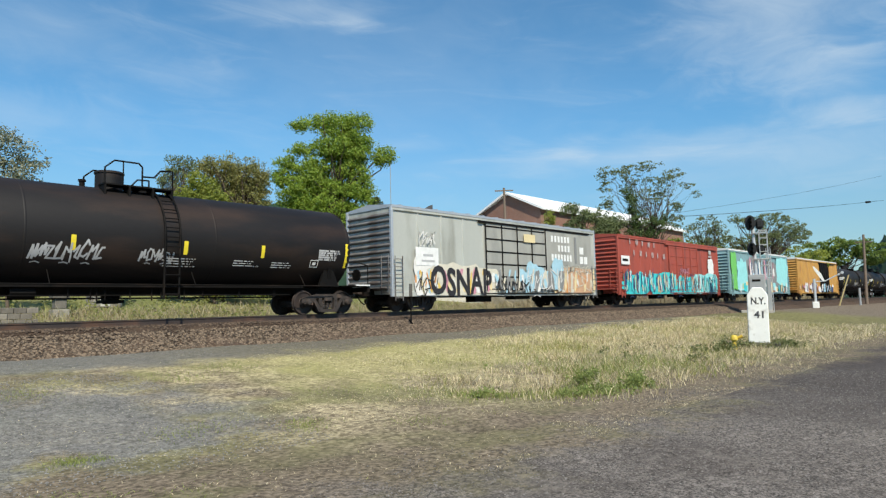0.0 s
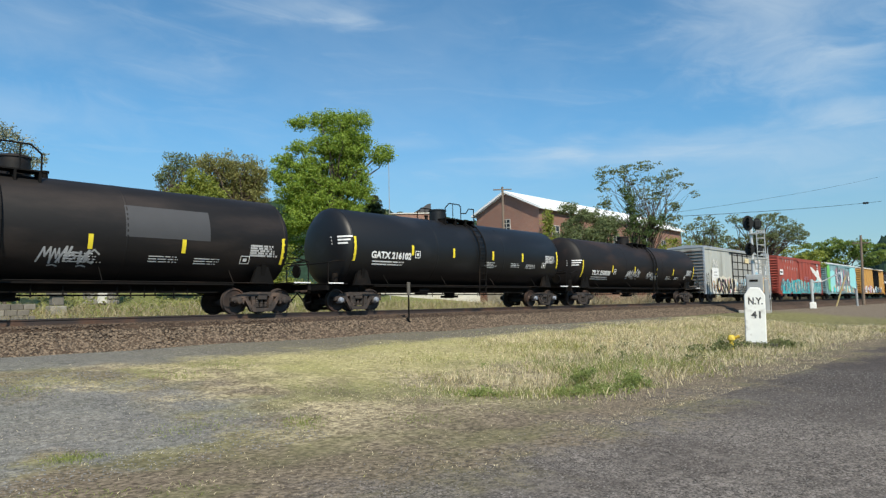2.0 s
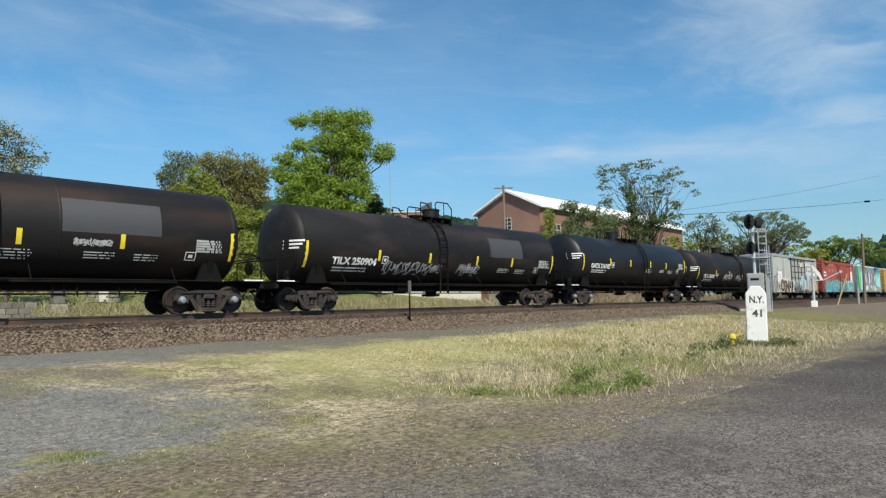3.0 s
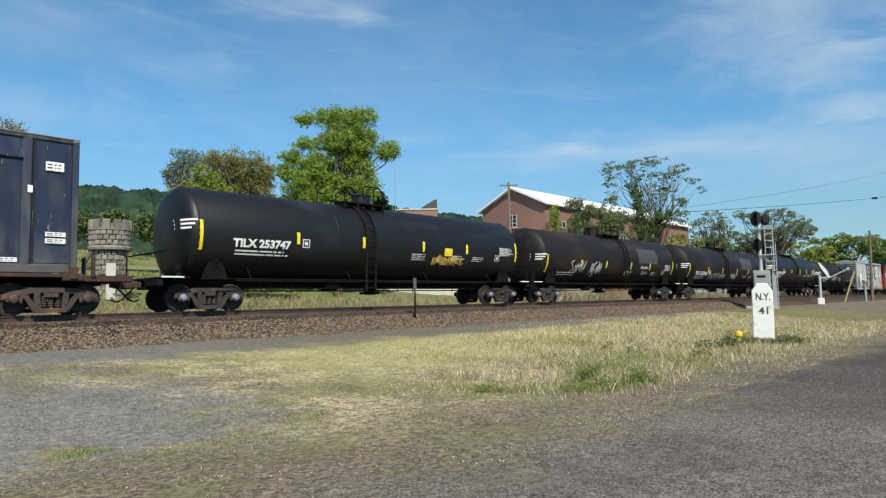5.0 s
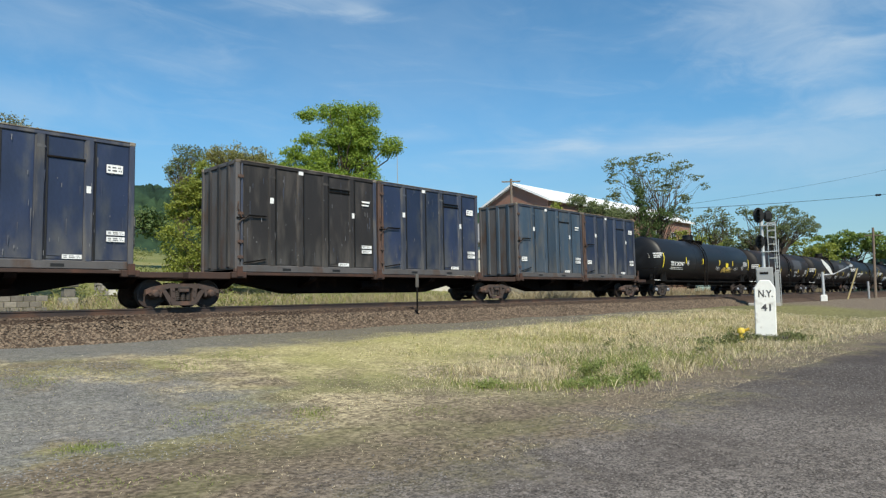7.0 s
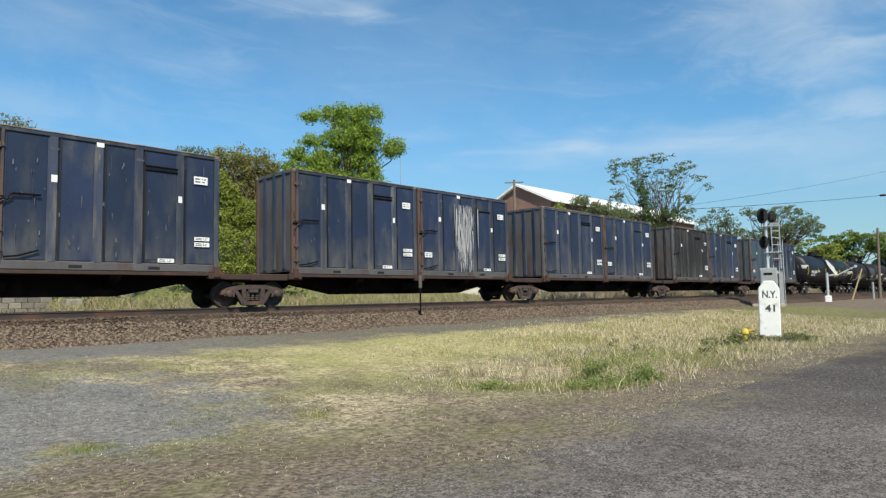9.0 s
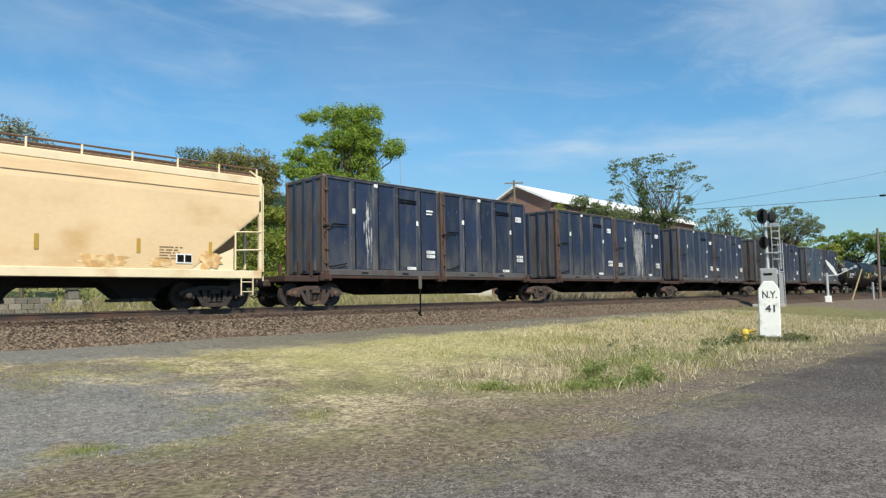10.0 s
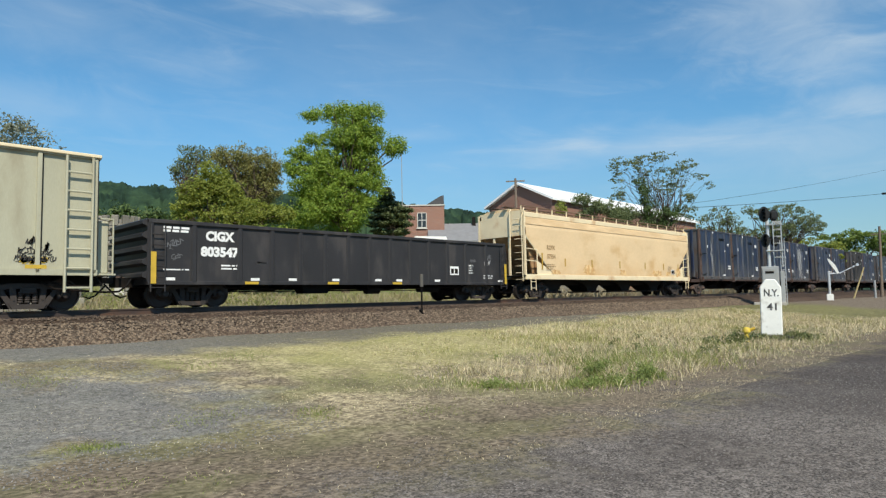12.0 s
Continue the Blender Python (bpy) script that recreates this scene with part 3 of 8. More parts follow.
# ---- rolling stock ----
TRAIN = [(0.0, -99.52), (0.5, -91.22), (1.0, -82.92), (1.5, -74.65), (2.0, -66.28), (2.5, -57.89), (3.0, -49.51), (5.0, -16.44), (5.5, -8.16), (6.0, 0.0),
         (6.5, 8.12), (7.0, 16.05), (9.0, 48.94), (9.5, 57.15), (10.0, 65.52), (10.5, 73.94), (11.0, 82.3), (11.5, 90.8), (12.0, 99.28)]
CARS, WHEELS = [], []
WHEEL_R = 0.44


def make_wheelset():
    sh = Shape()
    sh.tube((0, -0.95, 0), (0, 0.95, 0), 0.085, seg=10)
    for s in (-1, 1):
        rows = [(s * 0.64, 0.12), (s * 0.65, 0.17), (s * 0.685, 0.2), (s * 0.69, 0.36), (s * 0.665, 0.39), (s * 0.665, WHEEL_R + 0.02), (s * 0.70, WHEEL_R + 0.015), (s * 0.705, WHEEL_R), (s * 0.795, WHEEL_R - 0.004), (s * 0.80, 0.39), (s * 0.765, 0.37), (s * 0.75, 0.2), (s * 0.80, 0.16), (s * 0.81, 0.1)]
        sh.lathe(rows, (0, 0), 0, 24, "y")
    return sh


def make_side_frame(s):
    """A cast truck side: arched top chord, sloping arms, bolster opening and journal boxes."""
    y0, y1 = sorted((s * 0.93, s * 1.09))
    sh = Shape()
    a = WHEEL_R
    top = [(-1.16, a + 0.12), (-0.95, a + 0.21), (-0.45, a + 0.31), (0.45, a + 0.31), (0.95, a + 0.21), (1.16, a + 0.12)]
    sh.prism(top + [(1.16, a - 0.02), (1.0, a + 0.04), (0.42, a + 0.17), (-0.42, a + 0.17), (-1.0, a + 0.04), (-1.16, a - 0.02)], y0, y1)
    for d in (-1, 1):
        sh.prism([(d * 0.72, a + 0.14), (d * 0.58, a + 0.14), (d * 0.28, a - 0.30), (d * 0.42, a - 0.36)], y0 + 0.01, y1 - 0.01)
        sh.prism([(d * 0.44, a + 0.24), (d * 0.29, a + 0.24), (d * 0.25, a - 0.3), (d * 0.38, a - 0.3)], y0, y1)
        sh.prism([(d * 0.74, a + 0.15), (d * 0.66, a + 0.16), (d * 0.7, a - 0.1), (d * 0.76, a - 0.1)], y0, y1)
    sh.prism([(-0.44, a - 0.24), (0.44, a - 0.24), (0.36, a - 0.37), (-0.36, a - 0.37)], y0 - 0.02, y1 + 0.02)
    for d in (-1, 1):
        sh.prism([(d * 0.70, a + 0.13), (d * 1.08, a + 0.13), (d * 1.12, a + 0.02), (d * 1.04, a - 0.06), (d * 0.74, a - 0.06), (d * 0.66, a + 0.02)], y0 + 0.02, y1 - 0.02)
        sh.tube((d * 0.33, s * 1.08, a + 0.1), (d * 0.33, s * 1.11, a + 0.1), 0.035, seg=8).tube((d * 0.33, s * 1.08, a - 0.12), (d * 0.33, s * 1.11, a - 0.12), 0.03, seg=8)
    sh.box(-0.16, 0.16, *sorted((s * 1.04, s * 1.13)), a + 0.04, a + 0.15, 0.02)
    return sh


def make_spring():
    rows = [(-0.22 + 0.031 * i, 0.078 if i % 2 else 0.06) for i in range(11)]
    return Shape().lathe(rows, (0, 0), 0, 10, "z")


def make_bearing(s):
    return Shape().lathe([(s * 0.9, 0.13), (s * 1.08, 0.13), (s * 1.13, 0.10), (s * 1.17, 0.095), (s * 1.19, 0.05)], (0, 0), 0, 14, "y")


def truck(car, x, bright=False, steel=None):
    tr = part("truck", lambda: Shape().box(-0.19, 0.19, -1.12, 1.12, WHEEL_R + 0.04, WHEEL_R + 0.22, 0.03).tube((0, 0, WHEEL_R + 0.2), (0, 0, WHEEL_R + 0.36), 0.2, seg=14).box(-0.95, -0.88, -0.75, 0.75, 0.3, 0.42).box(0.88, 0.95, -0.75, 0.75, 0.3, 0.42), TRUCK_STEEL, car, "grimy cast-steel truck", key="bolster")
    steel = steel or TRUCK_STEEL
    tr.location = (x, 0, 0)
    for s in (-1, 1):
        part("side_frame", lambda: make_side_frame(s), steel, tr, key="side_frame%d" % s + steel.name)
        for dx in (-0.17, 0.0, 0.17):
            part("spring", make_spring, TRUCK_STEEL, tr, key="spring").location = (dx, s * 1.0, WHEEL_R)
        for dx in (-0.89, 0.89):
            b = part("bearing_cap", lambda: make_bearing(s), SILVER if bright else steel, tr, key="bearing%d%d" % (s, bright) + steel.name, smooth=True)
            b.location = (dx, 0, WHEEL_R)
    for dx in (-0.89, 0.89):
        w = part("wheelset", make_wheelset, WHEEL_STEEL, tr, smooth=True, key="wheelset")
        w.location = (dx, 0, WHEEL_R)
        WHEELS.append((w, dx))
    return tr


def coupler(car, x, s):
    """A drawbar with its knuckle, and the air hose beside it."""
    part("coupler", lambda: Shape().box(0, 0.5, -0.09, 0.09, 0.78, 0.96, 0.02).box(0.45, 0.72, -0.15, 0.13, 0.74, 1.0, 0.05).box(0.66, 0.80, -0.15, -0.03, 0.76, 0.98, 0.03), RUST_STEEL, car, key="coupler").matrix_basis = pose(x, 0, 0, 0, 0, 0 if s > 0 else 180)
    pts = [(0.1, -0.35, 0.75), (0.25, -0.36, 0.6), (0.42, -0.34, 0.42), (0.6, -0.3, 0.34), (0.78, -0.25, 0.4)]
    part("air_hose", lambda: Shape().path(pts, 0.025), BLACK_STEEL, car, key="hose").matrix_basis = pose(x, 0, 0, 0, 0, 0 if s > 0 else 180)


def start_car(name, x, label, group=""):
    car = thing(name, pose(x + TRAIN[0][1], TRACK_Y, RAIL_Z), label, "freight car" if name != "waste_container" else "container", group)
    CARS.append((car, x))
    return car


def ladder(car, x, y, z0, z1, w=0.42, r=0.017, step=0.32, material=BLACK_STEEL, across="x", name="ladder"):
    sh = Shape()
    d = (w, 0, 0) if across == "x" else (0, w, 0)
    sh.tube((x, y, z0), (x, y, z1), r * 1.3, seg=6).tube((x + d[0], y + d[1], z0), (x + d[0], y + d[1], z1), r * 1.3, seg=6)
    lad = part(name, sh, material, car)
    z = z0 + 0.12
    while z < z1:
        part("rung", lambda: Shape().tube((0, 0, 0), d, r, seg=6), material, lad, key="rung" + across + material.name + "%.3f %.3f" % (w, r)).location = (x, y, z)
        z += step
    return lad


def tank_car(left, right, paint, label, big="", r=1.5, cz=2.5, mark_z=2.45, patch=None, scrawl=(), text_at=1.1, platform=0.5, flip=False, seed=1, placard=False, railing=True):
    """A tank car between its end marks at left and right along the train."""
    mid = (left + right) / 2
    L = (right - left) / 2
    car = start_car("tank_car", mid, label, "tank cars of the train")
    H = L + 0.06
    r, cz = r + 0.08, cz + 0.08
    bulge = 0.5
    head = [(math.sin(a) * (bulge - 0.01), math.cos(a)) for a in (math.radians(d) for d in (12, 25, 38, 50, 62, 72, 80, 86))]
    rows = [(-H - dx, r * math.sqrt(max(1 - (dx / bulge) ** 2, 0.0025))) for dx, q in reversed(head)] + [(-H, r), (-H * 0.5, r), (-0.2, r), (0.2, r), (H * 0.5, r), (H, r)]
    rows += [(H + dx, r * math.sqrt(max(1 - (dx / bulge) ** 2, 0.0025))) for dx, q in head]
    part("barrel", Shape().lathe(rows, 0, cz, 56), paint, car, smooth=True)
    for x in (-H, -H / 3, H / 3, H):
        part("weld_band", Shape().lathe([(x - 0.03, r + 0.001), (x - 0.02, r + 0.006), (x + 0.02, r + 0.006), (x + 0.03, r + 0.001)], 0, cz, 56), paint, car, smooth=True)
    for s in (-1, 1):
        end = s * (H + 1.17)
        sill = Shape().box(*sorted((s * (H - 2.3), end)), -0.33, 0.33, 0.72, 1.05, 0.02)
        sill.box(*sorted((end - s * 0.12, end)), -1.4, 1.4, 0.82, 1.02).box(*sorted((end - s * 0.95, end)), -1.45, 1.45, 1.04, 1.08)
        part("stub_sill", sill, BLACK_STEEL, car)
        sd = Shape()
        for y in (-1.25, 1.13):
            sd.prism([(s * (H - 0.25), 1.02), (s * (H - 1.15), 1.02), (s * (H - 0.8), 1.95), (s * (H - 0.62), 1.95)], y, y + 0.12)
        sd.prism([(-1.2, 1.02), (1.2, 1.02), (1.32, 1.7), (0.8, 1.25), (0, 1.05), (-0.8, 1.25), (-1.32, 1.7)], *sorted((s * (H - 0.78), s * (H - 0.62))), "x")
        part("saddle", sd, BLACK_STEEL, car)
        rl = Shape()
        for y in (-1.38, 1.38):
            rl.path([(end - s * 0.08, y, 1.05), (end - s * 0.08, y, 1.85), (end - s * 0.5, y, 1.95), (end - s * 0.9, y * 0.98, 1.95)], 0.024)
        rl.path([(end - s * 0.08, -1.38, 1.85), (end - s * 0.08, 1.38, 1.85)], 0.024)
        part("end_railing", rl, BLACK_STEEL, car)
        br = Shape().tube((s * (H + 0.3), -0.75, 1.06), (s * (H + 0.3), -0.75, 1.5), 0.12, seg=10) if s < 0 else Shape().tube((end - 0.3, -0.9, 1.5), (end - 0.24, -0.9, 1.5), 0.24, seg=14)
        part("brake_gear", br, BLACK_STEEL, car)
        part("step_plate", Shape().box(*sorted((end - s * 0.75, end - s * 0.05)), -1.47, -1.40, 1.055, 1.10), WHITE, car, "white-edged step")
        coupler(car, end, s)
        truck(car, s * (H - 0.62), bright=seed % 2 == 1)
    part("centre_sill", Shape().box(-H + 1.2, H - 1.2, -0.36, 0.36, 0.76, 1.06).box(-H + 1.6, H - 1.6, -0.9, 0.9, 0.98, 1.04), BLACK_STEEL, car)
    # long grab line and brake rods below the barrel
    low = Shape().path([(-H + 0.6, -1.42, 1.04), (H - 0.6, -1.42, 1.04)], 0.022)
    for i in range(4):
        x = -H + 1.9 + i * (2 * H - 3.8) / 3
        low.tube((x, -1.42, 1.04), (x, -1.1, cz - math.sqrt(r * r - 1.21) + 0.02), 0.013, seg=5)
    part("grab_line", low, BLACK_STEEL, car)
    rods = Shape().path([(-H + 2.1, -0.75, 0.74), (H - 2.1, -0.75, 0.74)], 0.02).path([(-H + 2.1, -0.4, 0.66), (H - 2.1, -0.4, 0.66)], 0.025)
    rg = random.Random(seed)
    for i in range(14):
        x = rg.uniform(-H + 2.2, H - 2.2)
        rods.tube((x, -0.75, rg.uniform(0.55, 0.7)), (x, -0.75, 1.1), 0.022, seg=5)
    rods.tube((-2.8, -0.6, 0.85), (-2.2, -0.6, 0.85), 0.2, seg=10)
    part("brake_rigging", rods, BLACK_STEEL, car)
    part("bottom_outlet", Shape().tube((0, 0, 0.5), (0, 0, 1.05), 0.22, 0.34, seg=12).box(-0.3, 0.3, -0.3, 0.3, 0.52, 0.62), BLACK_STEEL, car)
    # platform with its railing, dome and valves
    px = (platform - 0.5) * 2 * L
    zt = cz + r
    d = -1 if flip else 1
    pl = Shape().box(px - 1.05, px + 1.05, -0.92, -0.44, zt + 0.0, zt + 0.04).box(px - 1.05, px + 1.05, 0.44, 0.92, zt + 0.0, zt + 0.04)
    pl.box(px + d * 0.1 - 0.12, px + d * 0.1 + 0.12, -0.44, 0.44, zt - 0.005, zt + 0.035)
    for x in (px - 1.0, px - 0.3, px + 0.4, px + 1.0):
        pl.prism([(-0.92, zt + 0.0), (-0.92, zt - 0.32), (-0.86, zt - 0.36), (-0.5, zt - 0.1), (-0.45, zt + 0.0)], x - 0.03, x + 0.03, "x")
    part("top_platform", pl, BLACK_STEEL, car)
    part("valve_dome", Shape().lathe([(zt - 0.1, 0.40), (zt + 0.46, 0.40), (zt + 0.47, 0.43), (zt + 0.52, 0.43), (zt + 0.55, 0.36), (zt + 0.56, 0.1)], (px - d * 0.58, 0), 0, 20, "z"), paint, car, smooth=True)
    part("manway", Shape().lathe([(zt - 0.1, 0.28), (zt + 0.12, 0.28), (zt + 0.13, 0.33), (zt + 0.17, 0.33), (zt + 0.18, 0.1)], (px + d * 0.45, 0), 0, 18, "z"), BLACK_STEEL, car, smooth=True)
    part("relief_valve", Shape().tube((px - d * 1.35, 0, zt - 0.02), (px - d * 1.35, 0, zt + 0.16), 0.08, seg=10).tube((px - d * 1.35, 0, zt + 0.16), (px - d * 1.35, 0, zt + 0.22), 0.11, seg=10), BLACK_STEEL, car)
    for y in (-0.92, 0.92) if railing else ():
        hr = Shape()
        hr.path([(px - d * 1.02, y, zt + 0.02), (px - d * 1.02, y, zt + 0.5), (px - d * 0.75, y, zt + 0.74), (px - d * 0.05, y, zt + 0.74), (px + d * 0.06, y, zt + 0.64), (px + d * 0.06, y, zt + 0.03)], 0.026)
        part("platform_railing", hr, BLACK_STEEL, car)
        hr = Shape()
        hr.path([(px - d * 0.5, y, zt + 0.03), (px - d * 0.5, y, zt + 0.74)], 0.02)
        part("railing_post", hr, BLACK_STEEL, car)
        hr = Shape()
        hr.path([(px + d * 0.06, y, zt + 0.34), (px + d * 0.42, y, zt + 0.36), (px + d * 0.62, y, zt + 0.6), (px + d * 1.0, y, zt + 0.62), (px + d * 1.0, y, zt + 0.03)], 0.026)
        part("ladder_railing", hr, BLACK_STEEL, car)
    ld = Shape()
    lx = px + d * 0.5
    arc = [(-(r + 0.10) * math.cos(a), cz + (r + 0.10) * math.sin(a)) for a in (radians(t) for t in range(-10, 75, 12))]
    for dx in (0.0, 0.46):
        ld.path([(lx + dx, -(r + 0.02), 0.62)] + [(lx + dx, y, z) for y, z in arc], 0.035)
    lad = part("ladder", ld, BLACK_STEEL, car)
    for k in range(11):
        z = 0.75 + k * 0.29
        y = -(r + 0.1) if z < cz else -math.sqrt(max((r + 0.1) ** 2 - (z - cz) ** 2, 0.01))
        part("rung", lambda: Shape().tube((0, 0, 0), (0.46, 0, 0), 0.018, seg=6), BLACK_STEEL, lad, key="tank_rung").location = (lx, y, z)
    # reflective marks and writing on the near side
    n = 0
    for fx, h in ((-1.0, 0.95), (-0.558, 0.42), (-0.19, 0.42), (0.21, 0.42), (0.55, 0.42), (1.0, 0.9)):
        me = on_barrel(flat_mesh([rect(0, -h / 2, 0.13, h)]), fx * L - 0.06, mark_z + (0.05 if n else -0.02), cz, r)
        me.materials.append(YELLOW)
        part("reflector", me, None, car, "yellow reflective strip")
        n += 1
    marks = bars(L * 0.13, mark_z - 0.3, L * 0.13, 4, 0.026, 0.05, seed, 4) + bars(L * 0.42, mark_z - 0.3, L * 0.12, 3, 0.026, 0.05, seed + 1, 4) + bars(L * 0.6, mark_z - 0.32, L * 0.12, 3, 0.026, 0.05, seed + 2, 4) + bars(-L + text_at + 0.1, mark_z - 0.50, L * 0.27, 2, 0.05, 0.06, seed + 3, 4)
    x0, z0 = L * 0.80, mark_z - 0.42
    marks += [rect(x0, z0, 0.34, 0.025), rect(x0, z0 + 0.24, 0.34, 0.025), rect(x0, z0, 0.025, 0.26), rect(x0 + 0.32, z0, 0.025, 0.26), rect(x0 + 0.1, z0 + 0.08, 0.14, 0.1)]
    me = on_barrel(flat_mesh(marks), 0, 0, cz, r)
    me.materials.append(WHITE)
    tagged(part("stencil_block", me, None, car, "rows of small white stencilled data"), kind="stuff")
    me = on_barrel(flat_mesh(bars(L * 0.84, mark_z + 0.16, L * 0.14, 5, 0.066, 0.014, seed + 9, 4)), 0, 0, cz, r, 0.008)
    me.materials.append(DIM_WHITE)
    tagged(part("data_panel", me, None, car, "white data panel"), kind="stuff")
    hb = flat_mesh([rect(-H - 0.44 + 0.08 * k, mark_z + 0.42 - i * 0.13, 0.081, 0.065) for i in range(3) for k in range(5 - i)])
    for v in hb.vertices:
        dx = max(-v.co.x - H, 0)
        rr = r * math.sqrt(max(1 - (dx / bulge) ** 2, 0.0025)) + 0.008
        v.co.y = -math.sqrt(max(rr * rr - (v.co.z - cz) ** 2, 0))
    hb.materials.append(WHITE)
    tagged(part("head_stencil", hb, None, car), kind="stuff")
    if big:
        me, w = lettering(big, 0.26, 1.0, 0.016)
        for v in me.vertices:
            v.co.x *= 2.2 / w
        on_barrel(me, -L + text_at, mark_z - 0.34, cz, r)
        me.materials.append(WHITE)
        part("reporting_mark", me, None, car, "large white reporting mark")
        me = on_barrel(flat_mesh([rect(-L * 0.535, mark_z - 0.27, 0.30, 0.03), rect(-L * 0.535, mark_z + 0.0, 0.30, 0.03), rect(-L * 0.535, mark_z - 0.27, 0.03, 0.3), rect(-L * 0.535 + 0.27, mark_z - 0.27, 0.03, 0.3), rect(-L * 0.535 + 0.08, mark_z - 0.18, 0.14, 0.12)]), 0, 0, cz, r)
        me.materials.append(WHITE)
        part("load_stencil", me, None, car)
    if patch:
        x0, z0, w, h = patch
        me = bpy.data.meshes.new("patch")
        pv, pf = [], []
        for j in range(9):
            for i in range(5):
                z = z0 + h * j / 8
                pv.append((x0 + w * i / 4, -math.sqrt(max((r + 0.005) ** 2 - (z - cz) ** 2, 0)), z))
        pf = [(j * 5 + i, j * 5 + i + 1, j * 5 + i + 6, j * 5 + i + 5) for j in range(8) for i in range(4)]
        me.from_pydata(pv, [], pf)
        me.shade_smooth()
        me.materials.append(GRAY_PATCH)
        part("paint_patch", me, None, car, "grey repainted patch")
    for x0, z0, w, h, sd in scrawl:
        sc = scribble(x0, z0, w, h, sd, 0.026 + 0.06 * h)
        me = on_barrel(sc, 0, 0, cz, r, 0.007)
        me.materials.append(DIM_WHITE)
        part("graffiti_tag", me, None, car, "grey-white sprayed scrawl")
    if placard:
        me = on_barrel(flat_mesh([rect(L * 0.37, mark_z - 0.30, 0.5, 0.34)]), 0, 0, cz, r, 0.009)
        me.materials.append(YELLOW)
        part("placard", me, None, car, "bright yellow placard")
        me = on_barrel(scribble(L * 0.28, mark_z - 0.62, 2.0, 0.28, 77), 0, 0, cz, r, 0.008)
        me.materials.append(PAINT["yellow"])
        part("graffiti_tag", me, None, car, "yellow sprayed scrawl")
    return car


STROKES = [[(0.9, 0.9), (0.5, 1.0), (0.1, 0.6), (0.15, 0.1), (0.6, 0.0), (0.9, 0.2)], [(0.0, 0.0), (0.12, 1.0), (0.5, 0.35), (0.85, 1.0), (1.0, 0.0)], [(0.1, 1.0), (0.1, 0.25), (0.4, 0.0), (0.8, 0.2), (0.9, 1.0)],
           [(0.0, 0.1), (0.3, 0.9), (0.4, 0.1), (0.75, 1.1), (0.8, 0.2), (1.1, 0.5)], [(0.15, 0.0), (0.15, 1.0), (0.15, 0.45), (0.9, 1.0), (0.3, 0.5), (1.0, 0.0)], [(0.9, 0.95), (0.2, 0.8), (0.8, 0.4), (0.1, 0.0)], [(0.0, 0.7), (0.5, 1.0), (0.3, 0.1), (0.9, 0.0), (1.0, 0.9)], [(-0.1, 0.2), (0.6, 0.3), (0.2, 1.1), (1.1, 0.8)]]


def ribbon(pts, thick):
    out = []
    for a, b in zip(pts, pts[1:]):
        d = Vector((b[0] - a[0], b[1] - a[1]))
        if d.length < 1e-4:
            continue
        q = Vector((-d.y, d.x)).normalized() * thick / 2
        e = d.normalized() * thick * 0.3
        out.append([(a[0] - q.x - e.x, a[1] - q.y - e.y), (b[0] - q.x + e.x, b[1] - q.y + e.y), (b[0] + q.x + e.x, b[1] + q.y + e.y), (a[0] + q.x - e.x, a[1] + q.y - e.y)])
    return out


def scribble(x, z, w, h, seed, thick=0.035):
    """A run of hurried, slanted, run-together spray strokes, as flat ribbons, with short dashes below."""
    rg = random.Random(seed)
    polys = []
    count = max(4, int(w / (h * 0.5)))
    step = w / count
    for i in range(count):
        st = rg.choice(STROKES)
        hh, up = h * rg.uniform(0.75, 1.1), h * rg.uniform(-0.08, 0.1)
        pts = [(x + (i + px * 1.05) * step + 0.18 * hh * pz + step * rg.uniform(-0.22, 0.22), z + up + hh * pz + h * rg.uniform(-0.16, 0.16)) for px, pz in st]
        polys += ribbon(pts, thick * rg.uniform(0.75, 1.2))
    for i in range(count // 3):
        a = x + step * (i * 3 + rg.uniform(0.3, 1.2))
        polys += ribbon([(a, z - h * 0.22), (a + step * 0.5, z - h * 0.16), (a + step, z - h * 0.24)], thick * 0.6)
    return flat_mesh(polys)


def blob(x, z, w, h, seed, rough=0.14, n=22):
    """A rough-edged sprayed field."""
    rg = random.Random(seed)
    out = []
    for i in range(n):
        a = 2 * math.pi * i / n
        c, s = math.cos(a), math.sin(a)
        q = (abs(c) ** 4 + abs(s) ** 4) ** -0.25
        k = q * (1 + rg.uniform(-rough, rough))
        out.append((x + w / 2 + c * k * w / 2, z + h / 2 + s * k * h / 2))
    return out


def sprayed(car, polys, colour, y, label, clip=None):
    if clip:
        x0, x1, z0, z1 = clip
        polys = [[(min(max(px, x0), x1), min(max(pz, z0), z1)) for px, pz in p] for p in polys]
    for i, p in enumerate(polys):
        me = shift(flat_mesh([p]), 0, y - 0.0006 * i, 0)
        me.materials.append(PAINT[colour])
        part("graffiti", me, None, car, label)


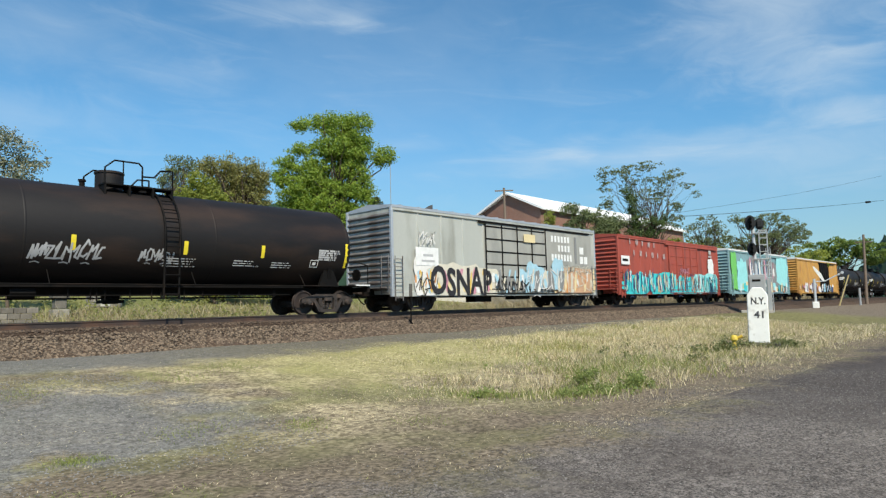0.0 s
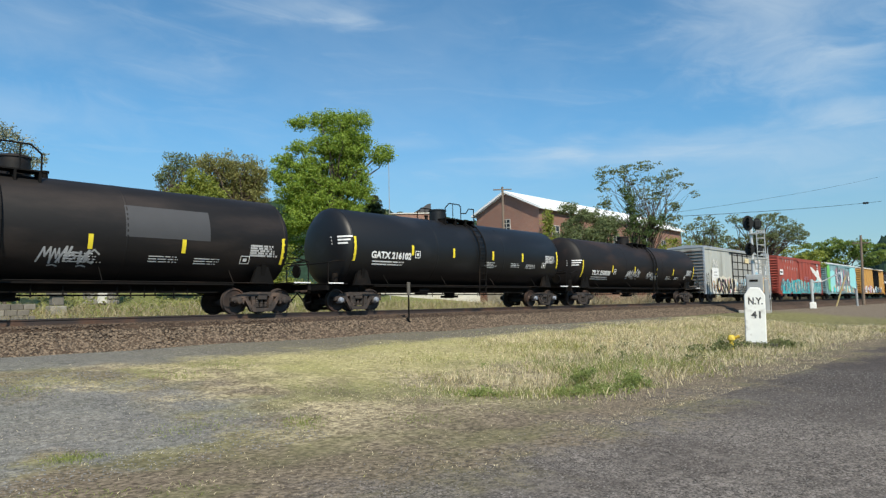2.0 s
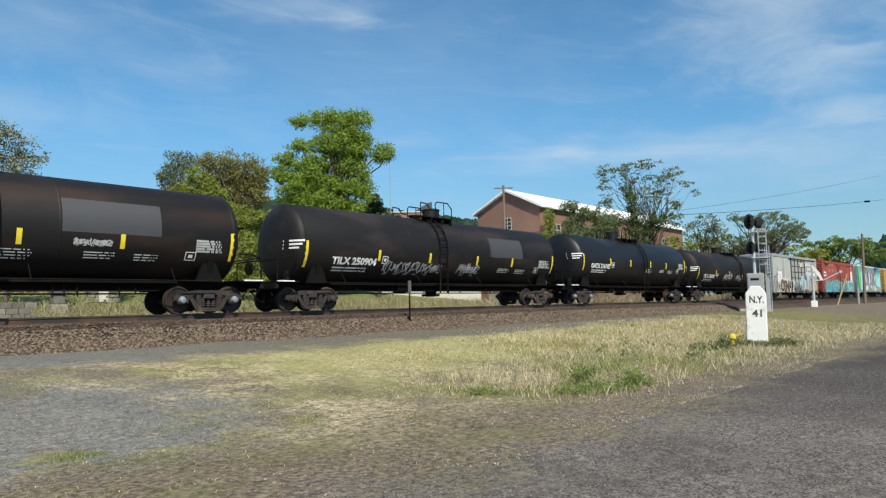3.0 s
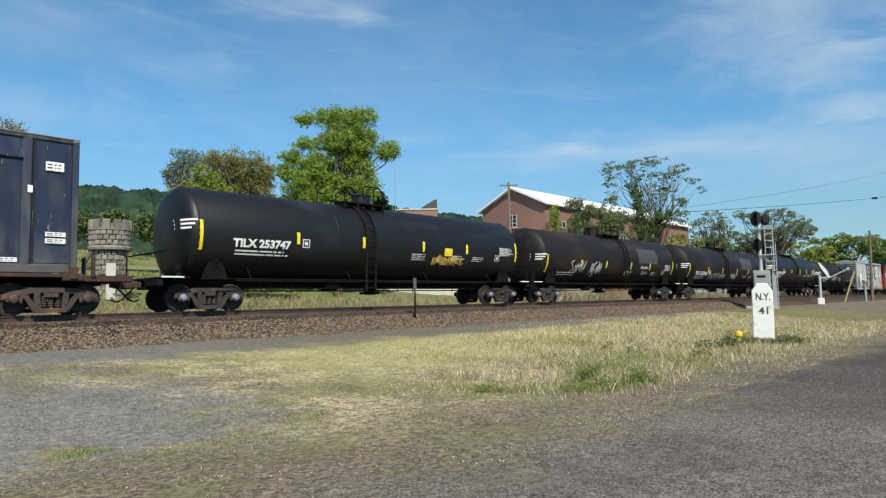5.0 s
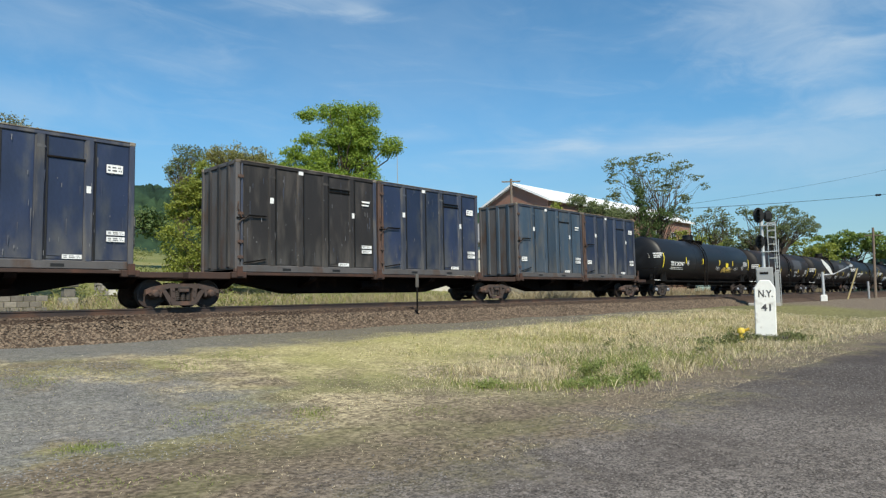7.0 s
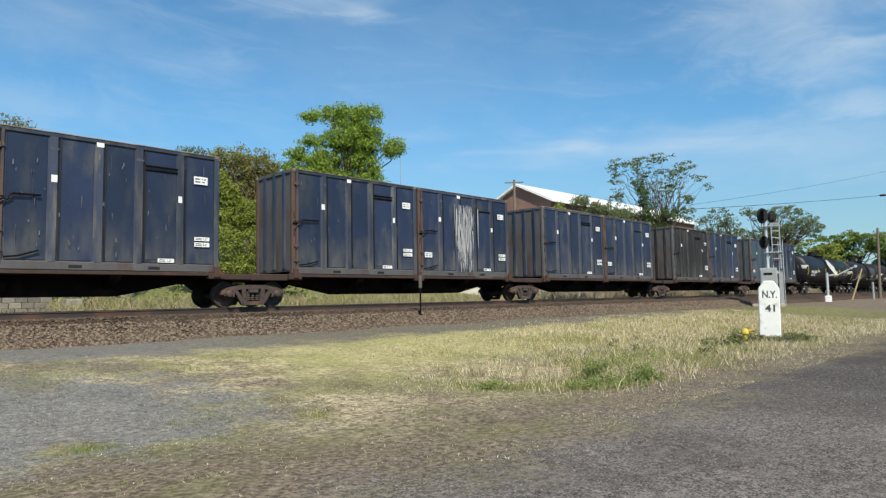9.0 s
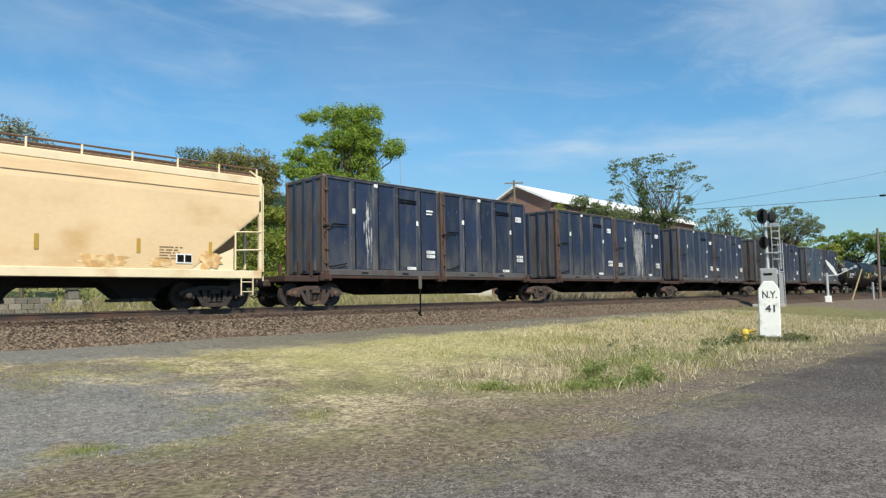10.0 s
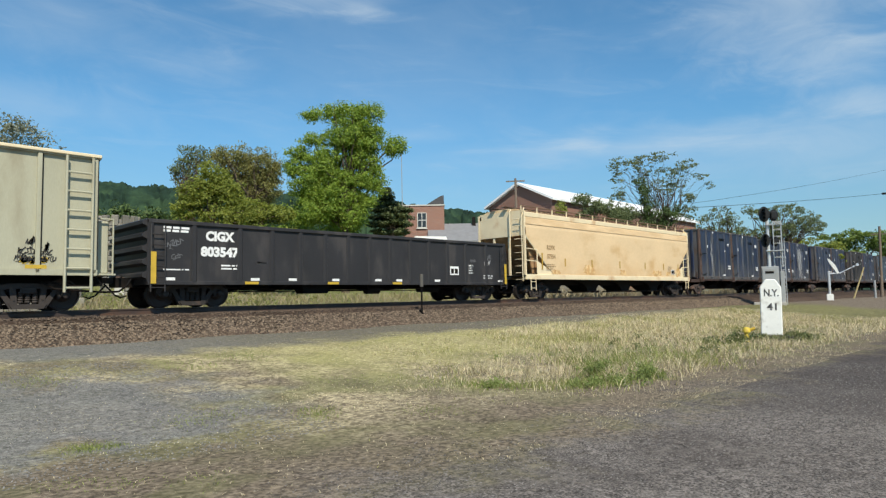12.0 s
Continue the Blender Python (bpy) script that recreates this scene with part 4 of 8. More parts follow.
def box_car(left, right, paint, label, end_paint=None, roof=None, door=None, door_span=(-0.05, 0.25), top=4.45, ribs=11, bar_paint=None):
    mid, L = (left + right) / 2, (right - left) / 2
    car = start_car("box_car", mid, label, "box cars of the train")
    W, z0 = 1.5, 0.62
    end_paint, roof, door = end_paint or paint, roof or paint, door or paint
    part("body", Shape().box(-L, L, -W + 0.06, W - 0.06, z0 + 0.12, top - 0.1), paint, car)
    part("roof", Shape().prism([(-W - 0.02, top - 0.12), (-W - 0.02, top - 0.02), (0, top + 0.14), (W + 0.02, top - 0.02), (W + 0.02, top - 0.12)], -L - 0.03, L + 0.03, "x"), roof, car)
    for i in range(15):
        x = -L + (i + 0.5) * 2 * L / 15
        part("roof_rib", lambda: Shape().prism([(-W, top - 0.015), (-W, top + 0.02), (0, top + 0.18), (W, top + 0.02), (W, top - 0.015), (0, top + 0.14)], -0.05, 0.05, "x"), roof, car, key="roof_rib%.2f" % top + roof.name).location = (x, 0, 0)
    for s in (-1, 1):
        part("side_sill", Shape().box(-L, L, *sorted((s * (W - 0.07), s * W)), z0, z0 + 0.2, 0.01), paint, car)
        part("top_chord", Shape().box(-L, L, *sorted((s * (W - 0.07), s * (W + 0.005))), top - 0.24, top - 0.1, 0.01), paint, car)
        for i in range(ribs + 1):
            x = -L + 0.05 + i * (2 * L - 0.1) / ribs
            if s < 0 and door_span[0] * 2 * L < x + 0.02 < door_span[1] * 2 * L:
                continue
            part("side_post", lambda: Shape().prism([(-0.05, -W + 0.06), (-0.03, -W + 0.025), (0.03, -W + 0.025), (0.05, -W + 0.06)], z0 + 0.2, top - 0.24, "z"), paint, car, key="side_post" + paint.name + "%.2f" % top).matrix_basis = pose(x, 0, 0, 0, 0, 0 if s < 0 else 180)
        for k in range(13):
            z = z0 + 0.35 + k * (top - z0 - 0.75) / 12
            h = 0.085
            part("end_rib", lambda: Shape().prism([(0, -h), (s * 0.075, -0.015), (s * 0.075, 0.015), (0, h)], -W + 0.12, W - 0.12), end_paint, car, key="end_rib%d" % s + end_paint.name).location = (s * L, 0, z)
        for y in (-1, 1):
            part("corner_post", Shape().box(*sorted((s * (L - 0.06), s * (L + 0.06))), *sorted((y * (W - 0.14), y * (W + 0.003))), z0, top - 0.08, 0.015), paint if end_paint is paint else BOX_ROOF, car)
        ladder(car, s * L - s * 0.06 if s < 0 else L - 0.5, -W - 0.06, 0.45, 2.3, material=end_paint)
        ladder(car, s * (L + 0.12), -W + 0.15, 0.7, 2.35, 0.45, material=end_paint, across="y", name="end_ladder")
        part("draft_sill", Shape().box(*sorted((s * (L - 3.2), s * (L + 0.55))), -0.3, 0.3, 0.68, 0.98), BLACK_STEEL, car)
        part("crossover_step", Shape().box(*sorted((s * (L + 0.08), s * (L + 0.4))), -1.2, 1.2, 0.98, 1.03), end_paint, car)
        coupler(car, s * (L + 0.5), s)
        truck(car, s * (L - 1.75))
    part("underframe", Shape().box(-L + 0.3, L - 0.3, -0.25, 0.25, 0.62, 0.85).box(-2.6, -1.4, -1.2, -0.6, 0.35, 0.72).box(0.6, 1.9, -1.1, -0.5, 0.45, 0.7), BLACK_STEEL, car)
    a, b = door_span[0] * 2 * L, door_span[1] * 2 * L
    dr = part("door", Shape().box(a, b, -W - 0.015, -W + 0.07, z0 + 0.14, top - 0.28, 0.01), door, car, "sliding plug door")
    for k in range(6):
        z = z0 + 0.32 + k * (top - z0 - 0.8) / 5
        part("door_bar", Shape().box(a + 0.05, b - 0.05, -W - 0.035, -W - 0.01, z - 0.035, z + 0.035, 0.008), bar_paint or BLACK_STEEL, dr, "cross bar")
    for k in range(0, 5):
        x = a + k * (b - a) / 4
        part("locking_bar", Shape().tube((x, -W - 0.045, z0 + 0.25), (x, -W - 0.045, top - 0.35), 0.032, seg=6), bar_paint or BLACK_STEEL, dr)
    part("door_track", Shape().box(a - (b - a) * 0.1, min(b + (b - a) * 0.9, L - 0.2), -W - 0.06, -W + 0.01, top - 0.34, top - 0.24).box(a - 0.1, min(b + (b - a) * 0.9, L - 0.2), -W - 0.06, -W + 0.01, z0 + 0.1, z0 + 0.14), bar_paint or BLACK_STEEL, car)
    return car, L


def waste_container(x, paint, label, z1=4.95, scrawl=None, seed=1, L=3.03):
    """A six-metre ribbed waste container on a spine car, its right end at the forward side."""
    c = start_car("waste_container", x + L, label, "waste containers on the spine cars")
    W, z0 = 1.26, 1.14
    rg = random.Random(seed)
    rusty = seed % 2 or seed > 15
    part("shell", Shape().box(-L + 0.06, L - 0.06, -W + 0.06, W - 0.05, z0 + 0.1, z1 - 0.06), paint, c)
    for s in (-1, 1):
        for y in (-1, 1):
            post = (POST_RUST if rusty else CONT_GREY) if s < 0 else CONT_RIB
            part("corner_post", Shape().box(*sorted((s * (L - 0.16), s * L)), *sorted((y * (W - 0.15), y * W)), z0 + 0.1, z1 - 0.1, 0.02), post, c)
            for z in (z0, z1 - 0.115):
                part("corner_casting", lambda: Shape().box(-0.09, 0.09, -0.085, 0.085, 0, 0.118, 0.02), POST_RUST if z < 2 else CONT_LIP, c, key="casting%d" % (z < 2)).location = (s * (L - 0.082), y * (W - 0.075), z)
    # the hinged end door folds round the near post
    part("hinge_post", Shape().box(-L + 0.19, -L + 0.27, -W - 0.004, -W + 0.05, z0 + 0.12, z1 - 0.13, 0.015), POST_RUST if rusty else CONT_RIB, c, "rust-streaked hinge strip")
    for z in (z0 + 0.5, 2.15, 3.1, z1 - 0.55):
        part("hinge", lambda: Shape().box(-0.1, 0.1, -0.03, 0.03, -0.05, 0.05, 0.012).tube((0, -0.03, -0.07), (0, -0.03, 0.07), 0.022, seg=8), POST_RUST, c, key="cont_hinge").location = (-L + 0.17, -W - 0.01, z + rg.uniform(-0.03, 0.03))
    for y in (-1, 1):
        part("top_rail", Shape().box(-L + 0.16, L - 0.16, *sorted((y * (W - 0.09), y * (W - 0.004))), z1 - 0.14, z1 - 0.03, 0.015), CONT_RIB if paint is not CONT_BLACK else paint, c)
        part("top_lip", Shape().box(-L + 0.16, L - 0.16, *sorted((y * (W - 0.12), y * (W + 0.012))), z1 - 0.032, z1 - 0.004, 0.006), CONT_LIP, c, "sun-worn pale top edge")
        part("bottom_rail", Shape().box(-L + 0.17, L - 0.17, *sorted((y * (W - 0.1), y * (W - 0.005))), z0 + 0.004, z0 + 0.24, 0.02), CONT_GREY, c, "scuffed grey bottom rail")
    part("end_panel", Shape().box(-L + 0.05, -L + 0.058, -W + 0.12, W - 0.12, z0 + 0.15, z1 - 0.1), CONT_GREY if seed % 4 != 1 else paint, c, "grey-brown end wall")
    for s in (-1, 1):
        part("end_header", Shape().box(*sorted((s * (L - 0.1), s * (L - 0.005))), -W + 0.16, W - 0.16, z1 - 0.14, z1 - 0.012, 0.012), CONT_GREY, c)
        for y in (-0.66, 0.0, 0.66):
            part("end_rib", lambda: Shape().prism([(-0.13, 0.0), (-0.07, -0.06), (0.07, -0.06), (0.13, 0.0)], z0 + 0.2, z1 - 0.05, "z"), paint, c, key="end_rib%.2f" % z1 + paint.name).matrix_basis = pose(s * (L - 0.062), y, 0, 0, 0, 90 if s > 0 else -90)
    for x in (-1.1, 1.05):
        part("fork_pocket", lambda: Shape().box(-0.17, 0.17, -W + 0.001, -W + 0.05, z0 + 0.06, z0 + 0.15), SIGNAL_BLACK, c, key="fork_pocket").location = (x, 0, 0)
    rib_paint = CONT_RIB if paint is CONT_BLUE else paint
    ribs = [-L + 2 * L * q for q in (0.229, 0.417, 0.596, 0.797)]
    for i, x in enumerate(ribs):
        for y in (-1, 1):
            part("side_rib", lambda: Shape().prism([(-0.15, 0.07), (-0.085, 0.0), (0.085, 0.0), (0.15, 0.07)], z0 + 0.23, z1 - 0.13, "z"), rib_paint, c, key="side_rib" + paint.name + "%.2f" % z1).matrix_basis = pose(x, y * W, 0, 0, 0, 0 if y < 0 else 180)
        if i in (0, 2):
            part("rib_gusset", lambda: Shape().prism([(-0.02, 0), (0.2, 0), (0.2, 0.05), (0.05, 0.09), (-0.02, 0.09)], -W - 0.004, -W + 0.055), rib_paint, c, key="rib_gusset" + paint.name).location = (x - 0.08, 0, z1 - 0.5)
        # black strip paints the shadow gap at the rib's right foot
        part("panel_seam", lambda: Shape().box(-0.02, 0.02, -W + 0.02, -W + 0.072, z0 + 0.26, z1 - 0.16), SIGNAL_BLACK, c, key="panel_seam%.2f" % z1).location = (x + 0.165, 0, 0)
    for a, b in zip([-L + 0.33] + [x + 0.19 for x in ribs], [x - 0.15 for x in ribs] + [L - 0.17]):
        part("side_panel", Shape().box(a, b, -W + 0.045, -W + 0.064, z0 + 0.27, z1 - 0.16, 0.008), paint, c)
    da, db = ribs[2] + 0.19, ribs[3] - 0.13
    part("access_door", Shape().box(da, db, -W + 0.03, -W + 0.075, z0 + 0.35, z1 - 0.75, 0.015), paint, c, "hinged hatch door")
    hood = Shape().box(da - 0.04, db + 0.02, -W - 0.012, -W + 0.06, z1 - 0.74, z1 - 0.69, 0.008)
    if rg.random() < 0.5:
        hood.box(da - 0.04, db + 0.02, -W - 0.012, -W + 0.06, z1 - 0.62, z1 - 0.58, 0.008)
    part("door_hood", hood, BLACK_STEEL, c, "dark drip strip")
    tilt = rg.uniform(-0.06, 0.06)
    part("lock_bar", Shape().path([(-L + 0.02, -W - 0.03, 2.96), (-L + 0.36, -W - 0.035, 2.98), (-L + 0.46, -W - 0.04, 3.08 + tilt), (-L + 1.12, -W - 0.03, 3.09 + tilt)], 0.028), BLACK_STEEL, c, "dark bent locking bar")
    part("lock_handle", Shape().path([(-L + 0.08, -W - 0.03, 2.55), (-L + 0.06, -W - 0.045, 2.75), (-L + 0.2, -W - 0.04, 2.9), (-L + 0.46, -W - 0.04, 3.06)], 0.02).path([(-L + 0.08, -W - 0.03, 3.5), (-L + 0.05, -W - 0.045, 3.3), (-L + 0.2, -W - 0.04, 2.98)], 0.018), RUST_STEEL, c, "rusty latch rod")
    part("lower_latch", Shape().path([(-L + 0.3, -W - 0.03, 1.46), (-L + 0.62, -W - 0.035, 1.5), (-L + 1.1, -W - 0.03, 1.6 + tilt)], 0.025), BLACK_STEEL, c)
    runs = []
    for _ in range(26):
        a, b, h = rg.uniform(-L + 0.3, L - 0.25), rg.uniform(z0 + 0.5, z1 - 0.2), rg.uniform(0.2, 1.0) * rg.random() ** 0.6
        w = rg.uniform(0.008, 0.022)
        runs.append([(a - w, b), (a + w, b), (a + w * 0.8, b - h * 0.5), (a + 0.003, max(b - h, z0 + 0.28)), (a - w * 0.7, b - h * 0.4)])
    me = shift(flat_mesh(runs), 0, -W - 0.0025, 0)
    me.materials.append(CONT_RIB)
    tagged(part("dirt_run", me, None, c, "pale runs of washed-down dirt"), kind="stuff")
    scuff = []
    for _ in range(40):
        a, b = rg.uniform(-L + 0.25, L - 0.25), z0 + 0.3 + (z1 - z0 - 0.6) * rg.random() ** 1.3
        scuff.append(rect(a, b, rg.choice((0.012, 0.018, 0.025)), rg.choice((0.02, 0.05, 0.1, 0.16)) * rg.uniform(0.6, 1.3)))
    me = shift(flat_mesh(scuff), 0, -W - 0.0045, 0)
    me.materials.append(SCRAPE)
    tagged(part("scuff", me, None, c, "grey scuffs and scratches"), kind="stuff")
    sticker_spots = [(-L + 1.32 + rg.uniform(-.1, .1), 3.55, 0.15, 0.2), (1.78 + rg.uniform(-.1, .1), 3.3, 0.12, 0.2), (1.15, 1.42, 0.5, 0.12), (2.28, 1.95, 0.5, 0.14), (2.28, 2.14, 0.5, 0.12), (ribs[1] - 0.1, z1 - 0.25, 0.2, 0.13)]
    sticker_spots += [(2.25, 3.95, 0.45, 0.25)] if rg.random() < 0.7 else [(2.3, 3.95, 0.4, 0.07), (2.3, 3.83, 0.35, 0.05)]
    if rg.random() < 0.7:
        sticker_spots.append((-L + 0.35, 1.95, 0.45, 0.22))
    for a, b, w, h in sticker_spots:
        me = shift(flat_mesh([rect(a, b, w, h)]), 0, -W - 0.008, 0)
        me.materials.append(WHITE)
        part("sticker", me, None, c, "white notice sticker")
    print_bars = []
    for a, b, w, h in sticker_spots:
        if w > 0.3 and h > 0.1:
            print_bars += bars(a + 0.04, b + h * 0.6, w - 0.06, 2, h * 0.16, h * 0.2, seed, 3)
    me = shift(flat_mesh(print_bars), 0, -W - 0.012, 0)
    me.materials.append(NUMERAL)
    tagged(part("sticker_print", me, None, c, "rows of small dark print"), kind="stuff")
    if scrawl:
        at, width, count = scrawl
        sv, sf = [], []
        for k in range(count):
            a, top = at + rg.gauss(0, width), rg.uniform(2.0, 4.1) if count < 100 else 1.6 + 2.9 * rg.random() ** 0.6
            w, h, y = rg.choice((0.008, 0.012, 0.018, 0.03)), rg.uniform(0.15, 1.1 if count < 100 else 2.2) * rg.random() ** 0.5, -W - 0.004 - 0.0006 * k
            o = len(sv)
            sv += [(a - w * 0.6, y, top), (a + w * 0.7, y, top - 0.02), (a + w, y, top - h * 0.3), (a + w * 0.3, y, max(top - h, 1.35)), (a - w * 0.2, y, max(top - h, 1.35) + 0.02), (a - w * 0.9, y, top - h * 0.35)]
            sf.append(tuple(range(o, o + 6)))
        me = bpy.data.meshes.new("spill")
        me.from_pydata(sv, [], sf)
        me.materials.append(DIM_WHITE)
        tagged(part("spilled_paint", me, None, c, "white streaks of spilled paint"), kind="stuff")
    return c


def spine_car(left, right, trucks, label):
    mid, L = (left + right) / 2, (right - left) / 2
    car = start_car("spine_car", mid, label, "articulated spine car units")
    for y in (-1.30, 1.16):
        part("side_rail", Shape().box(-L, L, y, y + 0.14, 1.03, 1.13, 0.01), FLAT_RUST, car, "rusty edge rail")
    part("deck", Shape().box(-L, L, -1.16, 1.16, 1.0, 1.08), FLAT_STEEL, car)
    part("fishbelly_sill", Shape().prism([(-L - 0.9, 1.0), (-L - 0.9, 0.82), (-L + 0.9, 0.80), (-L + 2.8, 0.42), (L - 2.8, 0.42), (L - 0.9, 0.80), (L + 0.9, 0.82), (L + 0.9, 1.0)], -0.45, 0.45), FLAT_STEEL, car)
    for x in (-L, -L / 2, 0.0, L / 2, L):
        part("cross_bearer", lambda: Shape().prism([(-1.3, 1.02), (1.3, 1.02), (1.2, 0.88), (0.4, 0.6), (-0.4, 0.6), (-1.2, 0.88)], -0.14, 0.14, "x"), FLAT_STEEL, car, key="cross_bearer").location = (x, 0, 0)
    for x in (-L + 0.1, 0.0, L - 0.1):
        part("corner_pedestal", lambda: Shape().box(-0.26, 0.26, -1.36, -1.1, 0.93, 1.135, 0.02).box(-0.1, 0.1, -1.40, -1.34, 0.98, 1.32, 0.01), FLAT_RUST, car, "rust-red container pedestal", key="corner_pedestal").location = (x, 0, 0)
    for t in trucks:
        truck(car, t - mid, steel=ARTIC_STEEL)
    part("air_tank", Shape().tube((-0.6, -0.8, 0.72), (0.5, -0.8, 0.72), 0.17, seg=12), FLAT_STEEL, car)
    part("end_deck", Shape().box(-L - 1.55, -L, -1.2, 1.2, 0.9, 1.12, 0.02), FLAT_RUST, car)
    part("end_deck", Shape().box(L, L + 1.55, -1.15, 1.15, 0.92, 1.10, 0.02), FLAT_RUST, car)
    return car, L


def tan_hopper(left, right, label):
    mid, L = (left + right) / 2, (right - left) / 2
    car = start_car("covered_hopper", mid, label)
    W, zs, zt = 1.54, 1.22, 4.44
    prof = [(-W, zs), (-W, 2.4), (-W, 3.6), (-W + 0.05, 4.1), (-W + 0.22, zt), (-0.9, zt + 0.16), (0, zt + 0.2), (0.9, zt + 0.16), (W - 0.22, zt), (W - 0.05, 4.1), (W, 3.6), (W, 2.4), (W, zs)]
    body = Shape()
    v = []
    cut = 2.45
    for x, lowest in ((-L + 0.02, 3.25), (-L + cut, zs), (L - cut, zs), (L - 0.02, 3.25)):
        for y, z in prof:
            v.append((x, y, max(z, lowest)))
    n = len(prof)
    f = [(k * n + i, k * n + i + 1, (k + 1) * n + i + 1, (k + 1) * n + i) for k in range(3) for i in range(n - 1)]
    f += [((k + 1) * n - 1, k * n, (k + 1) * n, (k + 2) * n - 1) for k in range(3)] + [tuple(range(n)), tuple(range(3 * n, 4 * n))]
    part("body", body.add(v, f), HOP_TAN, car, "curved tan steel side")
    part("side_sill", Shape().box(-L, L, -W - 0.03, -W + 0.14, 0.98, 1.24, 0.015).box(-L, L, W - 0.14, W + 0.03, 0.98, 1.24, 0.015), HOP_CREAM, car, "cream side sill")
    # darker strip paints the shading of the curved side under the rim
    part("roof_lap", Shape().prism([(-W - 0.006, 3.78), (-W - 0.012, 3.78), (-W + 0.04, 4.12), (-W + 0.06, 4.12)], -L + 0.06, L - 0.06, "x"), shade("hopper_rim_shade", (0.60, 0.42, 0.235), 0.65, var=0.25, scale=1.2, stain=(0.69, 0.50, 0.295), amount=0.6, stain_scale=1.6, stretch=(0.4, 1, 2.0)), car, "rust-washed lap below the roof edge")
    part("centre_sill", Shape().box(-L - 0.5, L + 0.5, -0.32, 0.32, 0.72, 1.0), HOP_DARK, car)
    part("roof_rim", Shape().box(-L, L, -W + 0.05, -W + 0.24, zt - 0.28, zt - 0.04, 0.02).box(-L, L, W - 0.24, W - 0.05, zt - 0.28, zt - 0.04, 0.02), HOP_CREAM, car)
    for s in (-1, 1):
        x = s * (L - 0.05)
        part("end_sheet", Shape().box(*sorted((s * (L - 0.12), s * L)), -W + 0.12, W - 0.12, 3.2, zt + 0.05), HOP_CREAM, car, "cream end sheet")
        fr = Shape()
        for y in (-W + 0.0, W - 0.1):
            fr.box(*sorted((s * (L - 0.08), s * (L + 0.02))), y, y + 0.1, 1.2, zt)
            fr.path([(s * (L - 0.05), y + 0.05, 3.22), (s * (L - 2.3), y + 0.05, 1.35)], 0.05)
        for y in (-0.5, 0.5):
            fr.box(*sorted((s * (L - 0.10), s * (L - 0.02))), y - 0.05, y + 0.05, 1.2, 3.2)
        part("end_frame", fr, HOP_CREAM, car, "cream end posts")
        rail = Shape().path([(s * (L + 0.12), -W + 0.1, 0.9), (s * (L + 0.12), -W + 0.1, zt - 0.3), (s * (L + 0.0), -W + 0.1, zt - 0.05), (s * (L - 0.3), -W + 0.25, zt + 0.2)], 0.026).path([(s * (L + 0.12), -0.7, 2.9), (s * (L + 0.12), -0.7, zt), (s * L, -0.7, zt + 0.16)], 0.026)
        z = 0.98
        while z < zt - 0.2:
            rail.path([(s * (L + 0.12), -W + 0.1, z), (s * (L + 0.12), -W + 0.55, z)], 0.018)
            z += 0.34
        part("end_ladder", rail, HOP_CREAM, car)
        sr = Shape().path([(s * (L - 0.95), -W - 0.02, 1.25), (s * (L - 0.95), -W - 0.02, 2.5)], 0.03).path([(s * (L - 0.95), -W, 2.5), (s * L, -W, 2.55)], 0.025).path([(s * (L - 0.95), -W, 1.9), (s * L, -W, 1.95)], 0.025)
        part("side_railing", sr, HOP_CREAM, car)
        ladder(car, s * (L - 0.55) - 0.2, -W - 0.04, 0.42, 1.0, 0.42, material=HOP_CREAM, name="sill_step")
        part("slope_sheet", Shape().add([(s * (L - 0.1), -W + 0.1, 3.22), (s * (L - cut), -W + 0.1, 1.25), (s * (L - cut), W - 0.1, 1.25), (s * (L - 0.1), W - 0.1, 3.22),
                                         (s * (L - 0.1), -W + 0.1, 3.17), (s * (L - cut), -W + 0.1, 1.20), (s * (L - cut), W - 0.1, 1.20), (s * (L - 0.1), W - 0.1, 3.17)], [(0, 1, 2, 3), (4, 7, 6, 5), (0, 4, 5, 1), (2, 6, 7, 3), (0, 3, 7, 4), (1, 5, 6, 2)]), HOP_SLOPE, car, "rust-tan slope sheet")
        part("end_gusset", Shape().prism([(s * (L - 1.0), 1.24), (s * (L - cut), 1.24), (s * (L - cut - 0.02), 1.3), (s * (L - 1.0), 1.95)], -W + 0.02, -W + 0.06), HOP_CREAM, car)
        # added plate gives shape to the shadow triangle beside the slope sheet
        part("shadow_web", Shape().prism([(s * (L - 0.25), 3.15), (s * (L - cut), 1.3), (s * (L - 0.95), 1.3), (s * (L - 0.7), 2.4)], -W + 0.3, -W + 0.36), HOP_SLOPE, car, "rust-tan web plate")
        part("platform", Shape().box(*sorted((s * (L - 1.0), s * (L + 0.1))), -W, W, 1.16, 1.2), HOP_DARK, car)
        coupler(car, s * (L + 0.45), s)
        truck(car, s * (L - 1.4))
    for i in range(4):
        x = (i - 1.5) * 3.95
        arc = [(1.99 - 1.52 * math.cos(q), 0.30 + 0.66 * math.sin(q)) for q in (math.pi / 2 * u / 7 for u in range(8))]
        by = Shape().prism([(x + dx, z) for dx, z in arc] + [(x + 1.99, 1.0), (x - 1.99, 1.0)] + [(x - dx, z) for dx, z in reversed(arc)], -0.62, -0.5)
